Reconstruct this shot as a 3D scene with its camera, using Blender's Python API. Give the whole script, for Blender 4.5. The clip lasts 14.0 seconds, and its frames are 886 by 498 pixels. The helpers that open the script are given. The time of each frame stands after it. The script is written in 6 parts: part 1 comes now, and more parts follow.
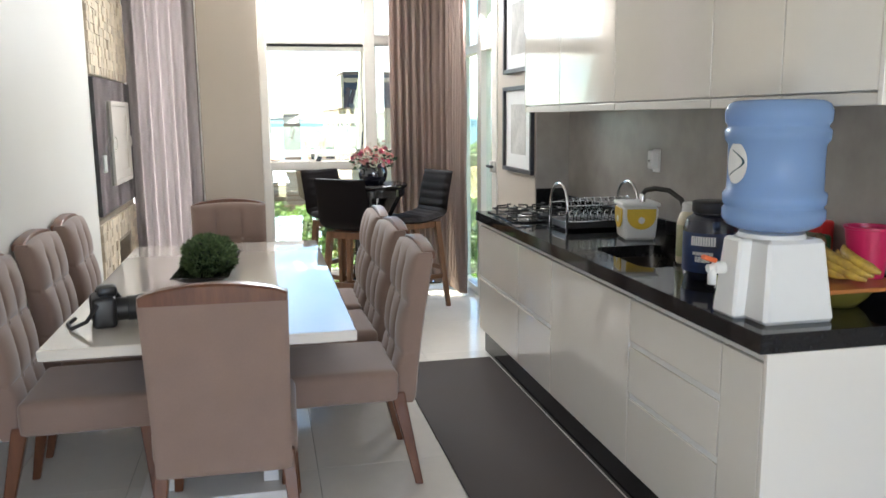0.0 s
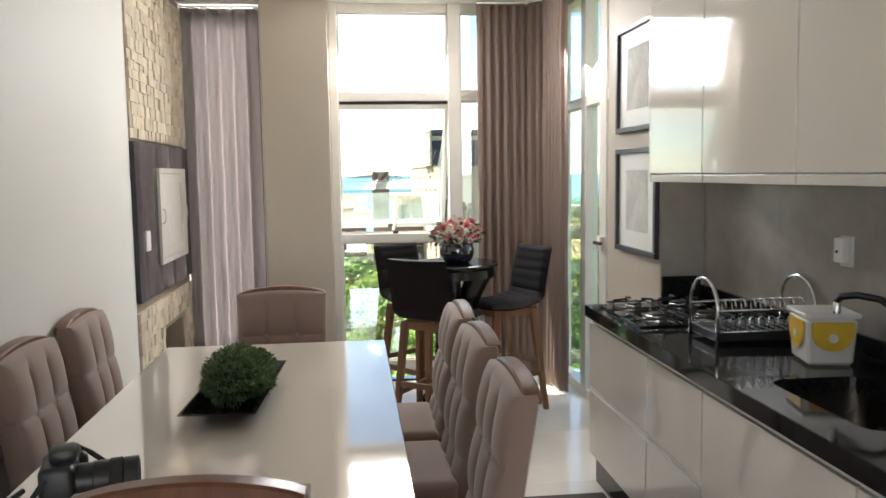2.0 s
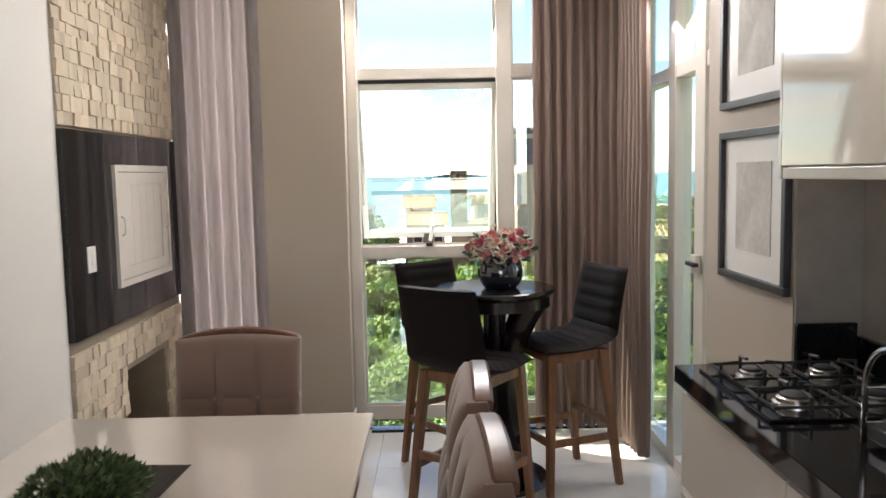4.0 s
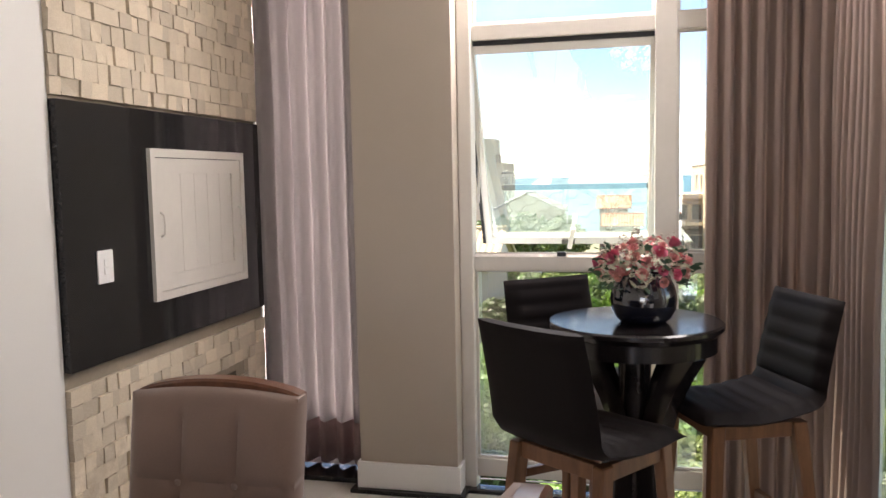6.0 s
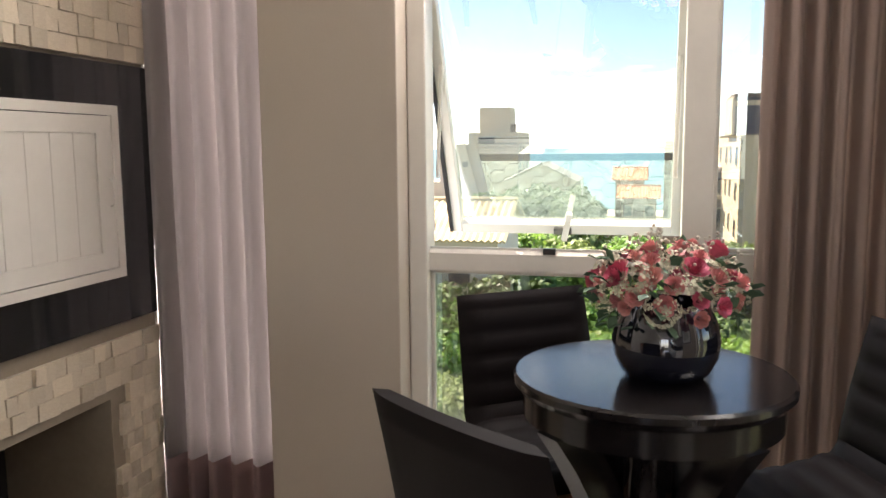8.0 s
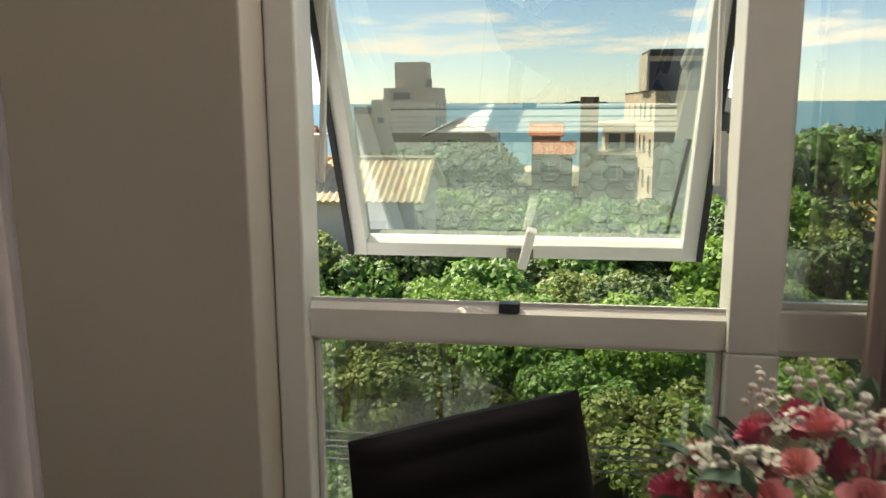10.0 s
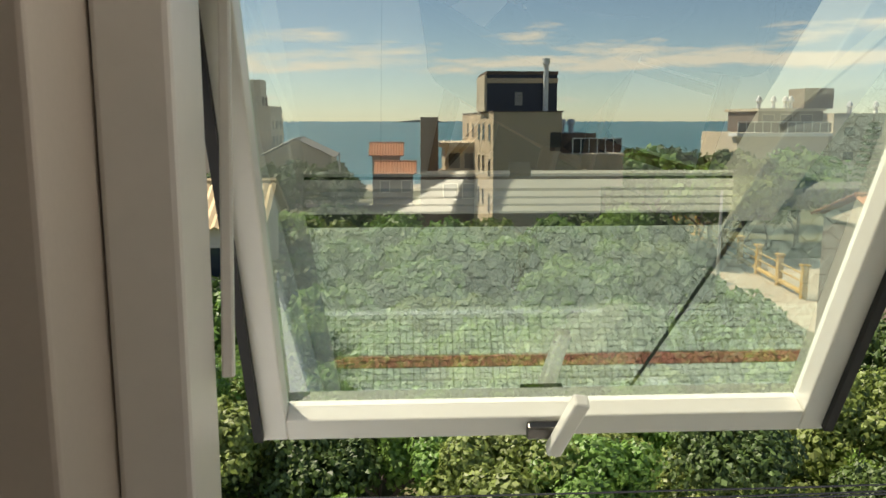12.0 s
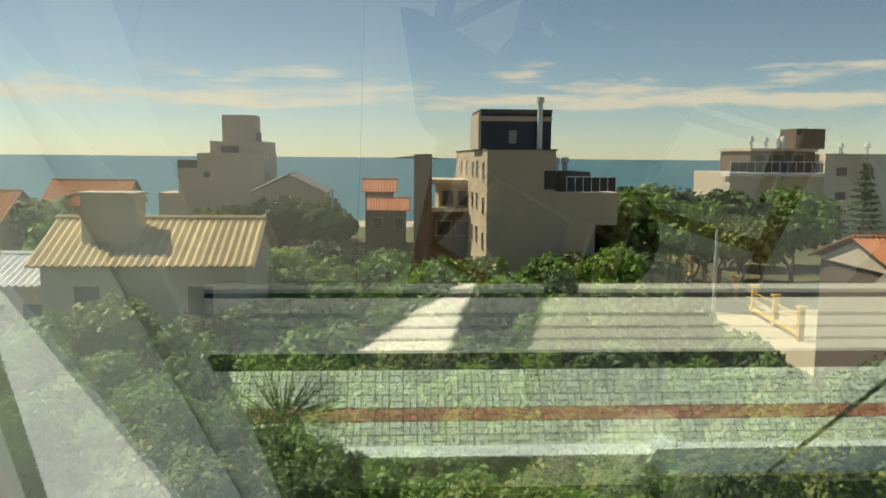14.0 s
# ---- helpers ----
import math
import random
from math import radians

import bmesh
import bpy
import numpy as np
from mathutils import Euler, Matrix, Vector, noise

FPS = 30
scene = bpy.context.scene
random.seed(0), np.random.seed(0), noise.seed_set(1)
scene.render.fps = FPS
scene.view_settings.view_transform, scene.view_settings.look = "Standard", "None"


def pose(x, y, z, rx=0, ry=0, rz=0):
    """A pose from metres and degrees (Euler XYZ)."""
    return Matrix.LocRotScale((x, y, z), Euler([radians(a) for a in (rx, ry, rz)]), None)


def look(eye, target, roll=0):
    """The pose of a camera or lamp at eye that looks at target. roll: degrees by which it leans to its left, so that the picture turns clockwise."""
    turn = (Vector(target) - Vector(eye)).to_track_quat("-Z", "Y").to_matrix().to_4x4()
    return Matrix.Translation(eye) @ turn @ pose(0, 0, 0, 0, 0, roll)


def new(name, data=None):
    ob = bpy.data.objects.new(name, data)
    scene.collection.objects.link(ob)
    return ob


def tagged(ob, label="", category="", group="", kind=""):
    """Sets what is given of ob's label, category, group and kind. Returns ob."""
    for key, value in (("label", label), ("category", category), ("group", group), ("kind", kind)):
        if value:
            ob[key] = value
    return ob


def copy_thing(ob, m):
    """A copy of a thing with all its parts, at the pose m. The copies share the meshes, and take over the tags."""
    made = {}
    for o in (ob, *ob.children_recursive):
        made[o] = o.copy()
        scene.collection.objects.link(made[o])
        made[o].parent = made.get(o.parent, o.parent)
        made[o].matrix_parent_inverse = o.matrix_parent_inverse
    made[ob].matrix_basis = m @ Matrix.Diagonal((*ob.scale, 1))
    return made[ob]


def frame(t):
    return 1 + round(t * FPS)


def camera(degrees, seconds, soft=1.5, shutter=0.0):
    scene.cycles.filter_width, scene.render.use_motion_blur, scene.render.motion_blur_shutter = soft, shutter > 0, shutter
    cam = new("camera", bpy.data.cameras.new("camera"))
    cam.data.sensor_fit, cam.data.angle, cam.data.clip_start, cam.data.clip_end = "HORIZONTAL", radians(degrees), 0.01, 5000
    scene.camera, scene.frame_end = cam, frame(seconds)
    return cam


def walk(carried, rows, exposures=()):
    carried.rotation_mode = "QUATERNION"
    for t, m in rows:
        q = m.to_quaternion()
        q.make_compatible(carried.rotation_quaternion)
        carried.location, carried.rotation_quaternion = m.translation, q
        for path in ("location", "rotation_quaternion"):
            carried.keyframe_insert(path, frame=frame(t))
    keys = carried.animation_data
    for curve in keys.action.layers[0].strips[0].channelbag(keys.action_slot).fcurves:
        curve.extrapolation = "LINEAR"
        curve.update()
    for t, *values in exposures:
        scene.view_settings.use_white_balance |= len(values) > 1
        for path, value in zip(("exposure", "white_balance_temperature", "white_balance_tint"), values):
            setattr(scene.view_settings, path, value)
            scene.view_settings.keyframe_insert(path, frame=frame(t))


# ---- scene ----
cam = camera(57.9, 14.0, shutter=0.3)
PATH = [
    (0, (0.775, -0.621, 1.553), (1.204, 1.305, 1.226), -0.5),
    (0.5, (0.824, -0.394, 1.586), (1.251, 1.541, 1.317), -0.5),
    (1, (0.817, -0.138, 1.594), (1.201, 1.813, 1.384), -0.5),
    (1.5, (0.869, 0.119, 1.629), (1.205, 2.08, 1.431), -0.7),
    (2, (0.937, 0.407, 1.625), (1.157, 2.386, 1.438), -0.8),
    (2.5, (1.044, 0.716, 1.663), (1.153, 2.703, 1.46), -1.0),
    (5, (1.457, 2.326, 1.561), (1.332, 4.315, 1.396), -1.0),
    (5.5, (1.541, 2.601, 1.552), (1.212, 4.567, 1.391), -1.2),
    (6, (1.594, 2.877, 1.545), (1.132, 4.815, 1.368), -1.1),
    (6.5, (1.637, 3.167, 1.555), (1.099, 5.084, 1.361), -1.0),
    (7, (1.723, 3.493, 1.541), (1.143, 5.395, 1.328), -1.0),
    (7.5, (1.656, 3.744, 1.517), (1.115, 5.656, 1.29), -0.5),
    (9.8, (1.407, 4.978, 1.606), (1.081, 6.918, 1.246), -0.9),
    (10, (1.366, 5.095, 1.588), (1.074, 7.04, 1.226), -0.4),
    (10.5, (1.262, 5.344, 1.64), (1.022, 7.296, 1.278), -0.4),
    (11, (1.166, 5.563, 1.655), (0.972, 7.524, 1.31), -0.2),
    (11.5, (1.091, 5.808, 1.661), (1.08, 7.782, 1.337), 0.3),
    (12, (1.03, 5.965, 1.678), (1.134, 7.937, 1.359), 0.0),
    (12.5, (1.044, 6.144, 1.689), (1.167, 8.116, 1.382), 0.4),
    (13, (1.057, 6.348, 1.691), (1.182, 8.323, 1.399), 0.7),
    (13.5, (1.063, 6.485, 1.703), (1.185, 8.463, 1.434), 0.4),
    (14, (1.064, 6.59, 1.73), (1.186, 8.573, 1.5), 0.5),
]
EXPOSURES = [(0.0, 3.1, 6100, 11), (1.0, 2.9, 6350, 12), (2.7, 2.6, 6450, 13), (5.0, 2.4, 6700, 20), (6.2, 2.45, 6700, 21), (7.5, 2.6, 6700, 21), (8.6, 1.8, 6950, 14), (9.8, 1.45, 6900, 12), (11.0, 0.8, 7050, 13), (12.5, 0.85, 7050, 13), (14.0, 0.85, 7050, 13)]
walk(cam, [(t, look(eye, target, roll)) for t, eye, target, roll in PATH], EXPOSURES)

# ---- world, sun, large lights ----
SUN_DIR = Vector((-1.1, 0.58, 1.75)).normalized()


def make_world():
    w = bpy.data.worlds.new("sky")
    scene.world = w
    w.use_nodes = True
    nt = w.node_tree
    nt.nodes.clear()
    out = nt.nodes.new("ShaderNodeOutputWorld")
    bg = nt.nodes.new("ShaderNodeBackground")
    sky = nt.nodes.new("ShaderNodeTexSky")
    sky.sky_type = "NISHITA"
    sky.sun_disc = False
    sky.sun_elevation = math.asin(SUN_DIR.z)
    sky.sun_rotation = math.atan2(SUN_DIR.x, SUN_DIR.y)
    sky.air_density, sky.dust_density, sky.ozone_density = 0.75, 0.1, 1.5
    # low streaks of cumulus over the sea
    tc = nt.nodes.new("ShaderNodeTexCoord")
    mp = nt.nodes.new("ShaderNodeMapping")
    mp.inputs["Scale"].default_value = (5.0, 5.0, 34.0)
    no = nt.nodes.new("ShaderNodeTexNoise")
    no.inputs["Scale"].default_value = 1.6
    no.inputs["Detail"].default_value = 7.0
    no.inputs["Roughness"].default_value = 0.6
    sep = nt.nodes.new("ShaderNodeSeparateXYZ")
    band = nt.nodes.new("ShaderNodeValToRGB")
    el = band.color_ramp.elements
    el[0].position, el[0].color = 0.0, (0.3, 0.3, 0.3, 1)
    el[1].position, el[1].color = 0.15, (0, 0, 0, 1)
    for pos, v in ((0.05, 0.26), (0.06, 0.5), (0.068, 0.56), (0.078, 0.40), (0.1, 0.40)):
        e = el.new(pos)
        e.color = (v, v, v, 1)
    add = nt.nodes.new("ShaderNodeMath")
    add.operation = "ADD"
    thr = nt.nodes.new("ShaderNodeMapRange")
    thr.inputs["From Min"].default_value = 0.90
    thr.inputs["From Max"].default_value = 1.06
    mix = nt.nodes.new("ShaderNodeMixRGB")
    mix.inputs["Color2"].default_value = (8.0, 7.5, 6.8, 1)
    L = nt.links.new
    L(tc.outputs["Generated"], mp.inputs["Vector"])
    L(mp.outputs["Vector"], no.inputs["Vector"])
    L(tc.outputs["Generated"], sep.inputs["Vector"])
    L(sep.outputs["Z"], band.inputs["Fac"])
    L(band.outputs["Color"], add.inputs[0])
    L(no.outputs["Fac"], add.inputs[1])
    L(add.outputs["Value"], thr.inputs["Value"])
    L(thr.outputs["Result"], mix.inputs["Fac"])
    L(sky.outputs["Color"], mix.inputs["Color1"])
    L(mix.outputs["Color"], bg.inputs["Color"])
    bg.inputs["Strength"].default_value = 0.10
    L(bg.outputs["Background"], out.inputs["Surface"])


make_world()
sun_data = bpy.data.lights.new("sun", "SUN")
sun_data.energy, sun_data.angle, sun_data.color = 5.0, radians(0.5), (1.0, 0.93, 0.82)
sun = new("sun", sun_data)
sun.matrix_world = look(SUN_DIR * 50, (0, 0, 0))


def sky_lamp(eye, target, w, h, power, color=(1.0, 0.98, 0.945)):
    d = bpy.data.lights.new("window_fill", "AREA")
    d.shape, d.size, d.size_y, d.energy, d.color = "RECTANGLE", w, h, power, color
    ob = new("window_fill", d)
    ob.matrix_world = look(eye, target)
    return ob


# fill lamps added at the assumed rear window and behind the mauve curtain
sky_lamp((1.1, -3.55, 1.5), (1.1, 2.0, 1.3), 2.6, 2.2, 9)
# two more fill lamps, added inside the corner glazing's top lights
sky_lamp((1.27, 6.655, 2.56), (1.27, 3.0, 0.9), 0.8, 0.52, 8)
sky_lamp((2.50, 5.72, 2.5), (0.6, 5.2, 0.9), 0.5, 0.6, 3)
sky_lamp((-0.05, 6.885, 1.5), (-0.05, 0.0, 1.5), 0.42, 2.6, 17)


# ---- materials ----
def nodes(name):
    m = bpy.data.materials.new(name)
    m.use_nodes = True
    nt = m.node_tree
    return m, nt, nt.nodes["Principled BSDF"]


def mat(name, color, rough=0.5, metal=0.0, var=0.12, scale=3.0, fine=40.0, bump=0.05, spec=0.5, coat=0.0, sheen=0.0, stretch=(1, 1, 1), island=0.0, second=None, trans=0.0, dist=0.01):
    """A painted, woven or stone surface: two scales of mottling, a fine relief and varying gloss."""
    m, nt, b = nodes(name)
    L = nt.links.new
    tc = nt.nodes.new("ShaderNodeTexCoord")
    mp = nt.nodes.new("ShaderNodeMapping")
    mp.inputs["Scale"].default_value = stretch
    L(tc.outputs["Object"], mp.inputs["Vector"])
    n1 = nt.nodes.new("ShaderNodeTexNoise")
    n1.inputs["Scale"].default_value, n1.inputs["Detail"].default_value = scale, 5.0
    n2 = nt.nodes.new("ShaderNodeTexNoise")
    n2.inputs["Scale"].default_value, n2.inputs["Detail"].default_value = fine, 3.0
    L(mp.outputs["Vector"], n1.inputs["Vector"])
    L(mp.outputs["Vector"], n2.inputs["Vector"])
    addn = nt.nodes.new("ShaderNodeMath")
    addn.operation = "MULTIPLY_ADD"
    addn.inputs[1].default_value = 0.4
    L(n2.outputs["Fac"], addn.inputs[0])
    L(n1.outputs["Fac"], addn.inputs[2])
    rng = nt.nodes.new("ShaderNodeMapRange")
    rng.inputs["From Min"].default_value, rng.inputs["From Max"].default_value = 0.45, 0.95
    L(addn.outputs["Value"], rng.inputs["Value"])
    mix = nt.nodes.new("ShaderNodeMixRGB")
    c2 = second or tuple(min(1, c * (1 + var)) for c in color)
    c1 = color if second else tuple(c * (1 - var) for c in color)
    mix.inputs["Color1"].default_value = (*c1, 1)
    mix.inputs["Color2"].default_value = (*c2, 1)
    L(rng.outputs["Result"], mix.inputs["Fac"])
    col = mix.outputs["Color"]
    if island:
        geo = nt.nodes.new("ShaderNodeNewGeometry")
        info = nt.nodes.new("ShaderNodeObjectInfo")
        sm = nt.nodes.new("ShaderNodeMath")
        sm.operation = "ADD"
        L(geo.outputs["Random Per Island"], sm.inputs[0])
        L(info.outputs["Random"], sm.inputs[1])
        fr = nt.nodes.new("ShaderNodeMath")
        fr.operation = "FRACT"
        L(sm.outputs["Value"], fr.inputs[0])
        r2 = nt.nodes.new("ShaderNodeMapRange")
        r2.inputs["To Min"].default_value, r2.inputs["To Max"].default_value = 1 - island, 1 + island
        L(fr.outputs["Value"], r2.inputs["Value"])
        mu = nt.nodes.new("ShaderNodeMixRGB")
        mu.blend_type = "MULTIPLY"
        mu.inputs["Fac"].default_value = 1.0
        L(col, mu.inputs["Color1"])
        L(r2.outputs["Result"], mu.inputs["Color2"])
        col = mu.outputs["Color"]
    L(col, b.inputs["Base Color"])
    rr = nt.nodes.new("ShaderNodeMapRange")
    rr.inputs["To Min"].default_value, rr.inputs["To Max"].default_value = max(0.0, rough * 0.85), min(1, rough * 1.15)
    L(n1.outputs["Fac"], rr.inputs["Value"])
    L(rr.outputs["Result"], b.inputs["Roughness"])
    b.inputs["Metallic"].default_value = metal
    b.inputs["Specular IOR Level"].default_value = spec
    b.inputs["Coat Weight"].default_value = coat
    b.inputs["Coat Roughness"].default_value = 0.03
    b.inputs["Sheen Weight"].default_value = sheen
    if bump:
        bp = nt.nodes.new("ShaderNodeBump")
        bp.inputs["Strength"].default_value, bp.inputs["Distance"].default_value = bump, dist
        L(addn.outputs["Value"], bp.inputs["Height"])
        L(bp.outputs["Normal"], b.inputs["Normal"])
    if trans:
        tr = nt.nodes.new("ShaderNodeBsdfTranslucent")
        L(col, tr.inputs["Color"])
        ms = nt.nodes.new("ShaderNodeMixShader")
        ms.inputs["Fac"].default_value = trans
        out = nt.nodes["Material Output"]
        L(b.outputs["BSDF"], ms.inputs[1])
        L(tr.outputs["BSDF"], ms.inputs[2])
        L(ms.outputs["Shader"], out.inputs["Surface"])
    return m


def glass_mat(name, tint, reflect, rough=0.0):
    """Solar glass: lets tinted light through and mirrors a part of it."""
    m, nt, b = nodes(name)
    nt.nodes.remove(b)
    L = nt.links.new
    tr = nt.nodes.new("ShaderNodeBsdfTransparent")
    tr.inputs["Color"].default_value = (*tint, 1)
    gl = nt.nodes.new("ShaderNodeBsdfGlossy")
    gl.inputs["Roughness"].default_value = rough
    gl.inputs["Color"].default_value = (0.9, 1.0, 0.95, 1)
    lw = nt.nodes.new("ShaderNodeLayerWeight")
    lw.inputs["Blend"].default_value = 0.5
    pw = nt.nodes.new("ShaderNodeMath")
    pw.operation = "POWER"
    pw.inputs[1].default_value = 5.0
    L(lw.outputs["Facing"], pw.inputs[0])
    ad = nt.nodes.new("ShaderNodeMath")
    ad.operation = "MULTIPLY_ADD"
    ad.use_clamp = True
    ad.inputs[1].default_value = 0.6
    ad.inputs[2].default_value = reflect
    L(pw.outputs["Value"], ad.inputs[0])
    ms = nt.nodes.new("ShaderNodeMixShader")
    L(ad.outputs["Value"], ms.inputs["Fac"])
    L(tr.outputs["BSDF"], ms.inputs[1])
    L(gl.outputs["BSDF"], ms.inputs[2])
    L(ms.outputs["Shader"], nt.nodes["Material Output"].inputs["Surface"])
    return m


M_wall = mat("white_wall_paint", (0.74, 0.72, 0.68), 0.6, var=0.03, scale=1.2, bump=0.03, fine=180)
M_wall_tan = mat("greige_wall_paint", (0.45, 0.39, 0.325), 0.6, var=0.04, scale=1.5, bump=0.03, fine=150)
M_ceiling = mat("ceiling_paint", (0.82, 0.80, 0.77), 0.8, var=0.02, bump=0.02)
M_floor = mat("polished_porcelain", (0.79, 0.76, 0.70), 0.12, var=0.05, scale=1.4, fine=14, bump=0.0, spec=0.5, island=0.02)
M_grout = mat("grout", (0.45, 0.42, 0.38), 0.8)
M_cement = mat("burnt_cement", (0.25, 0.225, 0.20), 0.32, second=(0.42, 0.39, 0.355), scale=2.2, fine=9, bump=0.02)
M_white_alu = mat("white_powder_coated_aluminium", (0.67, 0.63, 0.57), 0.35, var=0.04, scale=6, bump=0.02)
# lighter copy of the frame white, with the sash's sunlight put into the colour
M_sunlit_sash = mat("white_sash_sunlit", (0.82, 0.80, 0.74), 0.3, var=0.03, scale=6, bump=0.02)
M_white_lacq = mat("white_gloss_lacquer", (0.80, 0.755, 0.685), 0.07, var=0.015, bump=0.0, coat=0.6)
M_white_mat = mat("white_satin_board", (0.80, 0.79, 0.77), 0.4, var=0.02, bump=0.01)
M_granite = mat("black_polished_granite", (0.012, 0.012, 0.013), 0.06, second=(0.018, 0.018, 0.019), scale=90, fine=300, bump=0.0)
M_black = mat("black_plastic", (0.015, 0.015, 0.016), 0.4, var=0.2)
# black rubber parts, and the strips that paint shaded gaps of the window
M_rubber_and_gap = mat("black_gasket_and_gap", (0.02, 0.02, 0.022), 0.7)
M_iron = mat("black_cast_iron", (0.02, 0.02, 0.02), 0.55, bump=0.1, fine=200)
M_steel = mat("brushed_steel", (0.62, 0.61, 0.59), 0.24, metal=1.0, var=0.05, fine=220, stretch=(1, 8, 1))
M_chrome = mat("chrome", (0.75, 0.75, 0.76), 0.08, metal=1.0, var=0.02, bump=0)
M_leather = mat("black_leatherette", (0.009, 0.0065, 0.0065), 0.6, var=0.2, scale=5, fine=260, bump=0.12, spec=0.12, dist=0.002)
M_fabric = mat("taupe_suede_fabric", (0.255, 0.172, 0.136), 0.9, var=0.1, scale=6, fine=240, bump=0.15, sheen=0.4, dist=0.002)
M_fabric_back = mat("taupe_suede_back", (0.31, 0.23, 0.20), 0.9, var=0.08, scale=4, fine=240, bump=0.15, sheen=0.4, dist=0.002)
M_wood_red = mat("reddish_stained_wood", (0.095, 0.035, 0.018), 0.3, second=(0.17, 0.065, 0.03), scale=5, fine=45, stretch=(6, 6, 0.7), bump=0.03)
M_wood_stool = mat("walnut_stained_wood", (0.13, 0.055, 0.025), 0.38, second=(0.25, 0.115, 0.05), scale=5, fine=45, stretch=(6, 6, 0.7), bump=0.03)
M_blackwood = mat("black_lacquered_wood", (0.016, 0.013, 0.013), 0.16, var=0.2, fine=60, stretch=(1, 8, 1), bump=0.01)
M_table = mat("off_white_lacquered_tabletop", (0.72, 0.66, 0.58), 0.06, var=0.02, bump=0.0, coat=1.0)
M_mat = mat("dark_brown_rubber_mat", (0.05, 0.036, 0.030), 0.75, var=0.15, fine=300, bump=0.1)
M_curtain = mat("mauve_linen_curtain", (0.30, 0.275, 0.27), 0.95, var=0.08, scale=5, fine=260, stretch=(1, 1, 0.15), bump=0.08, trans=0.42, dist=0.002)
M_hem = mat("mauve_curtain_hem", (0.31, 0.22, 0.22), 0.95, var=0.08, fine=260, bump=0.08, trans=0.12, dist=0.002)
M_curtain2 = mat("taupe_curtain", (0.40, 0.305, 0.265), 0.95, var=0.08, scale=5, fine=260, stretch=(1, 1, 0.15), bump=0.08, trans=0.45, dist=0.002)
M_stone = mat("travertine_mosaic", (0.52, 0.43, 0.32), 0.8, second=(0.70, 0.61, 0.48), scale=22, fine=140, bump=0.3, island=0.17, dist=0.004)
M_stone_joint = mat("stone_backing", (0.30, 0.25, 0.19), 0.9)
M_firebox = mat("dark_firebox_lining", (0.02, 0.018, 0.017), 0.9)
M_pier = mat("weathered_white_paint", (0.74, 0.73, 0.70), 0.9, second=(0.88, 0.87, 0.85), scale=5, fine=60, bump=0.3, dist=0.01)
M_glass = glass_mat("green_solar_glass", (0.86, 0.90, 0.82), 0.44)
M_glass_sash = glass_mat("green_solar_glass_sash", (0.78, 0.83, 0.745), 0.46)
M_glass_bare = glass_mat("uncoated_glass_face", (0.99, 0.995, 0.99), 0.015)
M_glass_clear = glass_mat("clear_glass", (0.97, 0.98, 0.98), 0.03)


# ---- building helpers ----
def mesh_of(bm, name, material=None, smooth=None):
    me = bpy.data.meshes.new(name)
    if smooth:
        for f in bm.faces:
            f.smooth = True
    bm.normal_update()
    if smooth and smooth is not True:
        for e in bm.edges:
            if len(e.link_faces) == 2 and e.calc_face_angle(0) > smooth:
                e.smooth = False
    bm.to_mesh(me)
    bm.free()
    if material:
        me.materials.append(material)
    return me


def part(name, bm, material, parent=None, label="", smooth=None):
    ob = new(name, mesh_of(bm, name, material, smooth))
    if parent:
        ob.parent = parent
    return tagged(ob, label)


def thing(name, m, label, category, group="", kind=""):
    ob = new(name)
    ob.matrix_world = m
    return tagged(ob, label, category, group, kind)


def single(name, bm, material, label, category, m=None, group="", kind="", smooth=None):
    ob = part(name, bm, material, None, "", smooth)
    if m is not None:
        ob.matrix_world = m
    return tagged(ob, label, category, group, kind)


def setting(name, bm, material, label="", smooth=None):
    ob = part(name, bm, material, None, label, smooth)
    return tagged(ob, label, "", "", "structure")


def box(x0, x1, y0, y1, z0, z1, bevel=0.0, seg=2, bm=None):
    own = bmesh.new()
    bmesh.ops.create_cube(own, size=1.0)
    for v in own.verts:
        v.co = Vector(((x0 + x1) / 2 + v.co.x * (x1 - x0), (y0 + y1) / 2 + v.co.y * (y1 - y0), (z0 + z1) / 2 + v.co.z * (z1 - z0)))
    if bevel:
        bmesh.ops.bevel(own, geom=own.edges[:], offset=bevel, segments=seg, profile=0.5, affect="EDGES")
    return join(bm, own)


def join(bm, own):
    if bm is None:
        return own
    me = bpy.data.meshes.new("join")
    own.to_mesh(me)
    own.free()
    bm.from_mesh(me)
    bpy.data.meshes.remove(me)
    return bm


def moved(bm, m):
    bmesh.ops.transform(bm, matrix=m, verts=bm.verts[:])
    return bm


def lathe(profile, seg=32, bm=None, cap=True):
    """A turned form from (radius, z) pairs."""
    own = bmesh.new()
    rings = []
    for r, z in profile:
        if r < 1e-5:
            rings.append([own.verts.new((0, 0, z))])
        else:
            rings.append([own.verts.new((r * math.cos(2 * math.pi * i / seg), r * math.sin(2 * math.pi * i / seg), z)) for i in range(seg)])
    for a, b in zip(rings, rings[1:]):
        for i in range(seg):
            j = (i + 1) % seg
            q = [a[i % len(a)], a[j % len(a)], b[j % len(b)], b[i % len(b)]]
            q = list(dict.fromkeys(q))
            if len(q) > 2:
                own.faces.new(q)
    if cap:
        for r in (rings[0], rings[-1]):
            if len(r) > 2:
                own.faces.new(r)
    bmesh.ops.recalc_face_normals(own, faces=own.faces[:])
    return join(bm, own)


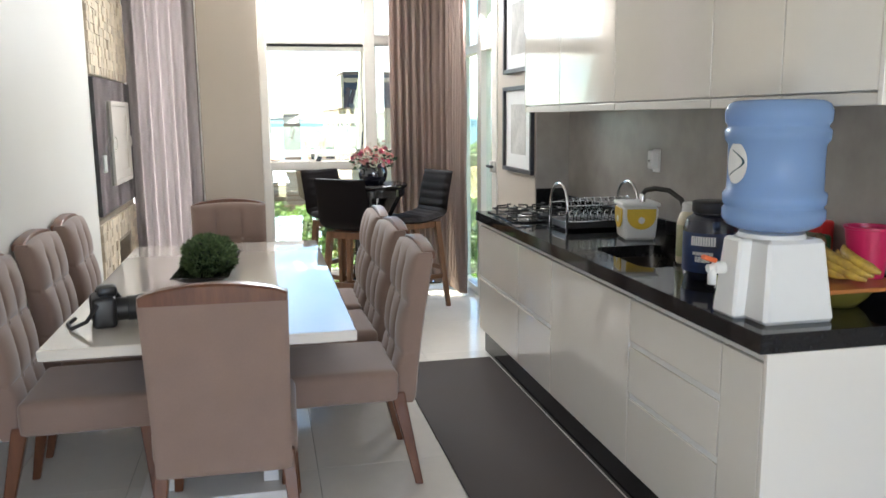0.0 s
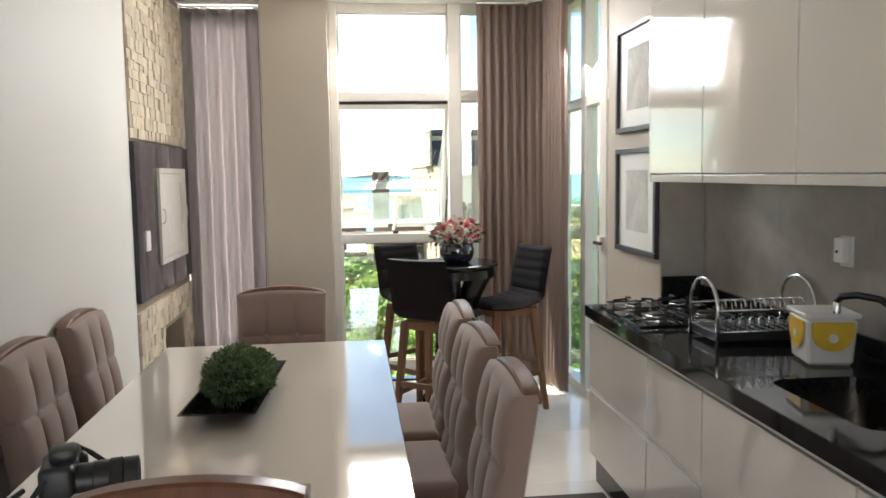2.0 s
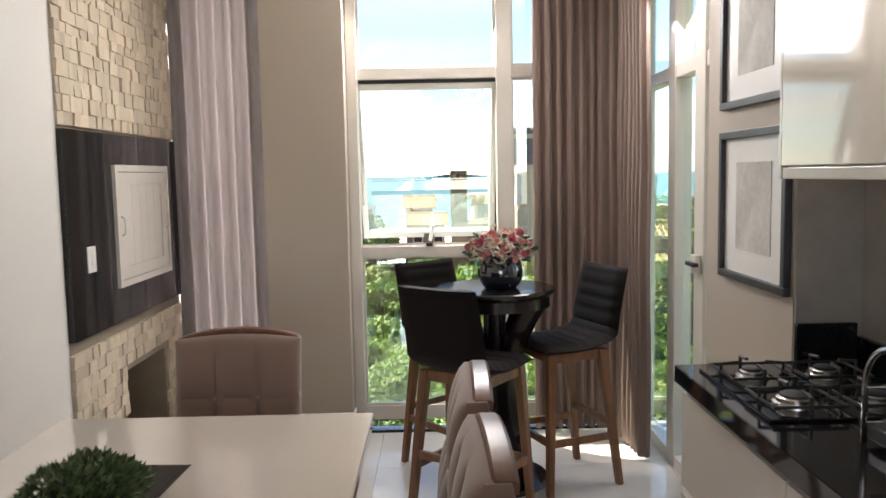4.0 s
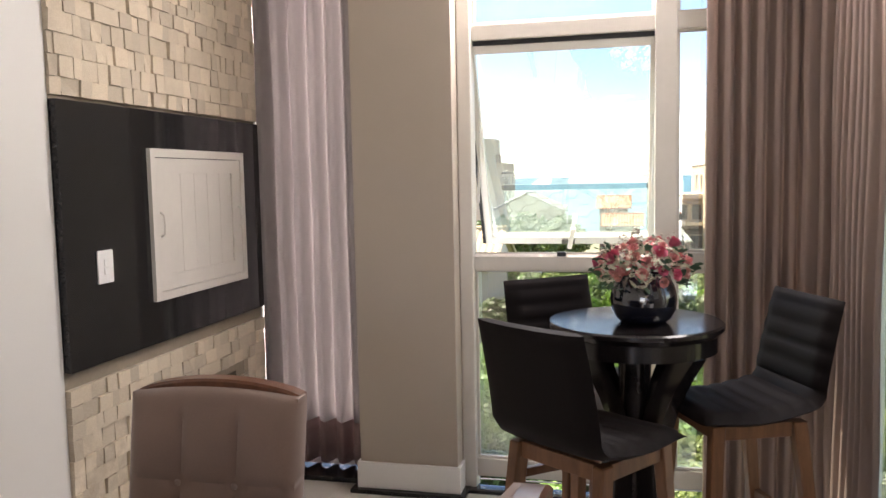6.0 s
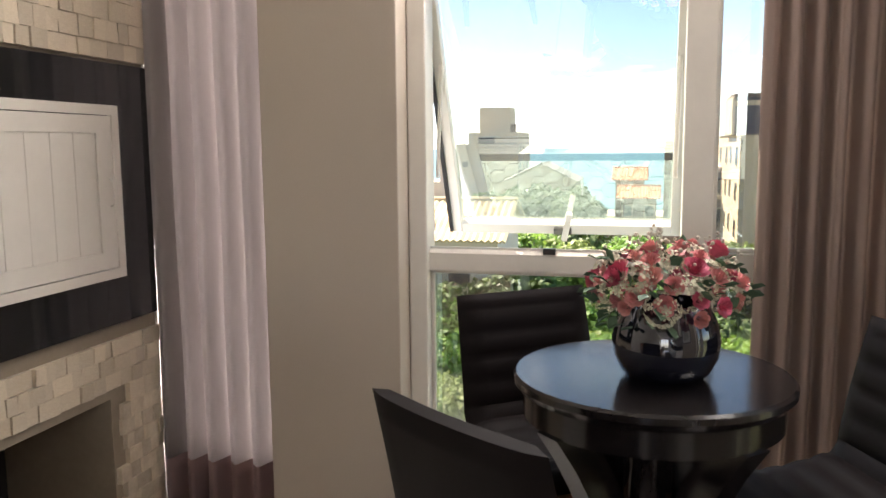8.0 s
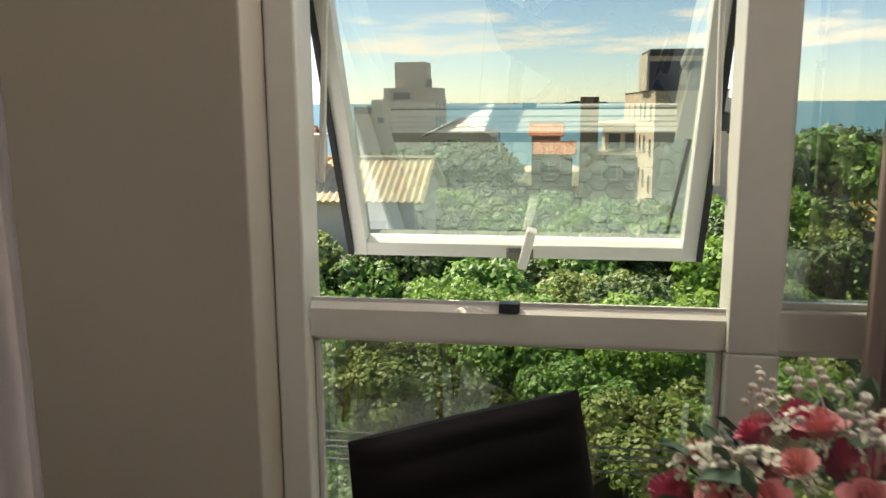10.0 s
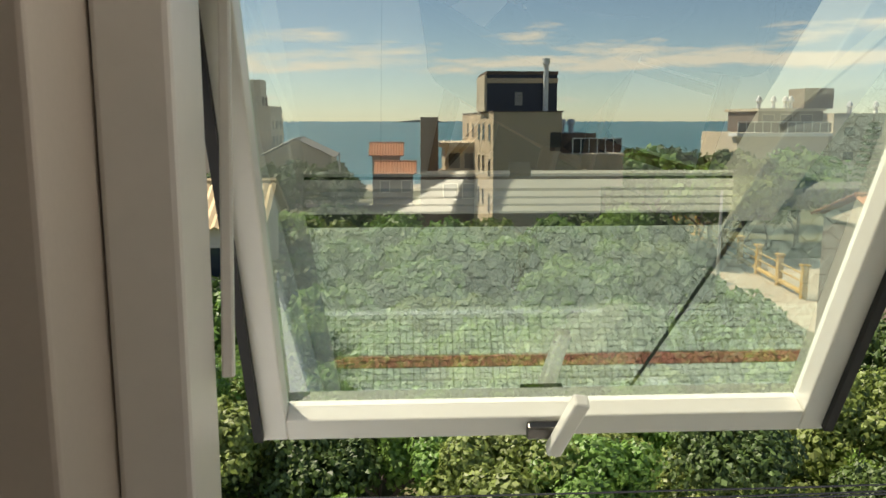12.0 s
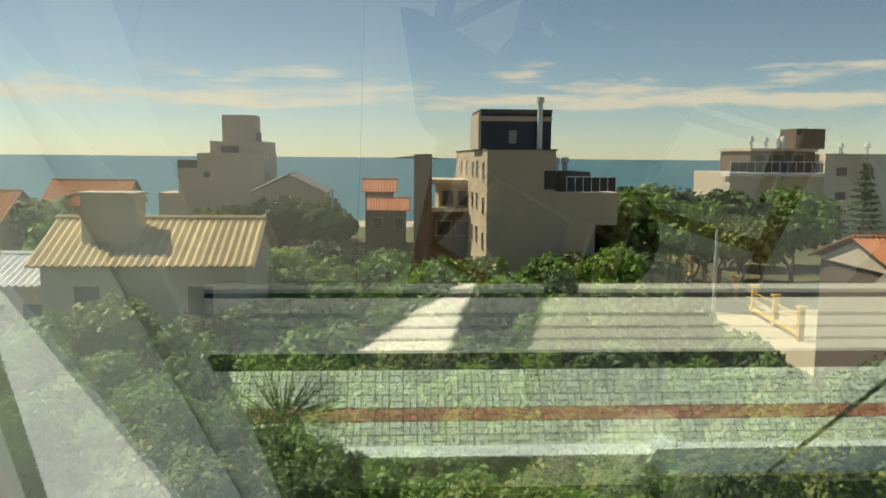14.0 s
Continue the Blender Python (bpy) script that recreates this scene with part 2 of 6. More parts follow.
def tube(points, radius, seg=8, bm=None, closed=False):
    """A bent round bar along points."""
    own = bmesh.new()
    pts = [Vector(p) for p in points]
    n = len(pts)
    rad = radius if isinstance(radius, (list, tuple)) else [radius] * n
    rings = []
    up = Vector((0.3, 0.2, 1)).normalized()
    for i, p in enumerate(pts):
        a = pts[(i - 1) % n] if (closed or i) else p
        b = pts[(i + 1) % n] if (closed or i < n - 1) else p
        d = (b - a).normalized()
        s = d.cross(up)
        if s.length < 0.05:
            s = d.cross(Vector((1, 0, 0)))
        s.normalize()
        u = s.cross(d).normalized()
        up = u
        rings.append([own.verts.new(p + (s * math.cos(2 * math.pi * k / seg) + u * math.sin(2 * math.pi * k / seg)) * rad[i]) for k in range(seg)])
    for i in range(n if closed else n - 1):
        a, b = rings[i], rings[(i + 1) % n]
        for k in range(seg):
            own.faces.new((a[k], a[(k + 1) % seg], b[(k + 1) % seg], b[k]))
    if not closed:
        own.faces.new(rings[0])
        own.faces.new(rings[-1])
    bmesh.ops.recalc_face_normals(own, faces=own.faces[:])
    return join(bm, own)


def taper(x0, y0, a0, b0, z0, x1, y1, a1, b1, z1, bevel=0.004, bm=None):
    """A four-sided leg from a foot (centre, sizes, height) to a head."""
    own = bmesh.new()
    lo = [own.verts.new((x0 + sx * a0 / 2, y0 + sy * b0 / 2, z0)) for sx, sy in ((-1, -1), (1, -1), (1, 1), (-1, 1))]
    hi = [own.verts.new((x1 + sx * a1 / 2, y1 + sy * b1 / 2, z1)) for sx, sy in ((-1, -1), (1, -1), (1, 1), (-1, 1))]
    own.faces.new(lo[::-1])
    own.faces.new(hi)
    for i in range(4):
        own.faces.new((lo[i], lo[(i + 1) % 4], hi[(i + 1) % 4], hi[i]))
    if bevel:
        bmesh.ops.bevel(own, geom=own.edges[:], offset=bevel, segments=1, affect="EDGES")
    return join(bm, own)


def prism(outline, z0, z1, bevel=0.0, bm=None):
    """An outline of (x, y) pairs, extruded upwards."""
    own = bmesh.new()
    lo = [own.verts.new((x, y, z0)) for x, y in outline]
    f = own.faces.new(lo)
    ext = bmesh.ops.extrude_face_region(own, geom=[f])
    for g in ext["geom"]:
        if isinstance(g, bmesh.types.BMVert):
            g.co.z = z1
    bmesh.ops.recalc_face_normals(own, faces=own.faces[:])
    if bevel:
        bmesh.ops.bevel(own, geom=own.edges[:], offset=bevel, segments=2, affect="EDGES")
    return join(bm, own)


def wall_with_holes(axis, at, thick, a0, a1, z0, z1, holes, bm=None):
    """A wall across axis ('x' or 'y') at its inner face, thick outwards (signed), with holes (a, b, low, high)."""
    us = sorted({a0, a1, *[h[0] for h in holes], *[h[1] for h in holes]})
    vs = sorted({z0, z1, *[h[2] for h in holes], *[h[3] for h in holes]})
    bm = bm or bmesh.new()
    lo, hi = min(at, at + thick), max(at, at + thick)
    for u0, u1 in zip(us, us[1:]):
        for v0, v1 in zip(vs, vs[1:]):
            cu, cv = (u0 + u1) / 2, (v0 + v1) / 2
            if any(h[0] < cu < h[1] and h[2] < cv < h[3] for h in holes):
                continue
            if axis == "x":
                box(lo, hi, u0, u1, v0, v1, bm=bm)
            else:
                box(u0, u1, lo, hi, v0, v1, bm=bm)
    bmesh.ops.remove_doubles(bm, verts=bm.verts[:], dist=1e-5)
    bm.verts.index_update()
    same = {}
    for f in bm.faces:
        same.setdefault(tuple(sorted(v.index for v in f.verts)), []).append(f)
    bmesh.ops.delete(bm, geom=[f for fs in same.values() if len(fs) > 1 for f in fs], context="FACES")
    return bm


def coated(pane, axis):
    """Leaves the solar coating on the pane's one face that looks along axis."""
    pane.data.materials.append(M_glass_bare)
    for f in pane.data.polygons:
        f.material_index = 0 if f.normal.dot(Vector(axis)) > 0.9 else 1
    return pane


# ---- the room: floor, walls, ceiling ----
GROUND = -9.0
X_LEFT, X_STONE, X_RIGHT, X_PIL = -0.345, -0.33, 2.75, 2.52
Y_BACK, Y_WIN, Z_CEIL = -3.6, 6.68, 2.93

setting("floor_slab", box(-0.9, 3.0, Y_BACK - 0.2, 6.76, -0.3, -0.012), M_grout, "concrete slab under the porcelain floor")
setting("ceiling", box(-0.9, 2.9, Y_BACK - 0.2, 6.98, Z_CEIL, Z_CEIL + 0.25), M_ceiling, "plain white ceiling")
setting("wall_west", box(X_LEFT - 0.2, X_LEFT, Y_BACK, 5.25, 0, Z_CEIL), M_wall, "plain white painted wall")
# unseen rear wall; its window opening is added to bring fill light
setting("wall_south", wall_with_holes("y", Y_BACK, -0.2, -0.56, 2.9, 0, Z_CEIL, [(-0.2, 2.4, 0.3, 2.6)]), M_wall, "white wall with an added wide window")
setting("wall_east", box(X_RIGHT, X_RIGHT + 0.2, Y_BACK, 4.403, 0, Z_CEIL), M_cement, "grey burnt-cement kitchen wall")
setting("wall_pilaster", box(X_PIL, X_RIGHT + 0.2, 4.4035, 5.27, 0, Z_CEIL), M_wall_tan, "greige painted pier with framed pictures")
setting("wall_pilaster_return", box(X_PIL + 0.004, X_RIGHT, 4.391, 4.403, 0.945, Z_CEIL), M_cement, "grey burnt-cement return")
# the pier between the two windows, of warm grey paint
setting("wall_column", box(0.28, 0.775, 6.54, 6.7615, 0, Z_CEIL, 0.005), M_wall_tan, "greige painted column between the windows")
setting("column_foot", box(0.235, 0.815, 6.50, 6.651, 0.001, 0.022, 0.003), M_granite, "black granite strip under the column")
setting("baseboard", box(0.266, 0.789, 6.526, 6.649, 0.0225, 0.155, 0.004), M_white_mat, "white baseboard round the column")
setting("exterior_pier", box(0.25, 0.797, 6.762, 6.88, GROUND, 4.5, 0.01), M_pier, "weathered white-painted facade pier")
setting("facade_below", box(-3.0, 4.2, 6.45, 6.755, GROUND, -0.301), M_wall, "white facade below the flat")
setting("facade_above", box(-3.0, 4.2, 6.45, 6.755, 3.181, 5.5), M_wall, "white facade above the flat")

# stone-clad barbecue wall with its firebox
setting("wall_barbecue", wall_with_holes("x", X_STONE - 0.02, -0.55, 5.25, 6.79, 0, Z_CEIL, [(5.87, 6.49, 0.1, 0.60), (5.8, 6.57, 1.08, 1.66)]), M_stone_joint, "backing of the stone-clad wall")
setting("firebox", box(-0.87, -0.85, 5.8, 6.6, 0.0, 1.8), M_firebox, "dark lining of the firebox")


def frame_bar(name, parent, x0, x1, y0, y1, z0, z1, bevel=0.004):
    return part(name, box(x0, x1, y0, y1, z0, z1, bevel), M_white_alu, parent)


# ---- window_1: fixed lower light, tilted sash, top light, narrow side light ----
win = thing("window_1", pose(0, 0, 0), "tall white aluminium window with its upper sash tilted open", "window", kind="structure")
YF0, YF1 = 6.69, 6.75
frame_bar("jamb", win, 0.776, 0.842, 6.652, YF1 + 0.01, 0.0, Z_CEIL, 0.006)
frame_bar("mullion", win, 1.69, 1.785, 6.66, YF1 + 0.012, 1.10, Z_CEIL)
frame_bar("lower_mullion", win, 1.69, 1.785, 6.66, 6.712, 0.06, 1.099)
part("silicone_joint", box(1.7315, 1.7435, 6.713, 6.7505, 0.06, 1.099), M_rubber_and_gap, win, "black silicone joint")
frame_bar("jamb", win, 2.565, 2.645, YF0, YF1, 0.0, Z_CEIL)
for xa, xb in ((0.8425, 1.69), (1.785, 2.56)):
    frame_bar("bottom_rail", win, xa, xb, YF0, 6.738, 0.06, 0.15)
    if xa < 1:
        # a stepped sill that falls outwards behind an inner lip
        steps = [(6.68, 1.10), (6.68, 1.160), (6.692, 1.174), (6.692, 1.182), (6.699, 1.182), (6.699, 1.168), (6.705, 1.168), (6.705, 1.171), (6.724, 1.168), (6.724, 1.158), (6.735, 1.156), (6.735, 1.148), (6.746, 1.146), (6.746, 1.138), (6.757, 1.136), (6.757, 1.128), (6.743, 1.126), (6.743, 1.10)]
        bm = prism([(q[1], q[0]) for q in steps], 0, xb - xa)
        bmesh.ops.transform(bm, matrix=Matrix(((0, 0, 1, xa), (0, 1, 0, 0), (1, 0, 0, 0), (0, 0, 0, 1))), verts=bm.verts[:])
        bmesh.ops.recalc_face_normals(bm, faces=bm.faces[:])
        part("transom", bm, M_white_alu, win)
        # black strip that draws the dark gap behind the inner lip
        part("sill_gap_strip", box(xa, xb, 6.6995, 6.7045, 1.1685, 1.1725), M_rubber_and_gap, win, "black strip for the dark gap behind the sill lip")
        # the shade under the sill, put in as a black strip
        part("sill_shade_strip", box(xa, xb, 6.751, 6.7565, 1.078, 1.1275), M_rubber_and_gap, win, "black strip for the shade under the sill")
    else:
        frame_bar("transom", win, xa, xb, Y_WIN, 6.738, 1.10, 1.182)
    frame_bar("upper_transom", win, xa, xb, Y_WIN, YF1 + 0.01, 2.19, 2.262)
    frame_bar("top_rail", win, xa, xb, YF0, YF1, Z_CEIL - 0.07, Z_CEIL)
    for z0, z1 in ((0.15, 1.10), (2.262, Z_CEIL - 0.07)) + (((1.182, 2.19),) if xa > 1 else ()):
        if z0 < 0.2:
            # the lower lights are glued flush to the outside
            coated(part("pane", box(xa - 0.002 if xa < 1 else 1.744, 1.731 if xa < 1 else xb, 6.7445, 6.7505, 0.05, z1 + 0.024), M_glass, win), (0, 1, 0))
        else:
            coated(part("pane", box(xa - 0.005, xb + 0.005, 6.716, 6.722, z0 - 0.005, z1 + 0.005), M_glass, win), (0, 1, 0))
        for zz in (z0, z1 - 0.014):
            frame_bar("glazing_bead", win, xa, xb, 6.70, 6.714, zz, zz + 0.014, 0.003)
        for xx in (xa, xb - 0.014):
            frame_bar("glazing_bead", win, xx, xx + 0.014, 6.70, 6.714, z0 + 0.0145, z1 - 0.0145, 0.003)
# the gap above the sash is only dark; a black strip imitates it
part("head_gap_strip", box(0.848, 1.688, 6.695, 6.71, 2.168, 2.189), M_rubber_and_gap, win, "black strip for the dark gap over the sash")
part("catch_plate", box(1.243, 1.285, 6.672, 6.70, 1.164, 1.184, 0.002), M_black, win, "small black catch plate")
part("threshold", box(0.79, 2.6, 6.60, 6.69, 0.001, 0.018, 0.004), M_granite, win, "black granite threshold")

# the sash hangs from its top edge and leans outwards
SASH_TILT = 25.4
SASH_LEN = 1.09
sash = new("sash")
sash.parent = win
sash.matrix_world = pose(1.2595, 6.742, 2.185, SASH_TILT, 0, 0)
tagged(sash, "top-hung white aluminium sash, tilted outwards")
SW = 0.4515


def sash_piece(name, bm, material, label=""):
    return part(name, bm, material, sash, label)


sash_piece("stile", box(-SW, -SW + 0.042, -0.045, 0.0, -SASH_LEN, 0.0, 0.003), M_sunlit_sash)
sash_piece("stile", box(SW - 0.042, SW, -0.045, 0.0, -SASH_LEN, 0.0, 0.003), M_sunlit_sash)
sash_piece("bottom_rail", box(-SW + 0.042, SW - 0.042, -0.045, 0.0, -SASH_LEN, -SASH_LEN + 0.042, 0.003), M_sunlit_sash)
sash_piece("top_rail", box(-SW + 0.042, SW - 0.042, -0.045, 0.0, -0.042, 0.0, 0.003), M_sunlit_sash)
coated(sash_piece("pane", box(-SW + 0.035, SW - 0.035, -0.012, -0.006, -SASH_LEN + 0.035, -0.035), M_glass_sash), (0, -1, 0))
for sx in (-1, 1):
    sash_piece("gasket", box(sx * SW - 0.006 * (sx > 0) - 0.008 * (sx < 0), sx * SW + 0.008 * (sx > 0) + 0.006 * (sx < 0), -0.058, -0.046, -SASH_LEN + 0.01, -0.02), M_rubber_and_gap, "black rubber gasket")
sash_piece("handle_base", box(-0.035, 0.035, -0.062, -0.0455, -SASH_LEN + 0.008, -SASH_LEN + 0.034, 0.003), mat("dark_steel_plate", (0.16, 0.15, 0.14), 0.3, metal=1.0), "dark steel handle base")
sash_piece("handle", moved(box(-0.012, 0.012, -0.085, -0.062, -0.02, 0.115, 0.004), pose(0.012, 0, -SASH_LEN + 0.02, 8, 12, 0)), M_sunlit_sash, "white latch handle")
for sx in (-1, 1):
    stay = part("stay_arm", taper(0, 0, 0.012, 0.02, 0, 0, 0, 0.012, 0.02, 1, 0.002), M_white_alu, win, "flat white friction stay")
    a, b = Vector((1.262 + sx * 0.408, 6.757, 1.42)), Vector((1.262 + sx * 0.42, 6.872, 1.83))
    d = b - a
    stay.matrix_world = Matrix.Translation(a) @ d.to_track_quat("Z", "Y").to_matrix().to_4x4() @ Matrix.Diagonal((1, 1, d.length, 1))

# ---- window_2, behind the mauve curtain; window_3, the glazed side towards the pier ----
win2 = thing("window_2", pose(0, 0, 0), "white aluminium window behind a mauve curtain", "window", kind="structure")
frame_bar("jamb", win2, -0.34, -0.27, 6.90, 6.96, 0, Z_CEIL)
frame_bar("jamb", win2, 0.18, 0.249, 6.90, 6.96, 0, Z_CEIL)
for z0 in (0.0, 1.10, 2.19, Z_CEIL - 0.07):
    frame_bar("rail", win2, -0.27, 0.18, 6.90, 6.96, z0, z0 + 0.07)
for z0, z1 in ((0.07, 1.1), (1.17, 2.19), (2.26, Z_CEIL - 0.07)):
    coated(part("pane", box(-0.275, 0.185, 6.927, 6.933, z0 - 0.005, z1 + 0.005), M_glass, win2), (0, 1, 0))
setting("window_ledge", box(-0.35, 0.233, 6.62, 6.95, 0.002, 0.03, 0.004), M_granite, "black granite ledge")
setting("wall_niche", box(-0.60, -0.342, 6.791, 7.0, 0, Z_CEIL), M_wall, "white reveal")

win3 = thing("window_3", pose(0, 0, 0), "white aluminium glazed door in the side wall", "window", kind="structure")
for ya, yb in ((5.273, 5.36), (5.44, 5.58), (5.90, 6.02), (6.60, 6.689)):
    frame_bar("jamb", win3, 2.56, 2.65, ya, yb, 0, Z_CEIL)
for ya, yb in ((5.36, 5.44), (5.58, 5.90), (6.02, 6.60)):
    for z0 in (0.0, 2.08, Z_CEIL - 0.07):
        frame_bar("rail", win3, 2.565, 2.645, ya, yb, z0, z0 + 0.07)
    for z0, z1 in ((0.07, 2.08), (2.15, Z_CEIL - 0.07)):
        coated(part("pane", box(2.602, 2.608, ya - 0.005, yb + 0.005, z0 - 0.005, z1 + 0.005), M_glass, win3), (1, 0, 0))
part("lock_body", box(2.53, 2.559, 5.47, 5.54, 1.11, 1.2, 0.004), M_white_alu, win3, "white door lock")
part("lever", box(2.50, 2.529, 5.41, 5.53, 1.15, 1.17, 0.005), M_black, win3, "black lever handle")

# window_4, an unseen window added behind the camera for its fill light
win4 = thing("window_4", pose(0, 0, 0), "added wide window, unseen behind the camera", "window", kind="structure")
for xa in (-0.2, 1.07, 2.33):
    frame_bar("jamb", win4, xa, xa + 0.07, Y_BACK - 0.12, Y_BACK - 0.06, 0.3, 2.6)
for xa, xb in ((-0.13, 1.07), (1.14, 2.33)):
    for z0 in (0.3, 2.53):
        frame_bar("rail", win4, xa, xb, Y_BACK - 0.12, Y_BACK - 0.06, z0, z0 + 0.07)
    part("pane", box(xa - 0.005, xb + 0.005, Y_BACK - 0.093, Y_BACK - 0.087, 0.365, 2.535), M_glass_clear, win4)


# ---- dining table and chairs ----
def dining_table():
    t = thing("dining_table", pose(0.545, 3.292, 0), "long off-white lacquered dining table on a white panel base", "table")
    bm = bmesh.new()
    # the top's edge slopes inwards underneath
    rings = []
    for dx, dy, z in ((0.44, 1.04, 0.712), (0.46, 1.06, 0.714), (0.517, 1.116, 0.735), (0.519, 1.118, 0.768), (0.515, 1.114, 0.772)):
        rings.append([bm.verts.new((sx * dx, sy * dy, z)) for sx, sy in ((-1, -1), (1, -1), (1, 1), (-1, 1))])
    for a, b in zip(rings, rings[1:]):
        for i in range(4):
            bm.faces.new((a[i], a[(i + 1) % 4], b[(i + 1) % 4], b[i]))
    bm.faces.new(rings[0][::-1])
    bm.faces.new(rings[-1])
    part("tabletop", bm, M_table, t)
    for sx in (-1, 1):
        part("base_panel", box(sx * 0.2 - 0.03, sx * 0.2 + 0.03, -0.7, 0.7, 0.06, 0.711, 0.003), M_white_mat, t)
    part("foot", box(-0.3, 0.3, -0.8, 0.8, 0.0, 0.06, 0.004), M_white_mat, t)
    t.scale = (1.03, 0.993, 1.03)


dining_table()


def tufted(w, h, th, cols, rows, puff, lean, nx=36, nz=42):
    """An upholstered back: flat behind, puffed between sewn seams in front, narrower and leaning back upwards."""
    bm = bmesh.new()
    front, back = [], []

    def edge(u):
        return max(0.0, 1 - abs(2 * u - 1) ** 10) ** 0.5

    for k in range(nz + 1):
        v = k / nz
        fr, bk = [], []
        for i in range(nx + 1):
            u = i / nx
            cx = abs(math.sin(math.pi * u * cols)) ** 0.5 if v < 0.9 else 1 - (1 - abs(math.sin(math.pi * u * cols)) ** 0.5) * max(0, (1 - v) / 0.1)
            cz = abs(math.sin(math.pi * v * rows)) ** 0.45 if v * rows < rows - 0.02 else 1.0
            rise = puff * (0.35 + 0.65 * cx * cz) * edge(u) * max(0.0, 1 - (2 * v - 1) ** 12) ** 0.5
            x = (u - 0.5) * w * (1 + 0.04 * v)
            z = v * h + 0.018 * (1 - (2 * u - 1) ** 2) * max(0, v - 0.9) / 0.1
            y = -lean * v ** 1.4
            fr.append(bm.verts.new((x, y + th / 2 - 0.02 + rise, z)))
            bk.append(bm.verts.new((x, y - th / 2 + 0.012 * (1 - edge(u)) + 0.012 * (1 - max(0.0, 1 - (2 * v - 1) ** 14) ** 0.5), z)))
        front.append(fr)
        back.append(bk)
    for k in range(nz):
        for i in range(nx):
            bm.faces.new((front[k][i], front[k + 1][i], front[k + 1][i + 1], front[k][i + 1]))
            bm.faces.new((back[k][i], back[k][i + 1], back[k + 1][i + 1], back[k + 1][i]))
    for k in range(nz):
        bm.faces.new((front[k][0], back[k][0], back[k + 1][0], front[k + 1][0]))
        bm.faces.new((front[k][nx], front[k + 1][nx], back[k + 1][nx], back[k][nx]))
    for i in range(nx):
        bm.faces.new((front[0][i], front[0][i + 1], back[0][i + 1], back[0][i]))
        bm.faces.new((front[nz][i], back[nz][i], back[nz][i + 1], front[nz][i + 1]))
    bmesh.ops.recalc_face_normals(bm, faces=bm.faces[:])
    return bm


def cushion(x0, x1, y0, y1, z0, z1, r=0.03, crown=0.012, n=14):
    bm = box(x0, x1, y0, y1, z0, z1, r, 4)
    bmesh.ops.subdivide_edges(bm, edges=[e for e in bm.edges if e.calc_length() > 0.2], cuts=n, use_grid_fill=True)
    for v in bm.verts:
        if v.co.z > z1 - 0.004:
            u = (v.co.x - x0) / (x1 - x0) * 2 - 1
            w = (v.co.y - y0) / (y1 - y0) * 2 - 1
            v.co.z += crown * (1 - u * u) * (1 - w * w)
    return bm


def dining_chair():
    """Local: the sitter looks along +y; the back's middle stands at y = -0.22."""
    c = thing("dining_chair", pose(0, 0, 0), "taupe suede dining chair with tufted back and reddish wooden legs", "chair", "dining chairs")
    back = part("backrest", moved(tufted(0.44, 0.625, 0.095, 3, 3, 0.034, 0.085), pose(0, -0.205, 0.35)), M_fabric, c, "tufted taupe backrest", smooth=0.9)
    for u in (-1, 1):
        for v in (1, 2):
            part("button", moved(lathe([(0.0, 0.004), (0.007, 0.003), (0.009, 0.0)], 10), pose(u * 0.077, -0.156 - 0.085 * (v / 3) ** 1.4, 0.35 + 0.625 * v / 3, -90, 0, 0)), M_fabric_back, back)
    bm = bmesh.new()
    n = 16
    rows = []
    for i in range(n + 1):
        u = i / n
        x = (u - 0.5) * 0.445
        top = 0.978 + 0.034 * (1 - (2 * u - 1) ** 2) ** 0.8
        ring = [(x, -0.332, 0.95), (x, -0.280, 0.95), (x, -0.278, top - 0.006), (x, -0.285, top), (x, -0.326, top), (x, -0.334, top - 0.006)]
        rows.append([bm.verts.new(p) for p in ring])
    for a, b in zip(rows, rows[1:]):
        for k in range(6):
            bm.faces.new((a[k], a[(k + 1) % 6], b[(k + 1) % 6], b[k]))
    bm.faces.new(rows[0])
    bm.faces.new(rows[-1])
    bmesh.ops.recalc_face_normals(bm, faces=bm.faces[:])
    part("top_rail", bm, M_wood_red, c, "arched reddish wooden top rail", smooth=0.6)
    part("seat", cushion(-0.242, 0.242, -0.17, 0.335, 0.362, 0.495, 0.026), M_fabric, c, smooth=0.7)
    for sx in (-1, 1):
        part("leg", taper(sx * 0.235, 0.315, 0.028, 0.028, 0, sx * 0.205, 0.285, 0.052, 0.05, 0.37), M_wood_red, c)
        part("leg", taper(sx * 0.24, -0.25, 0.028, 0.032, 0, sx * 0.205, -0.165, 0.05, 0.06, 0.40), M_wood_red, c)
    c.scale = (1.02, 1, 1.025)
    return c


chair = dining_chair()
SPOTS = [(1.12, 2.80, 90), (1.12, 3.45, 90), (1.12, 4.03, 90), (0.0, 4.13, -90), (0.0, 3.46, -90), (0.0, 2.75, -90), (0.547, 4.44, 180), (0.61, 2.28, 0)]
for i, (x, y, a) in enumerate(SPOTS):
    m = pose(x, y, 0, 0, 0, a + (0, 1.5, -1, 1, -1.5, 1, 0.5, -1.5)[i])
    if i == 0:
        chair.matrix_basis = m @ Matrix.Diagonal((*chair.scale, 1))
    else:
        copy_thing(chair, m)

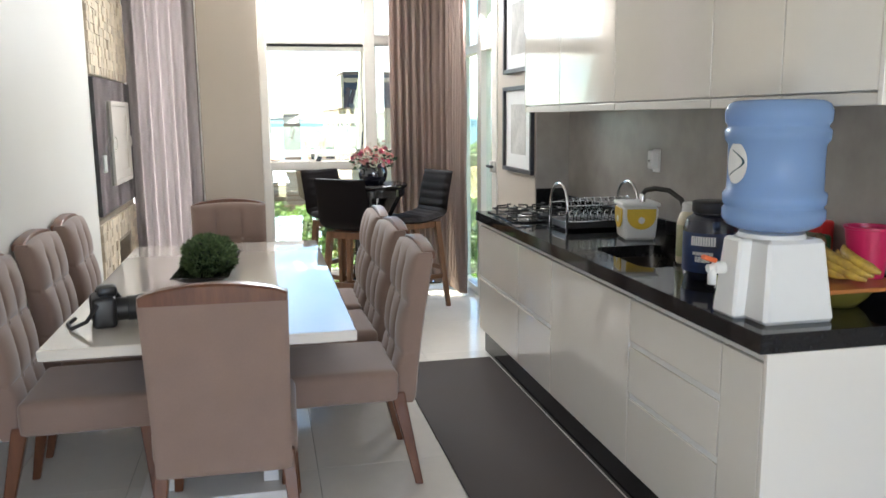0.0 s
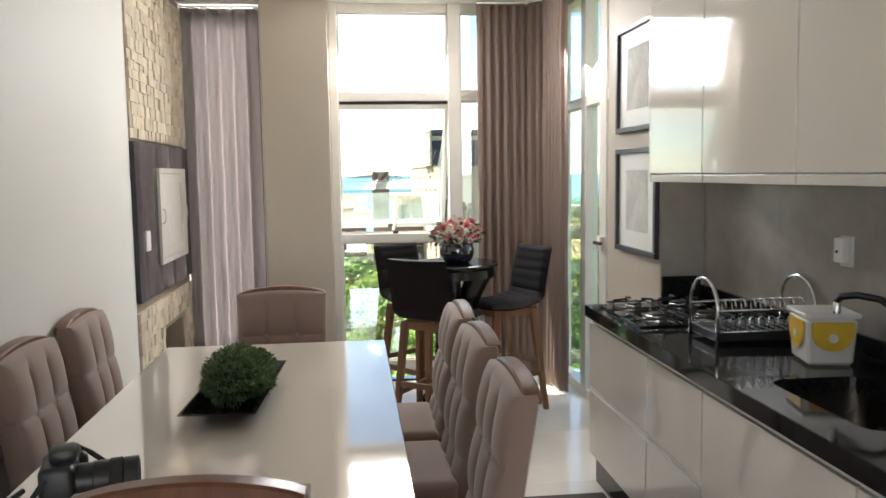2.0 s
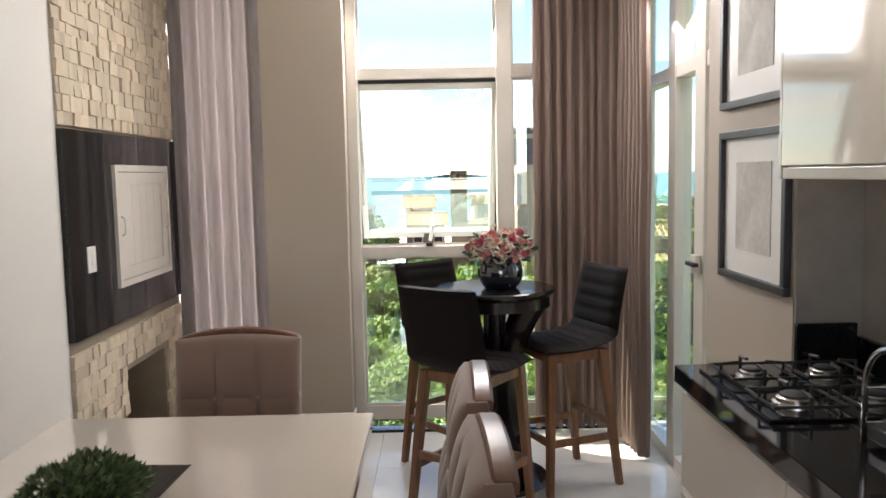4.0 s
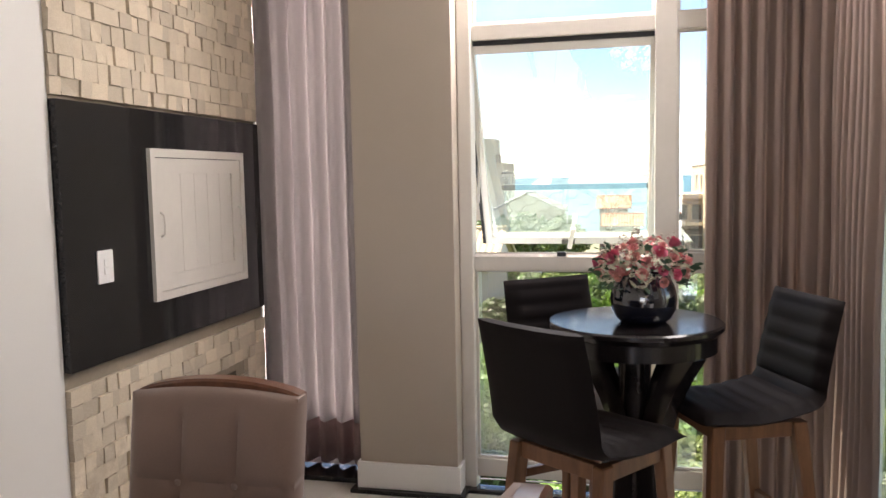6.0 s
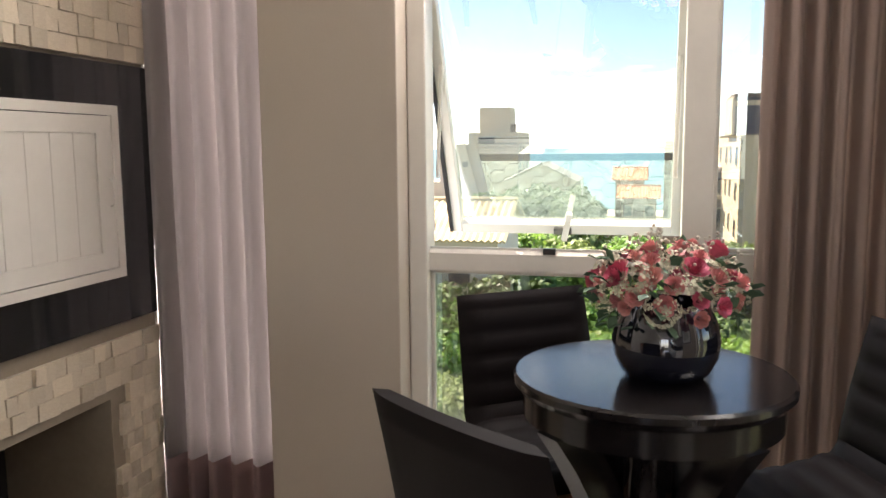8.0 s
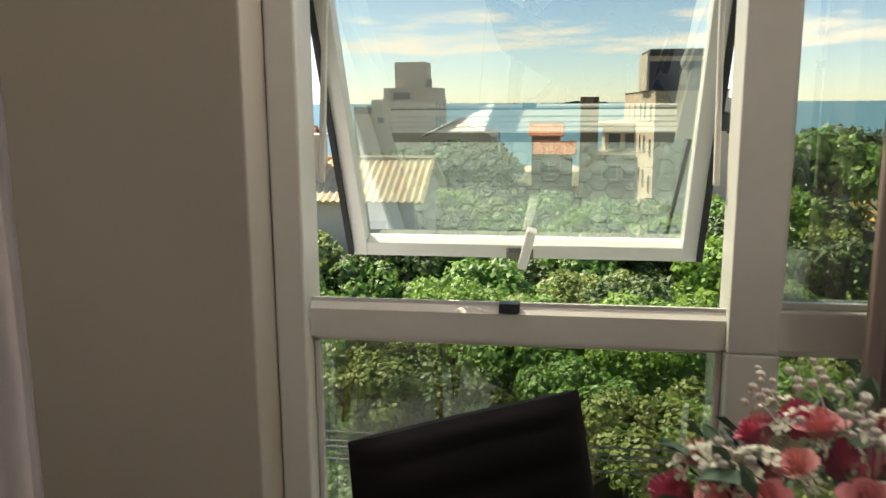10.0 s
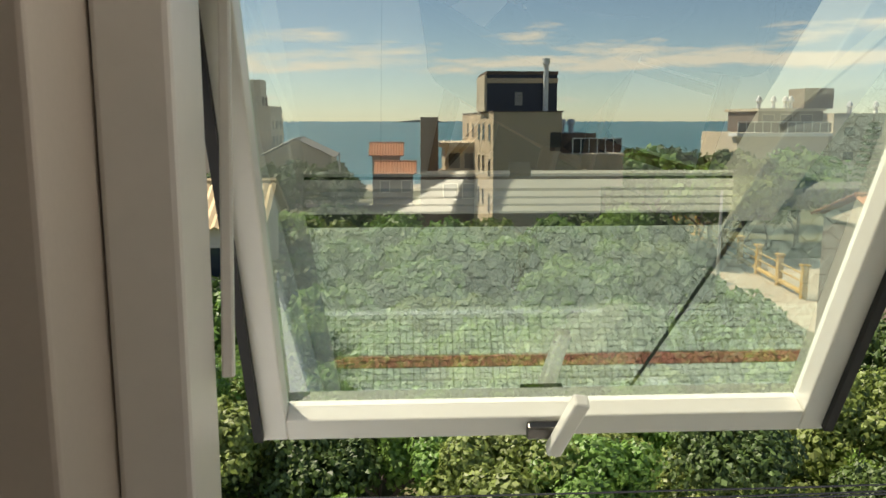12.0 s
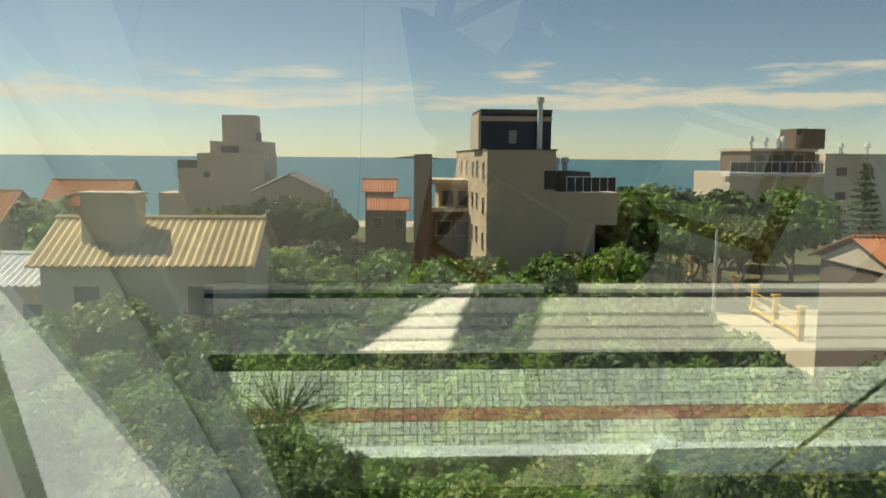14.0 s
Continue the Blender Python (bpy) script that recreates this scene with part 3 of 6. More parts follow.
# ---- on the table ----
def planter():
    t = thing("planter", pose(0.495, 3.41, 0.7955, 0, 0, -3), "black rectangular dish holding a trimmed green bush", "plant")
    bm = bmesh.new()
    rings = []
    for dx, dy, z in ((0.06, 0.2, 0.0), (0.075, 0.23, 0.004), (0.125, 0.375, 0.052), (0.128, 0.378, 0.056), (0.122, 0.37, 0.056), (0.07, 0.22, 0.012)):
        rings.append([bm.verts.new((sx * dx, sy * dy, z)) for sx, sy in ((-1, -1), (1, -1), (1, 1), (-1, 1))])
    for a, b in zip(rings, rings[1:]):
        for i in range(4):
            bm.faces.new((a[i], a[(i + 1) % 4], b[(i + 1) % 4], b[i]))
    bm.faces.new(rings[0][::-1])
    bm.faces.new(rings[-1])
    part("dish", bm, M_blackwood, t, "glossy black dish")
    rnd = random.Random(5)
    core = bmesh.new()
    bmesh.ops.create_icosphere(core, subdivisions=3, radius=1.0)
    for v in core.verts:
        d = 1 + 0.1 * noise.noise(v.co * 3)
        v.co = Vector((v.co.x * 0.098 * d, v.co.y * 0.2 * d, 0.085 + v.co.z * 0.075 * d))
    # filler core within the leaves, coloured dark as the shade between them
    part("bush_core", core, mat("bush_core_shade", (0.012, 0.03, 0.010), 0.9), t)
    bm = bmesh.new()
    for k in range(3800):
        d = Vector((rnd.gauss(0, 1), rnd.gauss(0, 1), rnd.gauss(0.25, 1))).normalized()
        lump = 1 + 0.3 * noise.noise(d * 2.6)
        p = Vector((d.x * 0.115 * lump, d.y * 0.22 * lump, 0.09 + d.z * 0.085 * lump))
        if p.z < 0.02:
            continue
        a = (d + Vector((rnd.gauss(0, 0.5), rnd.gauss(0, 0.5), rnd.gauss(0.2, 0.4)))).normalized()
        s = a.cross(Vector((rnd.random(), rnd.random(), rnd.random()))).normalized()
        ln, wd = rnd.uniform(0.014, 0.028), rnd.uniform(0.0025, 0.0045)
        q = [p - s * wd, p + a * ln * 0.5 - s * wd * 1.3, p + a * ln, p + a * ln * 0.5 + s * wd * 1.3, p + s * wd]
        bm.faces.new([bm.verts.new(c) for c in q])
    part("foliage", bm, mat("boxwood_green", (0.045, 0.085, 0.025), 0.6, second=(0.17, 0.24, 0.10), scale=30, island=0.35, bump=0), t)


planter()


def photo_camera():
    t = thing("camera_body_on_table", pose(0.175, 2.50, 0.7955, 0, 0, 14), "black DSLR camera lying on the white table", "photo camera")
    bm = box(-0.06, 0.06, -0.035, 0.03, 0.0, 0.088, 0.012, 3)
    box(-0.028, 0.028, -0.02, 0.036, 0.082, 0.115, 0.012, 2, bm)
    box(-0.068, -0.035, -0.04, 0.045, 0.0, 0.084, 0.014, 3, bm)
    part("body", bm, M_black, t, smooth=0.6)
    prof = [(0.0, 0.0), (0.034, 0.0), (0.034, 0.03), (0.036, 0.032), (0.036, 0.06), (0.033, 0.062), (0.033, 0.085), (0.037, 0.088), (0.037, 0.115), (0.030, 0.116), (0.029, 0.10), (0.0, 0.098)]
    part("lens", moved(lathe(prof, 28), pose(0.012, 0.03, 0.044, -90, 0, 0)), M_black, t, "black zoom lens", smooth=0.6)
    part("focus_ring", moved(lathe([(0.0375, 0.0), (0.0375, 0.022)], 40, cap=False), pose(0.012, 0.092, 0.044, -90, 0, 0)), M_rubber_and_gap, t)
    part("mode_dial", moved(lathe([(0.011, 0.0), (0.011, 0.009), (0.0, 0.009)], 18), pose(-0.045, -0.012, 0.086)), M_black, t)
    pts = [(-0.062, 0.0, 0.075), (-0.10, 0.01, 0.085), (-0.13, 0.04, 0.055), (-0.12, 0.085, 0.02), (-0.08, 0.10, 0.008), (-0.05, 0.075, 0.012), (-0.03, 0.05, 0.05)]
    part("strap", tube(pts, 0.006, 6), M_black, t)
    pts = [(0.06, -0.02, 0.07), (0.075, -0.05, 0.03), (0.04, -0.09, 0.006), (-0.03, -0.10, 0.005), (-0.06, -0.08, 0.012)]
    part("strap", tube(pts, 0.006, 6), M_black, t)
    return t


cam_thing = photo_camera()
cam_thing.rotation_euler = (0, 0, radians(-78))
cam_thing.scale = (1.3, 1.3, 1.3)

# ---- the high table by the window ----
def bistro_table():
    t = thing("bistro_table", pose(1.60, 5.80, 0), "round black lacquered high table on curved legs", "table")
    part("tabletop", lathe([(0.0, 0.965), (0.285, 0.965), (0.30, 0.968), (0.315, 0.985), (0.315, 0.998), (0.308, 1.004), (0.0, 1.004)], 64), M_blackwood, t, smooth=0.5)
    part("apron", lathe([(0.27, 0.91), (0.292, 0.91), (0.292, 0.9645), (0.27, 0.9645)], 64, cap=False), M_blackwood, t, smooth=0.5)
    part("column", lathe([(0.0, 0.04), (0.07, 0.04), (0.06, 0.3), (0.055, 0.6), (0.06, 0.9), (0.0, 0.9)], 24), M_blackwood, t, smooth=0.5)
    for k in range(4):
        a = math.pi / 4 + k * math.pi / 2
        bm = bmesh.new()
        prev = None
        for i in range(13):
            u = i / 12
            z = 0.03 + u * 0.88
            r = 0.085 + 0.17 * (2 * u - 1) ** 2 * (1.0 if u > 0.5 else 0.85)
            w, d = 0.035, 0.045
            ring = [bm.verts.new((r + sx * d, sy * w, z)) for sx, sy in ((-1, -1), (1, -1), (1, 1), (-1, 1))]
            if prev:
                for j in range(4):
                    bm.faces.new((prev[j], prev[(j + 1) % 4], ring[(j + 1) % 4], ring[j]))
            else:
                bm.faces.new(ring[::-1])
            prev = ring
        bm.faces.new(prev)
        part("leg", moved(bm, pose(0, 0, 0, 0, 0, math.degrees(a))), M_blackwood, t, smooth=0.6)
    part("base", lathe([(0.0, 0.0), (0.27, 0.0), (0.28, 0.012), (0.27, 0.03), (0.1, 0.05), (0.0, 0.05)], 48), M_blackwood, t, smooth=0.5)
    t.scale = (0.98, 0.98, 1.02)


bistro_table()


def stool_shell(w):
    """A one-piece seat and back, sewn in cross ribs."""
    bm = bmesh.new()
    prof = []
    for i in range(26):
        u = i / 25
        prof.append((0.21 - 0.36 * u, 0.735 - 0.028 * math.sin(u * math.pi) + 0.012 * (1 - u) ** 6 * -2))
    for i in range(1, 8):
        a = i / 8 * math.radians(78)
        prof.append((-0.15 - 0.07 * math.sin(a), 0.735 + 0.07 * (1 - math.cos(a))))
    for i in range(26):
        u = i / 25
        prof.append((-0.222 - 0.065 * u ** 1.2, 0.79 + 0.30 * u))
    n, nx = len(prof), 12
    up, low = [], []
    length = 0.0
    for i, (y, z) in enumerate(prof):
        if i:
            length += math.dist(prof[i], prof[i - 1])
        a, b = prof[max(0, i - 1)], prof[min(n - 1, i + 1)]
        d = Vector((b[0] - a[0], b[1] - a[1])).normalized()
        nn = Vector((d.y, -d.x))
        if nn.y < 0 and i < 5:
            nn = -nn
        nn = Vector((-d.y, d.x)) if nn.dot(Vector((0.5, 0.8))) < 0 else nn
        rib = 0.010 * abs(math.sin(math.pi * length / 0.066)) ** 0.5
        fade = min(1, i / 3, (n - 1 - i) / 2)
        t = 0.024 * (0.35 + 0.65 * fade)
        ru, rl = [], []
        for k in range(nx + 1):
            u = k / nx * 2 - 1
            e = max(0.0, 1 - abs(u) ** 8) ** 0.5
            x = u * w / 2 * (1 - 0.05 * (i / n) ** 3)
            wrap = 0.012 * u * u if i > n * 0.55 else 0.006 * u * u
            off = (t + rib) * e
            ru.append(bm.verts.new((x, y + nn.x * (off + wrap), z + nn.y * (off + wrap))))
            rl.append(bm.verts.new((x, y + nn.x * (-t * e * 0.8 + wrap), z + nn.y * (-t * e * 0.8 + wrap))))
        up.append(ru)
        low.append(rl)
    for i in range(n - 1):
        for k in range(nx):
            bm.faces.new((up[i][k], up[i][k + 1], up[i + 1][k + 1], up[i + 1][k]))
            bm.faces.new((low[i][k], low[i + 1][k], low[i + 1][k + 1], low[i][k + 1]))
        bm.faces.new((up[i][0], up[i + 1][0], low[i + 1][0], low[i][0]))
        bm.faces.new((up[i][nx], low[i][nx], low[i + 1][nx], up[i + 1][nx]))
    for r in (0, n - 1):
        for k in range(nx):
            bm.faces.new((up[r][k], low[r][k], low[r][k + 1], up[r][k + 1]))
    bmesh.ops.recalc_face_normals(bm, faces=bm.faces[:])
    return bm


def bar_stool():
    s = thing("bar_stool", pose(0, 0, 0), "black ribbed leatherette bar stool on walnut legs", "stool", "stools round the high table")
    part("seat_shell", stool_shell(0.435), M_leather, s, "ribbed black leatherette seat and back", smooth=0.9)
    for sx in (-1, 1):
        part("leg", taper(sx * 0.205, 0.185, 0.034, 0.034, 0, sx * 0.165, 0.15, 0.042, 0.048, 0.70), M_wood_stool, s)
        part("leg", taper(sx * 0.205, -0.225, 0.034, 0.034, 0, sx * 0.165, -0.14, 0.042, 0.052, 0.70), M_wood_stool, s)
        part("side_rail", box(sx * 0.165 - 0.012, sx * 0.165 + 0.012, -0.115, 0.126, 0.65, 0.70, 0.003), M_wood_stool, s)
        part("stretcher", box(sx * 0.196 - 0.01, sx * 0.196 + 0.01, -0.17, 0.155, 0.24, 0.275, 0.003), M_wood_stool, s)
    for y in (-0.14, 0.15):
        part("seat_rail", box(-0.145, 0.145, y - 0.012, y + 0.012, 0.65, 0.70, 0.003), M_wood_stool, s)
    part("footrest", box(-0.178, 0.178, 0.158, 0.182, 0.24, 0.275, 0.003), M_wood_stool, s)
    part("stretcher", box(-0.178, 0.178, -0.205, -0.18, 0.30, 0.335, 0.003), M_wood_stool, s)
    return s


stool = bar_stool()
stool.matrix_basis = pose(1.46, 5.36, 0, 0, 0, -36) @ Matrix.Diagonal((1, 1, 1.02, 1))
copy_thing(stool, pose(1.94, 5.80, 0, 0, 0, 112))
copy_thing(stool, pose(1.405, 6.04, 0, 0, 0, 218))


def flower_vase():
    v = thing("flower_vase", pose(1.63, 5.77, 1.0245), "dark glossy glass vase with pink and white artificial roses", "vase")
    M_vase = mat("dark_blue_mirror_glass", (0.008, 0.010, 0.02), 0.03, metal=0.0, spec=1.0, coat=1.0, bump=0, var=0.1)
    part("vase_body", lathe([(0.0, 0.0), (0.078, 0.0), (0.095, 0.015), (0.112, 0.05), (0.116, 0.085), (0.108, 0.125), (0.094, 0.155), (0.09, 0.168), (0.086, 0.168), (0.088, 0.15), (0.10, 0.10), (0.0, 0.03)], 48), M_vase, v, smooth=0.8)
    rnd = random.Random(11)
    cols = [mat("deep_pink_petal", (0.62, 0.12, 0.20), 0.6, bump=0, island=0.15), mat("pale_pink_petal", (0.72, 0.33, 0.30), 0.6, bump=0, island=0.12), mat("greenish_white_petal", (0.66, 0.63, 0.48), 0.6, bump=0, island=0.08), mat("rose_pink_petal", (0.68, 0.27, 0.27), 0.6, bump=0, island=0.15)]
    M_leafy = mat("eucalyptus_leaf", (0.05, 0.11, 0.06), 0.6, second=(0.10, 0.17, 0.10), island=0.3, bump=0)
    M_berry = mat("gypsophila", (0.55, 0.50, 0.42), 0.8, bump=0)

    def bloom(size, whorls):
        bm = bmesh.new()
        for w in range(whorls):
            u = w / max(1, whorls - 1)
            cnt = 4 + w
            r = size * (0.18 + 0.75 * u)
            tilt = 0.1 + 0.85 * u
            for k in range(cnt):
                a = 2 * math.pi * (k + 0.37 * w) / cnt + rnd.uniform(-0.15, 0.15)
                n, grid = 5, []
                half = math.pi / cnt * 1.6
                for i in range(n):
                    s = i / (n - 1)
                    row = []
                    for j in range(n):
                        b = a + (j / (n - 1) - 0.5) * 2 * half * math.sin(math.pi * (0.18 + 0.7 * s))
                        rr = r * (0.25 + 0.75 * s * math.sin(tilt) + 0.3 * s * (1 - u)) * (1 + 0.06 * s * s)
                        z = size * (0.95 * s * math.cos(tilt * 0.8) - 0.18 * u * s ** 3 + 0.1 * (1 - u))
                        row.append(bm.verts.new((rr * math.cos(b), rr * math.sin(b), z)))
                    grid.append(row)
                for i in range(n - 1):
                    for j in range(n - 1):
                        bm.faces.new((grid[i][j], grid[i][j + 1], grid[i + 1][j + 1], grid[i + 1][j]))
        return bm

    def dome(k, n, wide, high):
        """A spot on the rounded bunch, evenly spread, and the way it faces."""
        a = k * 2.399963 + rnd.uniform(-0.2, 0.2)
        el = math.asin(min(1, max(-0.32, 1 - 1.34 * (k + 0.5) / n)))
        d = Vector((math.cos(a) * math.cos(el), math.sin(a) * math.cos(el), math.sin(el)))
        return Vector((d.x * wide, d.y * wide, 0.188 + d.z * high)) * rnd.uniform(0.95, 1.04), d

    def facing(p, d):
        return Matrix.Translation(p) @ Vector((d.x, d.y, d.z + 0.3)).to_track_quat("Z", "Y").to_matrix().to_4x4()

    for k in range(46):
        p, d = dome(k, 46, 0.145, 0.092)
        kind = rnd.choice((0, 1, 1, 3, 3))
        size = rnd.uniform(0.034, 0.040) if kind == 0 and k % 2 == 0 else rnd.uniform(0.02, 0.03)
        part("rose", moved(bloom(size, 6 if size > 0.03 else 4), facing(p, d)), cols[kind], v, smooth=True)
    for k in range(18):
        # hydrangea heads: a ball of four-petalled florets
        p, d = dome(k, 18, 0.134, 0.086)
        bm = bmesh.new()
        for j in range(30):
            e = Vector((rnd.gauss(0, 1), rnd.gauss(0, 1), rnd.gauss(0.6, 1))).normalized()
            s1 = e.cross(Vector((rnd.random(), rnd.random(), rnd.random()))).normalized() * 0.0085
            s2 = e.cross(s1)
            c = e * 0.036
            for u1, u2 in ((s1, s2), (s2, -s1), (-s1, -s2), (-s2, s1)):
                bm.faces.new([bm.verts.new(c + q) for q in (Vector(), u1 * 0.7 - u2 * 0.35 + e * 0.002, u1 * 1.15 + u2 * 0.1 + e * 0.003, u1 * 0.75 + u2 * 0.6 + e * 0.002)])
        part("hydrangea", moved(bm, facing(p, d)), cols[2], v)
    bm, bb = bmesh.new(), bmesh.new()
    for k in range(110):
        a, el = rnd.uniform(0, 2 * math.pi), rnd.uniform(-0.5, 0.8)
        d = Vector((math.cos(a) * math.cos(el), math.sin(a) * math.cos(el), math.sin(el)))
        p = Vector((d.x * 0.15, d.y * 0.15, 0.18 + d.z * 0.095)) * rnd.uniform(0.9, 1.12)
        dd = (d + Vector((rnd.gauss(0, 0.4), rnd.gauss(0, 0.4), rnd.gauss(0, 0.4)))).normalized()
        s = dd.cross(Vector((rnd.random(), rnd.random(), 1))).normalized()
        up = s.cross(dd)
        ln, wd = rnd.uniform(0.028, 0.048), rnd.uniform(0.009, 0.016)
        q = [p, p + dd * ln * 0.35 - s * wd, p + dd * ln * 0.75 - s * wd * 0.7 + up * 0.004, p + dd * ln, p + dd * ln * 0.75 + s * wd * 0.7 + up * 0.004, p + dd * ln * 0.35 + s * wd]
        bm.faces.new([bm.verts.new(c) for c in q])
    for k in range(13):
        a, el = rnd.uniform(0, 2 * math.pi), rnd.uniform(0.3, 1.45)
        d = Vector((math.cos(a) * math.cos(el), math.sin(a) * math.cos(el), math.sin(el)))
        p0 = Vector((d.x * 0.11, d.y * 0.11, 0.20 + d.z * 0.08))
        p1 = Vector((d.x * 0.165, d.y * 0.165, 0.20 + d.z * 0.125))
        tube([p0, p1], 0.0009, 4, bb)
        for j in range(6):
            o = p1 + Vector((rnd.gauss(0, 0.012), rnd.gauss(0, 0.012), rnd.gauss(0, 0.01)))
            own = bmesh.new()
            bmesh.ops.create_icosphere(own, subdivisions=1, radius=rnd.uniform(0.003, 0.0055))
            join(bb, moved(own, Matrix.Translation(o)))
    part("leaves", bm, M_leafy, v)
    tagged(part("filler_sprigs", bb, M_berry, v), kind="stuff")


flower_vase()


# ---- kitchen run along the cement wall ----
CX, CY0, CY1 = 2.115, 1.30, 4.389  # counter front, near and far ends


def front(parent, name, y0, y1, z0, z1, x=None, d=0.02, label=""):
    x = CX + 0.022 if x is None else x
    return part(name, box(x, x + d, y0, y1, z0, z1, 0.002), M_white_lacq, parent, label)


def channel(parent, y0, y1, z):
    """The cut finger grip above a front."""
    part("finger_grip", box(CX + 0.028, CX + 0.04, y0, y1, z, z + 0.022, 0.001), M_white_mat, parent)


def base_cabinets():
    units = [(1.322, 1.53, "door"), (1.534, 2.17, "drawers"), (2.174, 3.04, "sink"), (3.044, 3.57, "tall"), (3.574, 4.389, "wide")]
    for y0, y1, kind in units:
        u = thing("base_cabinet", pose(0, 0, 0), "glossy white lacquered handleless base cabinet" + (" with drawers" if kind == "drawers" else ""), "cabinet", "base cabinets")
        part("carcass", box(CX + 0.044, X_RIGHT - 0.004, y0 + 0.001, y1 - 0.001, 0.155, 0.69 if kind == "sink" else 0.843), M_white_mat, u)
        channel(u, y0 + 0.002, y1 - 0.002, 0.818)
        if kind == "drawers":
            for z0, z1 in ((0.655, 0.812), (0.455, 0.630), (0.158, 0.430)):
                front(u, "drawer_front", y0 + 0.002, y1 - 0.002, z0, z1)
            for z in (0.632, 0.432):
                channel(u, y0 + 0.002, y1 - 0.002, z)
        elif kind in ("tall", "wide"):
            front(u, "drawer_front", y0 + 0.002, y1 - 0.002, 0.50, 0.812)
            channel(u, y0 + 0.002, y1 - 0.002, 0.476)
            front(u, "door", y0 + 0.002, y1 - 0.002, 0.158, 0.474)
        else:
            front(u, "door", y0 + 0.002, y1 - 0.002, 0.158, 0.812)
    setting("plinth", box(CX + 0.06, CX + 0.08, CY0 + 0.05, 4.389, 0.002, 0.154), M_granite, "black kitchen plinth")
    single("end_panel", box(CX + 0.022, X_RIGHT - 0.004, 1.302, 1.32, 0.02, 0.843, 0.002), M_white_lacq, "glossy white end panel of the kitchen run", "panel")
    w = thing("worktop", pose(0, 0, 0), "polished black granite worktop with an undermounted sink", "worktop")
    sx0, sx1, sy0, sy1 = 2.255, 2.60, 2.29, 2.83
    bm = bmesh.new()
    for a in ((CX, X_RIGHT - 0.003, CY0, sy0), (CX, X_RIGHT - 0.003, sy1, CY1), (CX, sx0, sy0, sy1), (sx1, X_RIGHT - 0.003, sy0, sy1)):
        box(*a, 0.845, 0.900, bm=bm)
    part("slab", bm, M_granite, w)
    part("front_edge", box(CX - 0.004, CX - 0.0005, CY0, CY1, 0.846, 0.899), M_granite, w)
    part("upstand", box(X_RIGHT - 0.022, X_RIGHT - 0.003, CY0, CY1, 0.9005, 0.985, 0.002), M_granite, w)
    part("end_upstand", box(X_PIL + 0.0, X_RIGHT - 0.023, CY1 - 0.02, CY1 - 0.001, 0.9005, 1.03, 0.002), M_granite, w)
    bm = bmesh.new()
    rings = []
    for dx, dz in ((0.0, 0.0), (0.004, -0.004), (0.012, -0.14), (0.04, -0.17)):
        pts = []
        for cx, cy, a0 in ((sx1 - 0.07, sy1 - 0.07, 0), (sx0 + 0.07, sy1 - 0.07, 90), (sx0 + 0.07, sy0 + 0.07, 180), (sx1 - 0.07, sy0 + 0.07, 270)):
            for k in range(6):
                a = radians(a0 + 18 * k)
                pts.append(bm.verts.new((cx + (0.075 - dx) * math.cos(a), cy + (0.075 - dx) * math.sin(a), 0.87 + dz)))
        rings.append(pts)
    for a, b in zip(rings, rings[1:]):
        for i in range(len(a)):
            bm.faces.new((a[i], a[(i + 1) % len(a)], b[(i + 1) % len(a)], b[i]))
    bm.faces.new(rings[-1])
    part("sink_bowl", bm, mat("dull_sink_steel", (0.13, 0.12, 0.11), 0.28, metal=1.0, var=0.08), w, "brushed steel sink bowl", smooth=0.7)
    part("drain", lathe([(0.0, 0.703), (0.032, 0.703), (0.035, 0.706), (0.0, 0.7065)], 20), M_chrome, w).location = (2.43, 2.56, 0)
    # rounded granite corners of the cut-out
    for cx, cy, qx, qy in ((sx0, sy0, 1, 1), (sx1, sy0, -1, 1), (sx1, sy1, -1, -1), (sx0, sy1, 1, -1)):
        r = 0.07
        pts = [(cx, cy)] + [(cx + qx * (r - r * math.sin(radians(15 * k))), cy + qy * (r - r * math.cos(radians(15 * k)))) for k in range(7)]
        part("cutout_corner", prism(pts, 0.846, 0.8998), M_granite, w)


base_cabinets()


def wall_cabinets():
    X = 2.383
    for i, (y0, y1) in enumerate(((3.62, 4.203), (2.91, 3.617), (2.08, 2.907), (1.665, 2.077), (1.25, 1.662))):
        u = thing("wall_cabinet", pose(0, 0, 0), "glossy white lacquered wall cabinet without handles", "cabinet", "wall cabinets")
        part("carcass", box(X + 0.022, X_RIGHT - 0.003, y0 + 0.001, y1 - 0.001, 1.53, 2.36), M_white_mat, u)
        part("door", box(X, X + 0.02, y0 + 0.0015, y1 - 0.0015, 1.56, 2.36, 0.002), M_white_lacq, u)
        part("grip_profile", box(X + 0.004, X + 0.02, y0 + 0.0015, y1 - 0.0015, 1.52, 1.555, 0.003), M_white_alu, u)
    single("cabinet_end_panel", box(X, X_RIGHT - 0.003, 4.2045, 4.221, 1.52, 2.36, 0.002), M_white_lacq, "glossy white end panel of the wall cabinets", "panel")
    single("cabinet_end_panel", box(X, X_RIGHT - 0.003, 1.23, 1.248, 1.52, 2.36, 0.002), M_white_lacq, "glossy white end panel of the wall cabinets", "panel")


wall_cabinets()


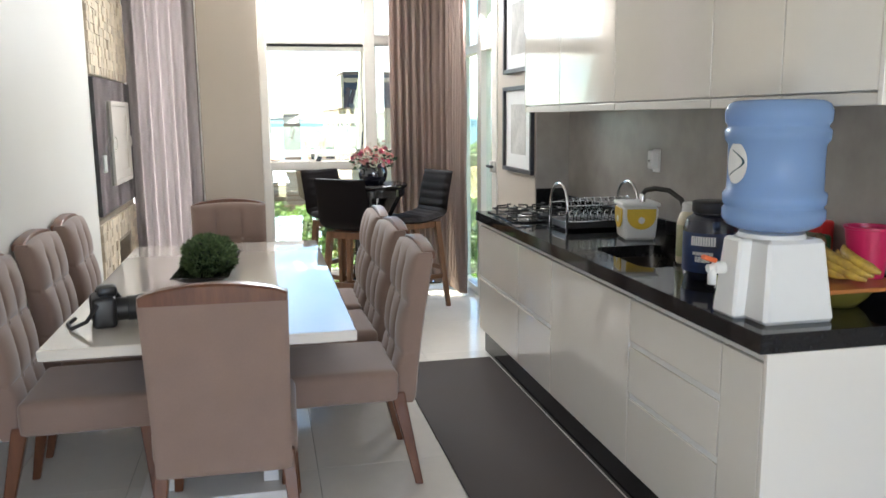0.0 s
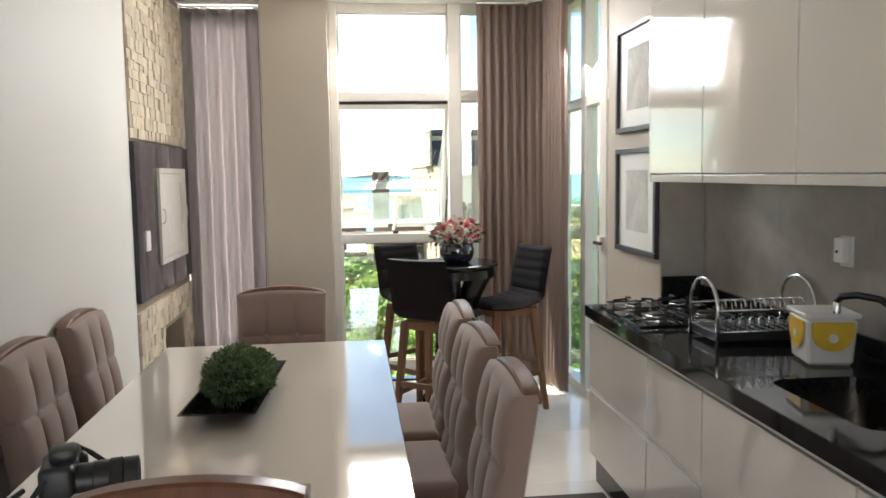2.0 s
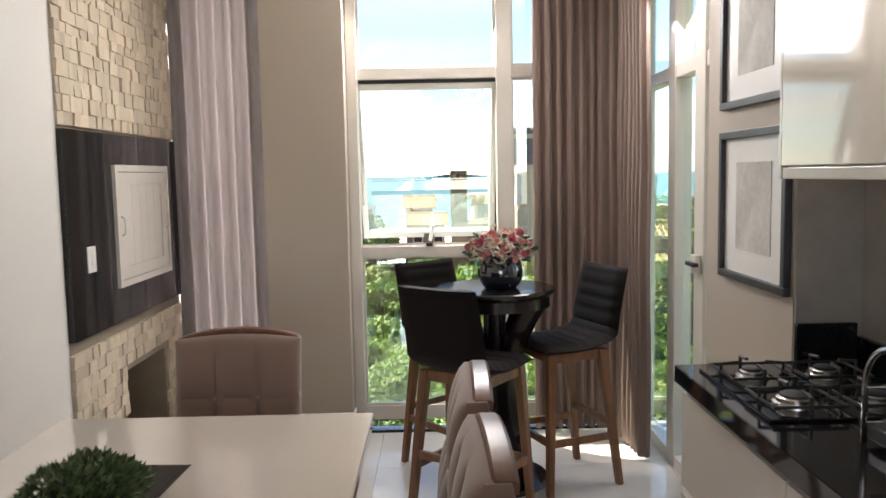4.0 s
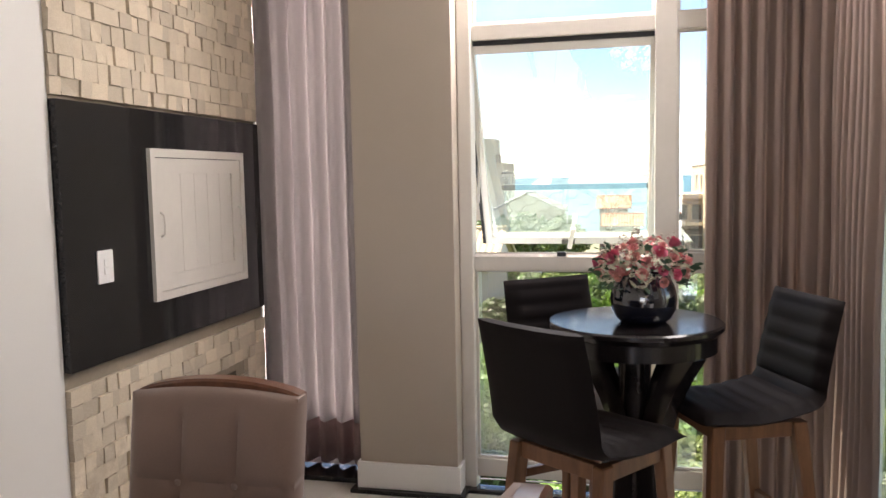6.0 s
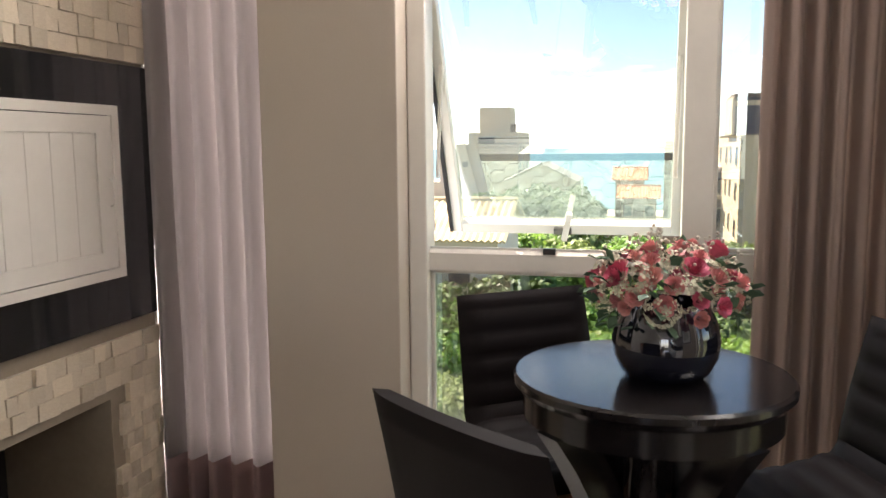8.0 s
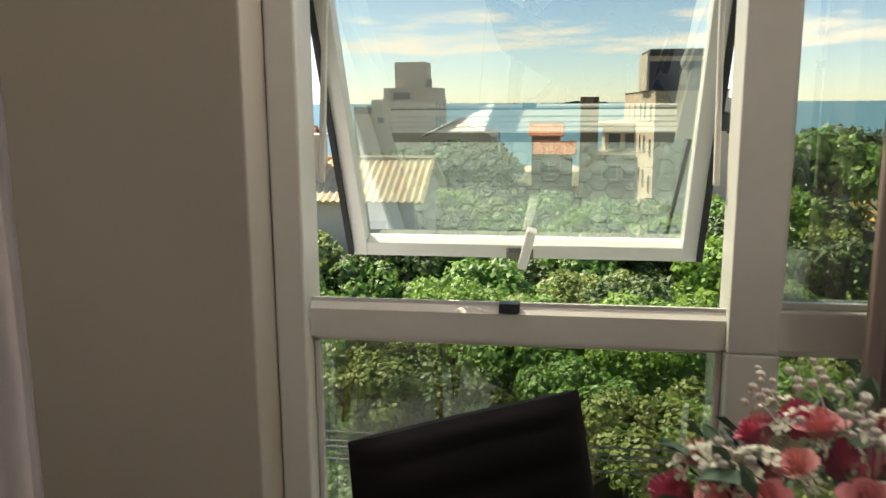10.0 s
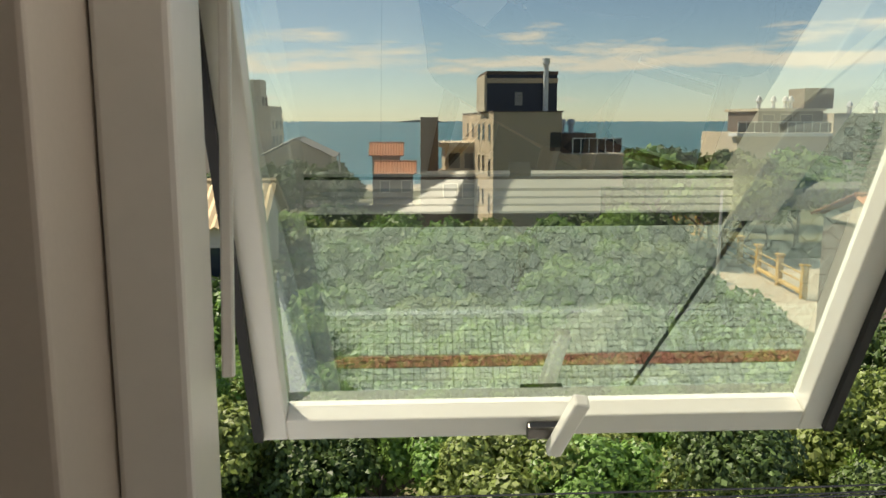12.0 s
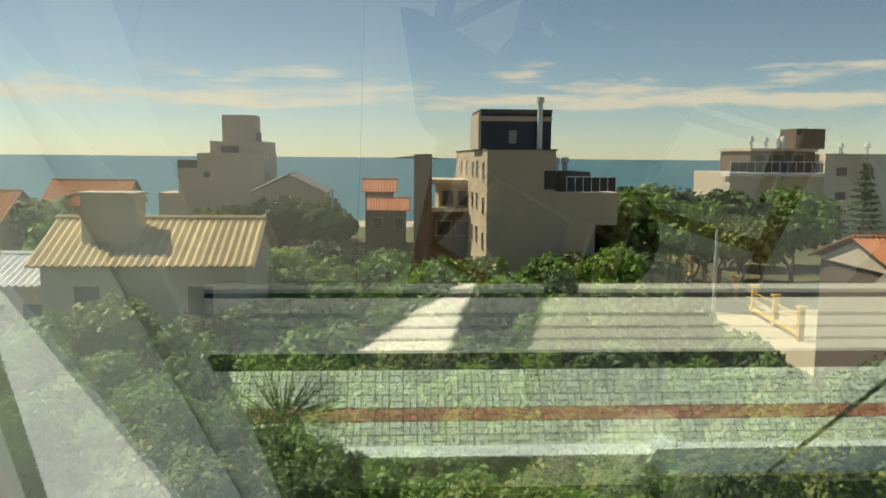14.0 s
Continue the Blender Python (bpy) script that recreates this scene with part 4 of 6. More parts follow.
def cooktop():
    c = thing("cooktop", pose(2.40, 4.02, 0.9), "black glass four-burner gas cooktop with iron grates", "cooktop")
    part("glass_plate", box(-0.235, 0.235, -0.28, 0.28, 0.0005, 0.009, 0.003), M_granite, c)
    for i, (x, y, r) in enumerate(((-0.11, -0.15, 0.05), (0.12, -0.15, 0.038), (-0.11, 0.15, 0.038), (0.12, 0.15, 0.045))):
        b = part("burner", moved(lathe([(0.0, 0.009), (r + 0.012, 0.009), (r + 0.01, 0.018), (r, 0.02), (r, 0.03), (r - 0.006, 0.034), (0.0, 0.034)], 24), pose(x, y, 0)), M_steel, c, smooth=0.6)
        part("burner_cap", moved(lathe([(0.0, 0.034), (r * 0.8, 0.034), (r * 0.8, 0.040), (r * 0.7, 0.042), (0.0, 0.042)], 24), pose(x, y, 0)), M_iron, b, smooth=0.6)
        q = 0.098
        ring = tube([(q, q, 0.03), (-q, q, 0.03), (-q, -q, 0.03), (q, -q, 0.03)], 0.005, 6, closed=True)
        g = part("grate", moved(ring, pose(x, y, 0)), M_iron, c, "black iron grate", smooth=0.9)
        for a in range(4):
            own = tube([(q, 0.0, 0.010), (q, 0.0, 0.054), (0.042, 0.0, 0.058)], 0.006, 6)
            part("finger", moved(own, pose(x, y, 0) @ pose(0, 0, 0, 0, 0, 90 * a)), M_iron, g, smooth=0.9)
    for k in range(4):
        part("knob", moved(lathe([(0.0, 0.009), (0.016, 0.009), (0.014, 0.028), (0.0, 0.029)], 16), pose(-0.01, -0.06 + 0.04 * k, 0)), M_black, c, smooth=0.6)


cooktop()


def dish_rack():
    d = thing("dish_rack", pose(2.53, 3.46, 0.9005, 0, 0, 90), "chrome dish rack with arched handles and a black drip tray", "dish rack")
    L0, W = 0.20, 0.115
    part("drip_tray", box(-W, W, -L0, L0, 0.012, 0.05, 0.006), M_black, d)
    for sy in (-1, 1):
        pts = [(-W - 0.01, sy * L0, 0.0)] + [(-(W + 0.01) * math.cos(math.pi * k / 14), sy * L0, 0.14 + 0.11 * math.sin(math.pi * k / 14)) for k in range(15)] + [(W + 0.01, sy * L0, 0.0)]
        part("end_arch", tube(pts, 0.008, 10), M_chrome, d, smooth=True)
    for sx in (-1, 1):
        for z in (0.05, 0.135):
            part("long_wire", tube([(sx * W, -L0, z), (sx * W, L0, z)], 0.003, 6), M_chrome, d, smooth=True)
    for k in range(9):
        y = -L0 + 0.04 + k * 0.04
        pts = [(-W, y, 0.135)] + [(-W + 0.015 + 0.022 * math.sin(2 * math.pi * j / 14), y + 0.006 * j / 14, 0.155 + 0.022 * math.cos(2 * math.pi * j / 14)) for j in range(15)] + [(W, y, 0.14)]
        part("plate_loop", tube(pts, 0.0022, 5), M_chrome, d, smooth=True)
        pts = [(-W, y, 0.04), (-W + 0.004, y, 0.10), (-W + 0.004, y + 0.012, 0.11), (-W + 0.004, y + 0.024, 0.10), (-W, y + 0.024, 0.04)]
        part("cup_hoop", tube(pts, 0.0025, 5), M_chrome, d, smooth=True)
        part("floor_wire", tube([(-W, y, 0.056), (W, y, 0.056)], 0.003, 5), M_black, d, smooth=True)
    for k in range(3):
        gl = part("drinking_glass", moved(lathe([(0.026, 0.05), (0.032, 0.12), (0.030, 0.12), (0.024, 0.055), (0.0, 0.055), (0.0, 0.05)], 20), pose(-0.06 + 0.05 * k, 0.0 + 0.05 * k, 0)), M_glass_clear, d, "upturned drinking glass", smooth=0.8)


dish_rack()


def bread_box():
    b = thing("canister", pose(2.585, 3.05, 0.9005, 0, 0, -12), "white plastic canister with a yellow handle and lid", "canister")
    part("body", taper(0, 0, 0.155, 0.17, 0, 0, 0, 0.175, 0.19, 0.165, 0.012), M_white_mat, b)
    part("lid", box(-0.095, 0.095, -0.1, 0.1, 0.1655, 0.185, 0.007), M_white_mat, b)
    M_yel = mat("yellow_plastic", (0.75, 0.50, 0.04), 0.4, bump=0)
    for s in (-1, 1):
        bm = bmesh.new()
        pts = [(-0.07, 0.155), (0.07, 0.155)] + [(0.07 * math.cos(math.pi * k / 12), 0.12 - 0.065 * math.sin(math.pi * k / 12)) for k in range(13)]
        prism(pts, 0, 0.006, bm=bm)
        part("handle", moved(bm, pose(-0.086 if s < 0 else 0.0, 0.0 if s < 0 else -0.098, 0.0, 90, 0, -90 if s < 0 else 0)), M_yel, b, "yellow plastic clip handle")
        dot = lathe([(0.0, 0.0), (0.016, 0.0), (0.016, 0.002), (0.0, 0.002)], 20)
        part("drop_mark", moved(dot, pose(-0.0925 if s < 0 else 0, 0 if s < 0 else -0.1045, 0.10, 90, 0, -90 if s < 0 else 0)), M_white_mat, b)


bread_box()

t = thing("faucet", pose(2.66, 2.70, 0.9005), "chrome kitchen tap with a curved black spout", "faucet")
part("base", lathe([(0.0, 0.0), (0.026, 0.0), (0.026, 0.02), (0.018, 0.03), (0.016, 0.12), (0.0, 0.12)], 20), M_chrome, t, smooth=0.6)
part("spout", tube([(0, 0, 0.1), (0, 0.01, 0.17), (-0.01, 0.03, 0.22), (-0.04, 0.09, 0.258), (-0.08, 0.15, 0.265), (-0.11, 0.19, 0.255), (-0.118, 0.203, 0.235)], 0.012, 12), mat("dark_steel", (0.10, 0.10, 0.10), 0.3, metal=1.0), t, smooth=True)
part("nozzle", moved(lathe([(0.0, 0.0), (0.014, 0.0), (0.015, 0.035), (0.012, 0.04), (0.0, 0.04)], 16), pose(-0.118, 0.204, 0.197)), M_chrome, t, smooth=0.6)
part("lever", tube([(0.0, -0.015, 0.07), (-0.02, -0.06, 0.085)], 0.006, 8), M_chrome, t, smooth=True)

t = thing("power_outlet", pose(X_RIGHT - 0.0005, 3.165, 1.319), "white wall socket with a plug-in adapter", "socket")
part("plate", box(-0.009, 0.0, -0.036, 0.036, -0.058, 0.058, 0.004), M_white_mat, t)
part("adapter", box(-0.045, -0.0095, -0.024, 0.024, -0.04, 0.052, 0.006), M_white_mat, t)
part("button", moved(lathe([(0.0, 0.0), (0.006, 0.0), (0.006, 0.003), (0.0, 0.003)], 12), pose(-0.0455, 0, 0.0, 0, -90, 0)), M_black, t)


def supplement_jars():
    M_jar = mat("dark_navy_plastic", (0.012, 0.014, 0.03), 0.18, bump=0, coat=0.4)
    M_label = mat("blue_printed_label", (0.02, 0.05, 0.17), 0.35, second=(0.012, 0.015, 0.035), scale=14, bump=0)
    M_pale = mat("cream_plastic", (0.68, 0.60, 0.44), 0.35, bump=0)
    M_green = mat("olive_printed_label", (0.35, 0.38, 0.18), 0.4, second=(0.55, 0.52, 0.35), scale=12, bump=0)
    t = thing("supplement_jar", pose(2.40, 2.05, 0.9005) @ Matrix.Diagonal((1.1, 1.1, 1.0, 1)), "large dark plastic supplement jar with a blue label", "jar")
    part("body", lathe([(0.0, 0.0), (0.085, 0.0), (0.093, 0.012), (0.094, 0.19), (0.085, 0.225), (0.062, 0.245), (0.062, 0.25), (0.0, 0.25)], 40), M_jar, t, smooth=0.6)
    part("label", lathe([(0.0945, 0.035), (0.0948, 0.036), (0.0948, 0.18), (0.0945, 0.181)], 48, cap=False), M_label, t, smooth=True)
    part("lid", lathe([(0.0, 0.2505), (0.066, 0.2505), (0.068, 0.255), (0.068, 0.288), (0.062, 0.292), (0.0, 0.292)], 48), M_black, t, smooth=0.6)
    for j, (z, w, h) in enumerate(((0.135, 0.085, 0.034), (0.10, 0.07, 0.012), (0.075, 0.05, 0.02))):
        bm = bmesh.new()
        n = 10
        for k in range(n):
            a0, a1 = [radians(222) + (q / n - 0.5) * w / 0.095 for q in (k, k + 0.82)]
            r = 0.0956
            bm.faces.new([bm.verts.new((r * math.cos(a), r * math.sin(a), zz)) for a, zz in ((a0, z), (a1, z), (a1, z + h), (a0, z + h))])
        part("label_bars", bm, M_white_mat, t, "pale unreadable lettering bars")
    t = thing("vitamin_bottle", pose(2.49, 2.36, 0.9005), "cream plastic bottle with an olive label", "bottle")
    part("body", lathe([(0.0, 0.0), (0.052, 0.0), (0.056, 0.01), (0.056, 0.17), (0.045, 0.205), (0.034, 0.215), (0.0, 0.215)], 32), M_pale, t, smooth=0.6)
    part("label", lathe([(0.0565, 0.03), (0.0568, 0.031), (0.0568, 0.16), (0.0565, 0.161)], 32, cap=False), M_green, t, smooth=True)
    part("cap", lathe([(0.0, 0.2155), (0.038, 0.2155), (0.038, 0.248), (0.034, 0.252), (0.0, 0.252)], 32), M_white_mat, t, smooth=0.6)
    t = thing("spice_jar", pose(2.33, 1.855, 0.9005), "small dark glass jar on the worktop", "jar")
    part("body", lathe([(0.0, 0.0), (0.024, 0.0), (0.026, 0.005), (0.026, 0.07), (0.022, 0.08), (0.0, 0.08)], 24), M_jar, t, smooth=0.6)
    part("lid", lathe([(0.0, 0.0805), (0.025, 0.0805), (0.025, 0.10), (0.0, 0.10)], 24), M_black, t, smooth=0.6)
    part("label", lathe([(0.0264, 0.02), (0.0264, 0.055)], 24, cap=False), M_green, t)


supplement_jars()


def water_dispenser():
    w = thing("water_dispenser", pose(2.265, 1.50, 0.9005), "white plastic water dispenser with a blue bottle on top", "water dispenser")
    base = taper(0.02, 0, 0.215, 0.235, 0, 0.02, 0, 0.17, 0.18, 0.222, 0.01)
    part("stand", base, M_white_mat, w)
    part("front_column", moved(taper(0, 0, 0.06, 0.11, 0, 0.012, 0, 0.045, 0.085, 0.219, 0.008), pose(-0.092, 0.03, 0)), M_white_mat, w)
    part("collar", lathe([(0.0, 0.2225), (0.09, 0.2225), (0.086, 0.234), (0.06, 0.238), (0.0, 0.238)], 40), M_white_mat, w, smooth=0.6)
    tap = part("tap", moved(lathe([(0.0, 0.0), (0.017, 0.0), (0.017, 0.03), (0.011, 0.034), (0.011, 0.05), (0.0, 0.05)], 18), pose(-0.122, 0.03, 0.135, 0, -90, 0)), M_white_mat, w, smooth=0.6)
    part("tap_spout", tube([(-0.157, 0.03, 0.135), (-0.157, 0.03, 0.09)], 0.012, 12), M_white_mat, tap, smooth=True)
    part("tap_lever", moved(box(-0.03, 0.012, -0.012, 0.012, -0.006, 0.008, 0.005), pose(-0.16, 0.03, 0.158, 0, 18, 0)), mat("orange_plastic", (0.80, 0.16, 0.05), 0.4, bump=0), tap, "orange tap lever")
    M_bottle, nt, b = nodes("blue_polycarbonate")
    b.inputs["Base Color"].default_value = (0.34, 0.50, 0.80, 1)
    b.inputs["Roughness"].default_value = 0.12
    b.inputs["Transmission Weight"].default_value = 0.45
    b.inputs["IOR"].default_value = 1.2
    nz = nt.nodes.new("ShaderNodeTexNoise")
    nz.inputs["Scale"].default_value = 18
    bp = nt.nodes.new("ShaderNodeBump")
    bp.inputs["Strength"].default_value = 0.06
    nt.links.new(nz.outputs["Fac"], bp.inputs["Height"])
    nt.links.new(bp.outputs["Normal"], b.inputs["Normal"])
    R = 0.134
    steps = ((0.34, 0.0), (0.37, 0.002), (0.7, 0.012), (0.91, 0.05), (1.0, 0.10), (1.0, 0.165), (0.955, 0.185), (0.955, 0.20), (1.0, 0.22), (1.0, 0.29), (0.93, 0.32), (0.92, 0.52), (0.93, 0.66), (1.0, 0.70), (1.01, 0.77), (0.95, 0.795), (0.95, 0.81), (1.01, 0.835), (1.02, 0.91), (0.96, 0.965), (0.85, 0.992), (0.6, 1.0), (0.0, 0.985))
    prof = [(0.0, 0.239)] + [(R * a, 0.2395 + 0.352 * u) for a, u in steps]
    part("bottle", lathe(prof, 56), M_bottle, w, "translucent blue twenty-litre water bottle", smooth=1.2)
    bm = bmesh.new()
    for k in range(24):
        a = 2 * math.pi * k / 24
        b2 = 2 * math.pi * (k + 1) / 24
        def on(u, v):
            ang = radians(184) + u / 0.125
            return (0.1272 * math.cos(ang), 0.1272 * math.sin(ang), 0.425 + v)
        bm.faces.new([bm.verts.new(on(0, 0)), bm.verts.new(on(0.04 * math.cos(a), 0.055 * math.sin(a))), bm.verts.new(on(0.04 * math.cos(b2), 0.055 * math.sin(b2)))])
    part("sticker", bm, M_white_mat, w, "white oval sticker with a dark drop shape")
    bm = bmesh.new()
    for k in range(14):
        u0, u1 = k / 14, (k + 1) / 14
        def on2(u, s):
            a = math.pi * 1.1 * u - 0.4
            ang = radians(184) + (0.028 * math.sin(a * 1.4) + s) / 0.125
            return (0.1278 * math.cos(ang), 0.1278 * math.sin(ang), 0.425 + 0.035 - 0.07 * u)
        bm.faces.new([bm.verts.new(on2(u0, -0.003)), bm.verts.new(on2(u1, -0.003)), bm.verts.new(on2(u1, 0.004)), bm.verts.new(on2(u0, 0.004))])
    part("sticker_mark", bm, mat("dark_teal_print", (0.02, 0.07, 0.09), 0.5, bump=0), w)


water_dispenser()


def fruit_corner():
    b = thing("fruit_tray", pose(2.56, 1.58, 0.9005), "orange-brown wooden tray over an olive bowl", "tray")
    part("bowl", lathe([(0.0, 0.0), (0.07, 0.0), (0.10, 0.03), (0.125, 0.07), (0.12, 0.07), (0.09, 0.03), (0.0, 0.012)], 36), mat("olive_ceramic", (0.16, 0.14, 0.03), 0.3, bump=0), b, smooth=0.8)
    part("board", box(-0.15, 0.16, -0.17, 0.14, 0.071, 0.085, 0.005), mat("orange_wood", (0.42, 0.15, 0.04), 0.4, second=(0.5, 0.2, 0.06), stretch=(2, 10, 1), bump=0.02), b)
    M_ban = mat("ripe_banana_skin", (0.66, 0.44, 0.06), 0.5, second=(0.30, 0.17, 0.05), scale=26, fine=60, bump=0.05)
    n = thing("banana_bunch", pose(2.545, 1.535, 0.9865), "bunch of ripe spotted bananas", "fruit")
    for k in range(6):
        pts, rad = [], []
        for i in range(12):
            u = i / 11
            a = -0.9 + 1.8 * u
            pts.append((-0.075 * math.cos(a) + 0.03 + 0.008 * k, 0.105 * math.sin(a) - 0.018 * k + 0.03, 0.02 + 0.014 * (k % 3) + 0.035 * u * (1 + 0.25 * k / 2)))
            rad.append(0.018 * (0.35 + 0.65 * min(1, min(u / 0.2, (1 - u) / 0.3))))
        part("banana", tube(pts, rad, 8), M_ban, n, smooth=0.9)
    part("stem", tube([(0.02, 0.12, 0.10), (0.035, 0.155, 0.115)], 0.016, 8), mat("banana_stem", (0.12, 0.08, 0.03), 0.8), n, smooth=True)
    g = thing("coffee_packet", pose(2.62, 1.81, 0.9005, 0, 0, 12), "green coffee packet with a red label", "packet")
    part("packet", box(-0.05, 0.05, -0.07, 0.07, 0.0, 0.195, 0.012, 3), mat("green_foil", (0.015, 0.12, 0.035), 0.3, bump=0.2, fine=30), g)
    part("label_patch", box(-0.052, -0.0505, -0.045, 0.0, 0.135, 0.175), mat("red_print", (0.6, 0.03, 0.02), 0.4, bump=0), g)
    p = thing("bucket", pose(2.665, 1.565, 0.9865) @ Matrix.Diagonal((0.85, 0.85, 1.25, 1)), "crimson plastic bucket beside the fruit", "bucket")
    M_pink = mat("crimson_plastic", (0.55, 0.02, 0.10), 0.35, bump=0)
    part("pail", lathe([(0.0, 0.0), (0.06, 0.0), (0.085, 0.125), (0.09, 0.127), (0.09, 0.132), (0.08, 0.132), (0.056, 0.006), (0.0, 0.006)], 32), M_pink, p, smooth=0.6)
    r = thing("red_packet", pose(2.71, 1.86, 0.9005), "small red foil packet by the wall", "packet")
    part("packet", box(-0.03, 0.03, -0.045, 0.045, 0, 0.235, 0.01, 2), mat("red_foil", (0.5, 0.02, 0.02), 0.3, bump=0.2, fine=30), r)


fruit_corner()

single("floor_mat", box(1.54, 2.16, 0.2, 4.215, 0.001, 0.011, 0.004), M_mat, "long dark brown rubber kitchen mat", "mat")


def picture(y0, y1, z0, z1, seed):
    p = thing("picture_frame", pose(X_PIL - 0.0005, (y0 + y1) / 2, (z0 + z1) / 2), "dark grey framed pale print in a white mount", "picture", "framed pictures")
    w, h, b = (y1 - y0) / 2, (z1 - z0) / 2, 0.03
    M_fr = M_fr_shared
    for a in ((-w, w, h - b, h), (-w, w, -h, -h + b)):
        part("frame_bar", box(-0.028, 0, a[0], a[1], a[2], a[3], 0.003), M_fr, p)
    for s in (-1, 1):
        part("frame_bar", box(-0.028, 0, min(s * w, s * (w - b)), max(s * w, s * (w - b)), -h + b + 0.0005, h - b - 0.0005, 0.003), M_fr, p)
    part("mount", box(-0.008, -0.003, -w + b, w - b, -h + b, h - b), M_white_mat, p)
    part("print", box(-0.0105, -0.0085, -w * 0.52, w * 0.52, -h * 0.58, h * 0.58), mat("pale_grey_print", (0.42, 0.41, 0.38), 0.7, second=(0.66, 0.64, 0.60), scale=5 + seed, bump=0), p)


M_fr_shared = mat("dark_slate_frame", (0.035, 0.037, 0.045), 0.35)
picture(4.42, 5.06, 1.163, 1.755, 0)
picture(4.42, 5.06, 1.845, 2.44, 2)


# the run stands a little higher than the usual height; wall units hang at 1.6 m
LIFT = 0.0425
for ob in list(bpy.data.objects):
    if ob.parent:
        continue
    kind = ob.name.split(".")[0]
    if kind in ("base_cabinet", "end_panel", "worktop"):
        ob.scale = (1, 1, 0.9425 / 0.9)
    elif kind in ("wall_cabinet", "cabinet_end_panel"):
        ob.location.z += 0.052
    elif kind in ("cooktop", "dish_rack", "canister", "faucet", "supplement_jar", "vitamin_bottle", "spice_jar", "fruit_tray", "banana_bunch", "coffee_packet", "bucket", "red_packet"):
        ob.location.z += LIFT
    elif kind == "water_dispenser":
        ob.location.z += LIFT
        ob.scale = (1.1, 1.1, 1.1)


# ---- barbecue wall: granite panel, hatch, switch ----
PZ0, PZ1, PY0, PY1 = 0.885, 1.84, 5.255, 6.765
HY0, HY1, HZ0, HZ1 = 5.765, 6.56, 1.06, 1.687
setting("granite_panel", wall_with_holes("x", X_STONE + 0.012, -0.03, PY0, PY1, PZ0, PZ1, [(HY0 + 0.05, HY1 - 0.05, HZ0 + 0.05, HZ1 - 0.05)]), M_granite, "polished black granite panel round the barbecue hatch")


def hatch():
    h = thing("barbecue_hatch", pose(X_STONE + 0.0125, 0, 0), "white panelled metal barbecue hatch, closed, with two small handles", "hatch")
    part("frame", wall_with_holes("x", 0.0, 0.018, HY0, HY1, HZ0, HZ1, [(HY0 + 0.035, HY1 - 0.035, HZ0 + 0.035, HZ1 - 0.035)]), M_white_alu, h)
    d = part("door", wall_with_holes("x", 0.001, 0.012, HY0 + 0.038, HY1 - 0.038, HZ0 + 0.038, HZ1 - 0.038, [(HY0 + 0.12, HY1 - 0.12, HZ0 + 0.10, HZ1 - 0.10)]), M_white_alu, h)
    n = 5
    w = (HY1 - HY0 - 0.24) / n
    for k in range(n):
        part("slat", box(0.001, 0.007, HY0 + 0.12 + k * w + 0.0008, HY0 + 0.12 + (k + 1) * w - 0.0008, HZ0 + 0.10, HZ1 - 0.10, 0.0015), M_white_alu, d)
    for y in (HY0 + 0.06, HY1 - 0.06):
        z = (HZ0 + HZ1) / 2
        part("handle", tube([(0.013, y, z - 0.05), (0.03, y, z - 0.04), (0.034, y, z), (0.03, y, z + 0.04), (0.013, y, z + 0.05)], 0.0045, 8), M_white_alu, d, smooth=True)


hatch()
t = thing("light_switch", pose(X_STONE + 0.0125, 5.465, 1.24), "white double light switch on black granite", "switch")
part("plate", box(0, 0.008, -0.045, 0.045, -0.062, 0.062, 0.004), M_white_mat, t)
part("rocker", box(0.0085, 0.013, -0.014, 0.014, 0.002, 0.03, 0.002), M_white_mat, t)
part("rocker", box(0.0085, 0.013, -0.014, 0.014, -0.03, -0.002, 0.002), M_white_mat, t)


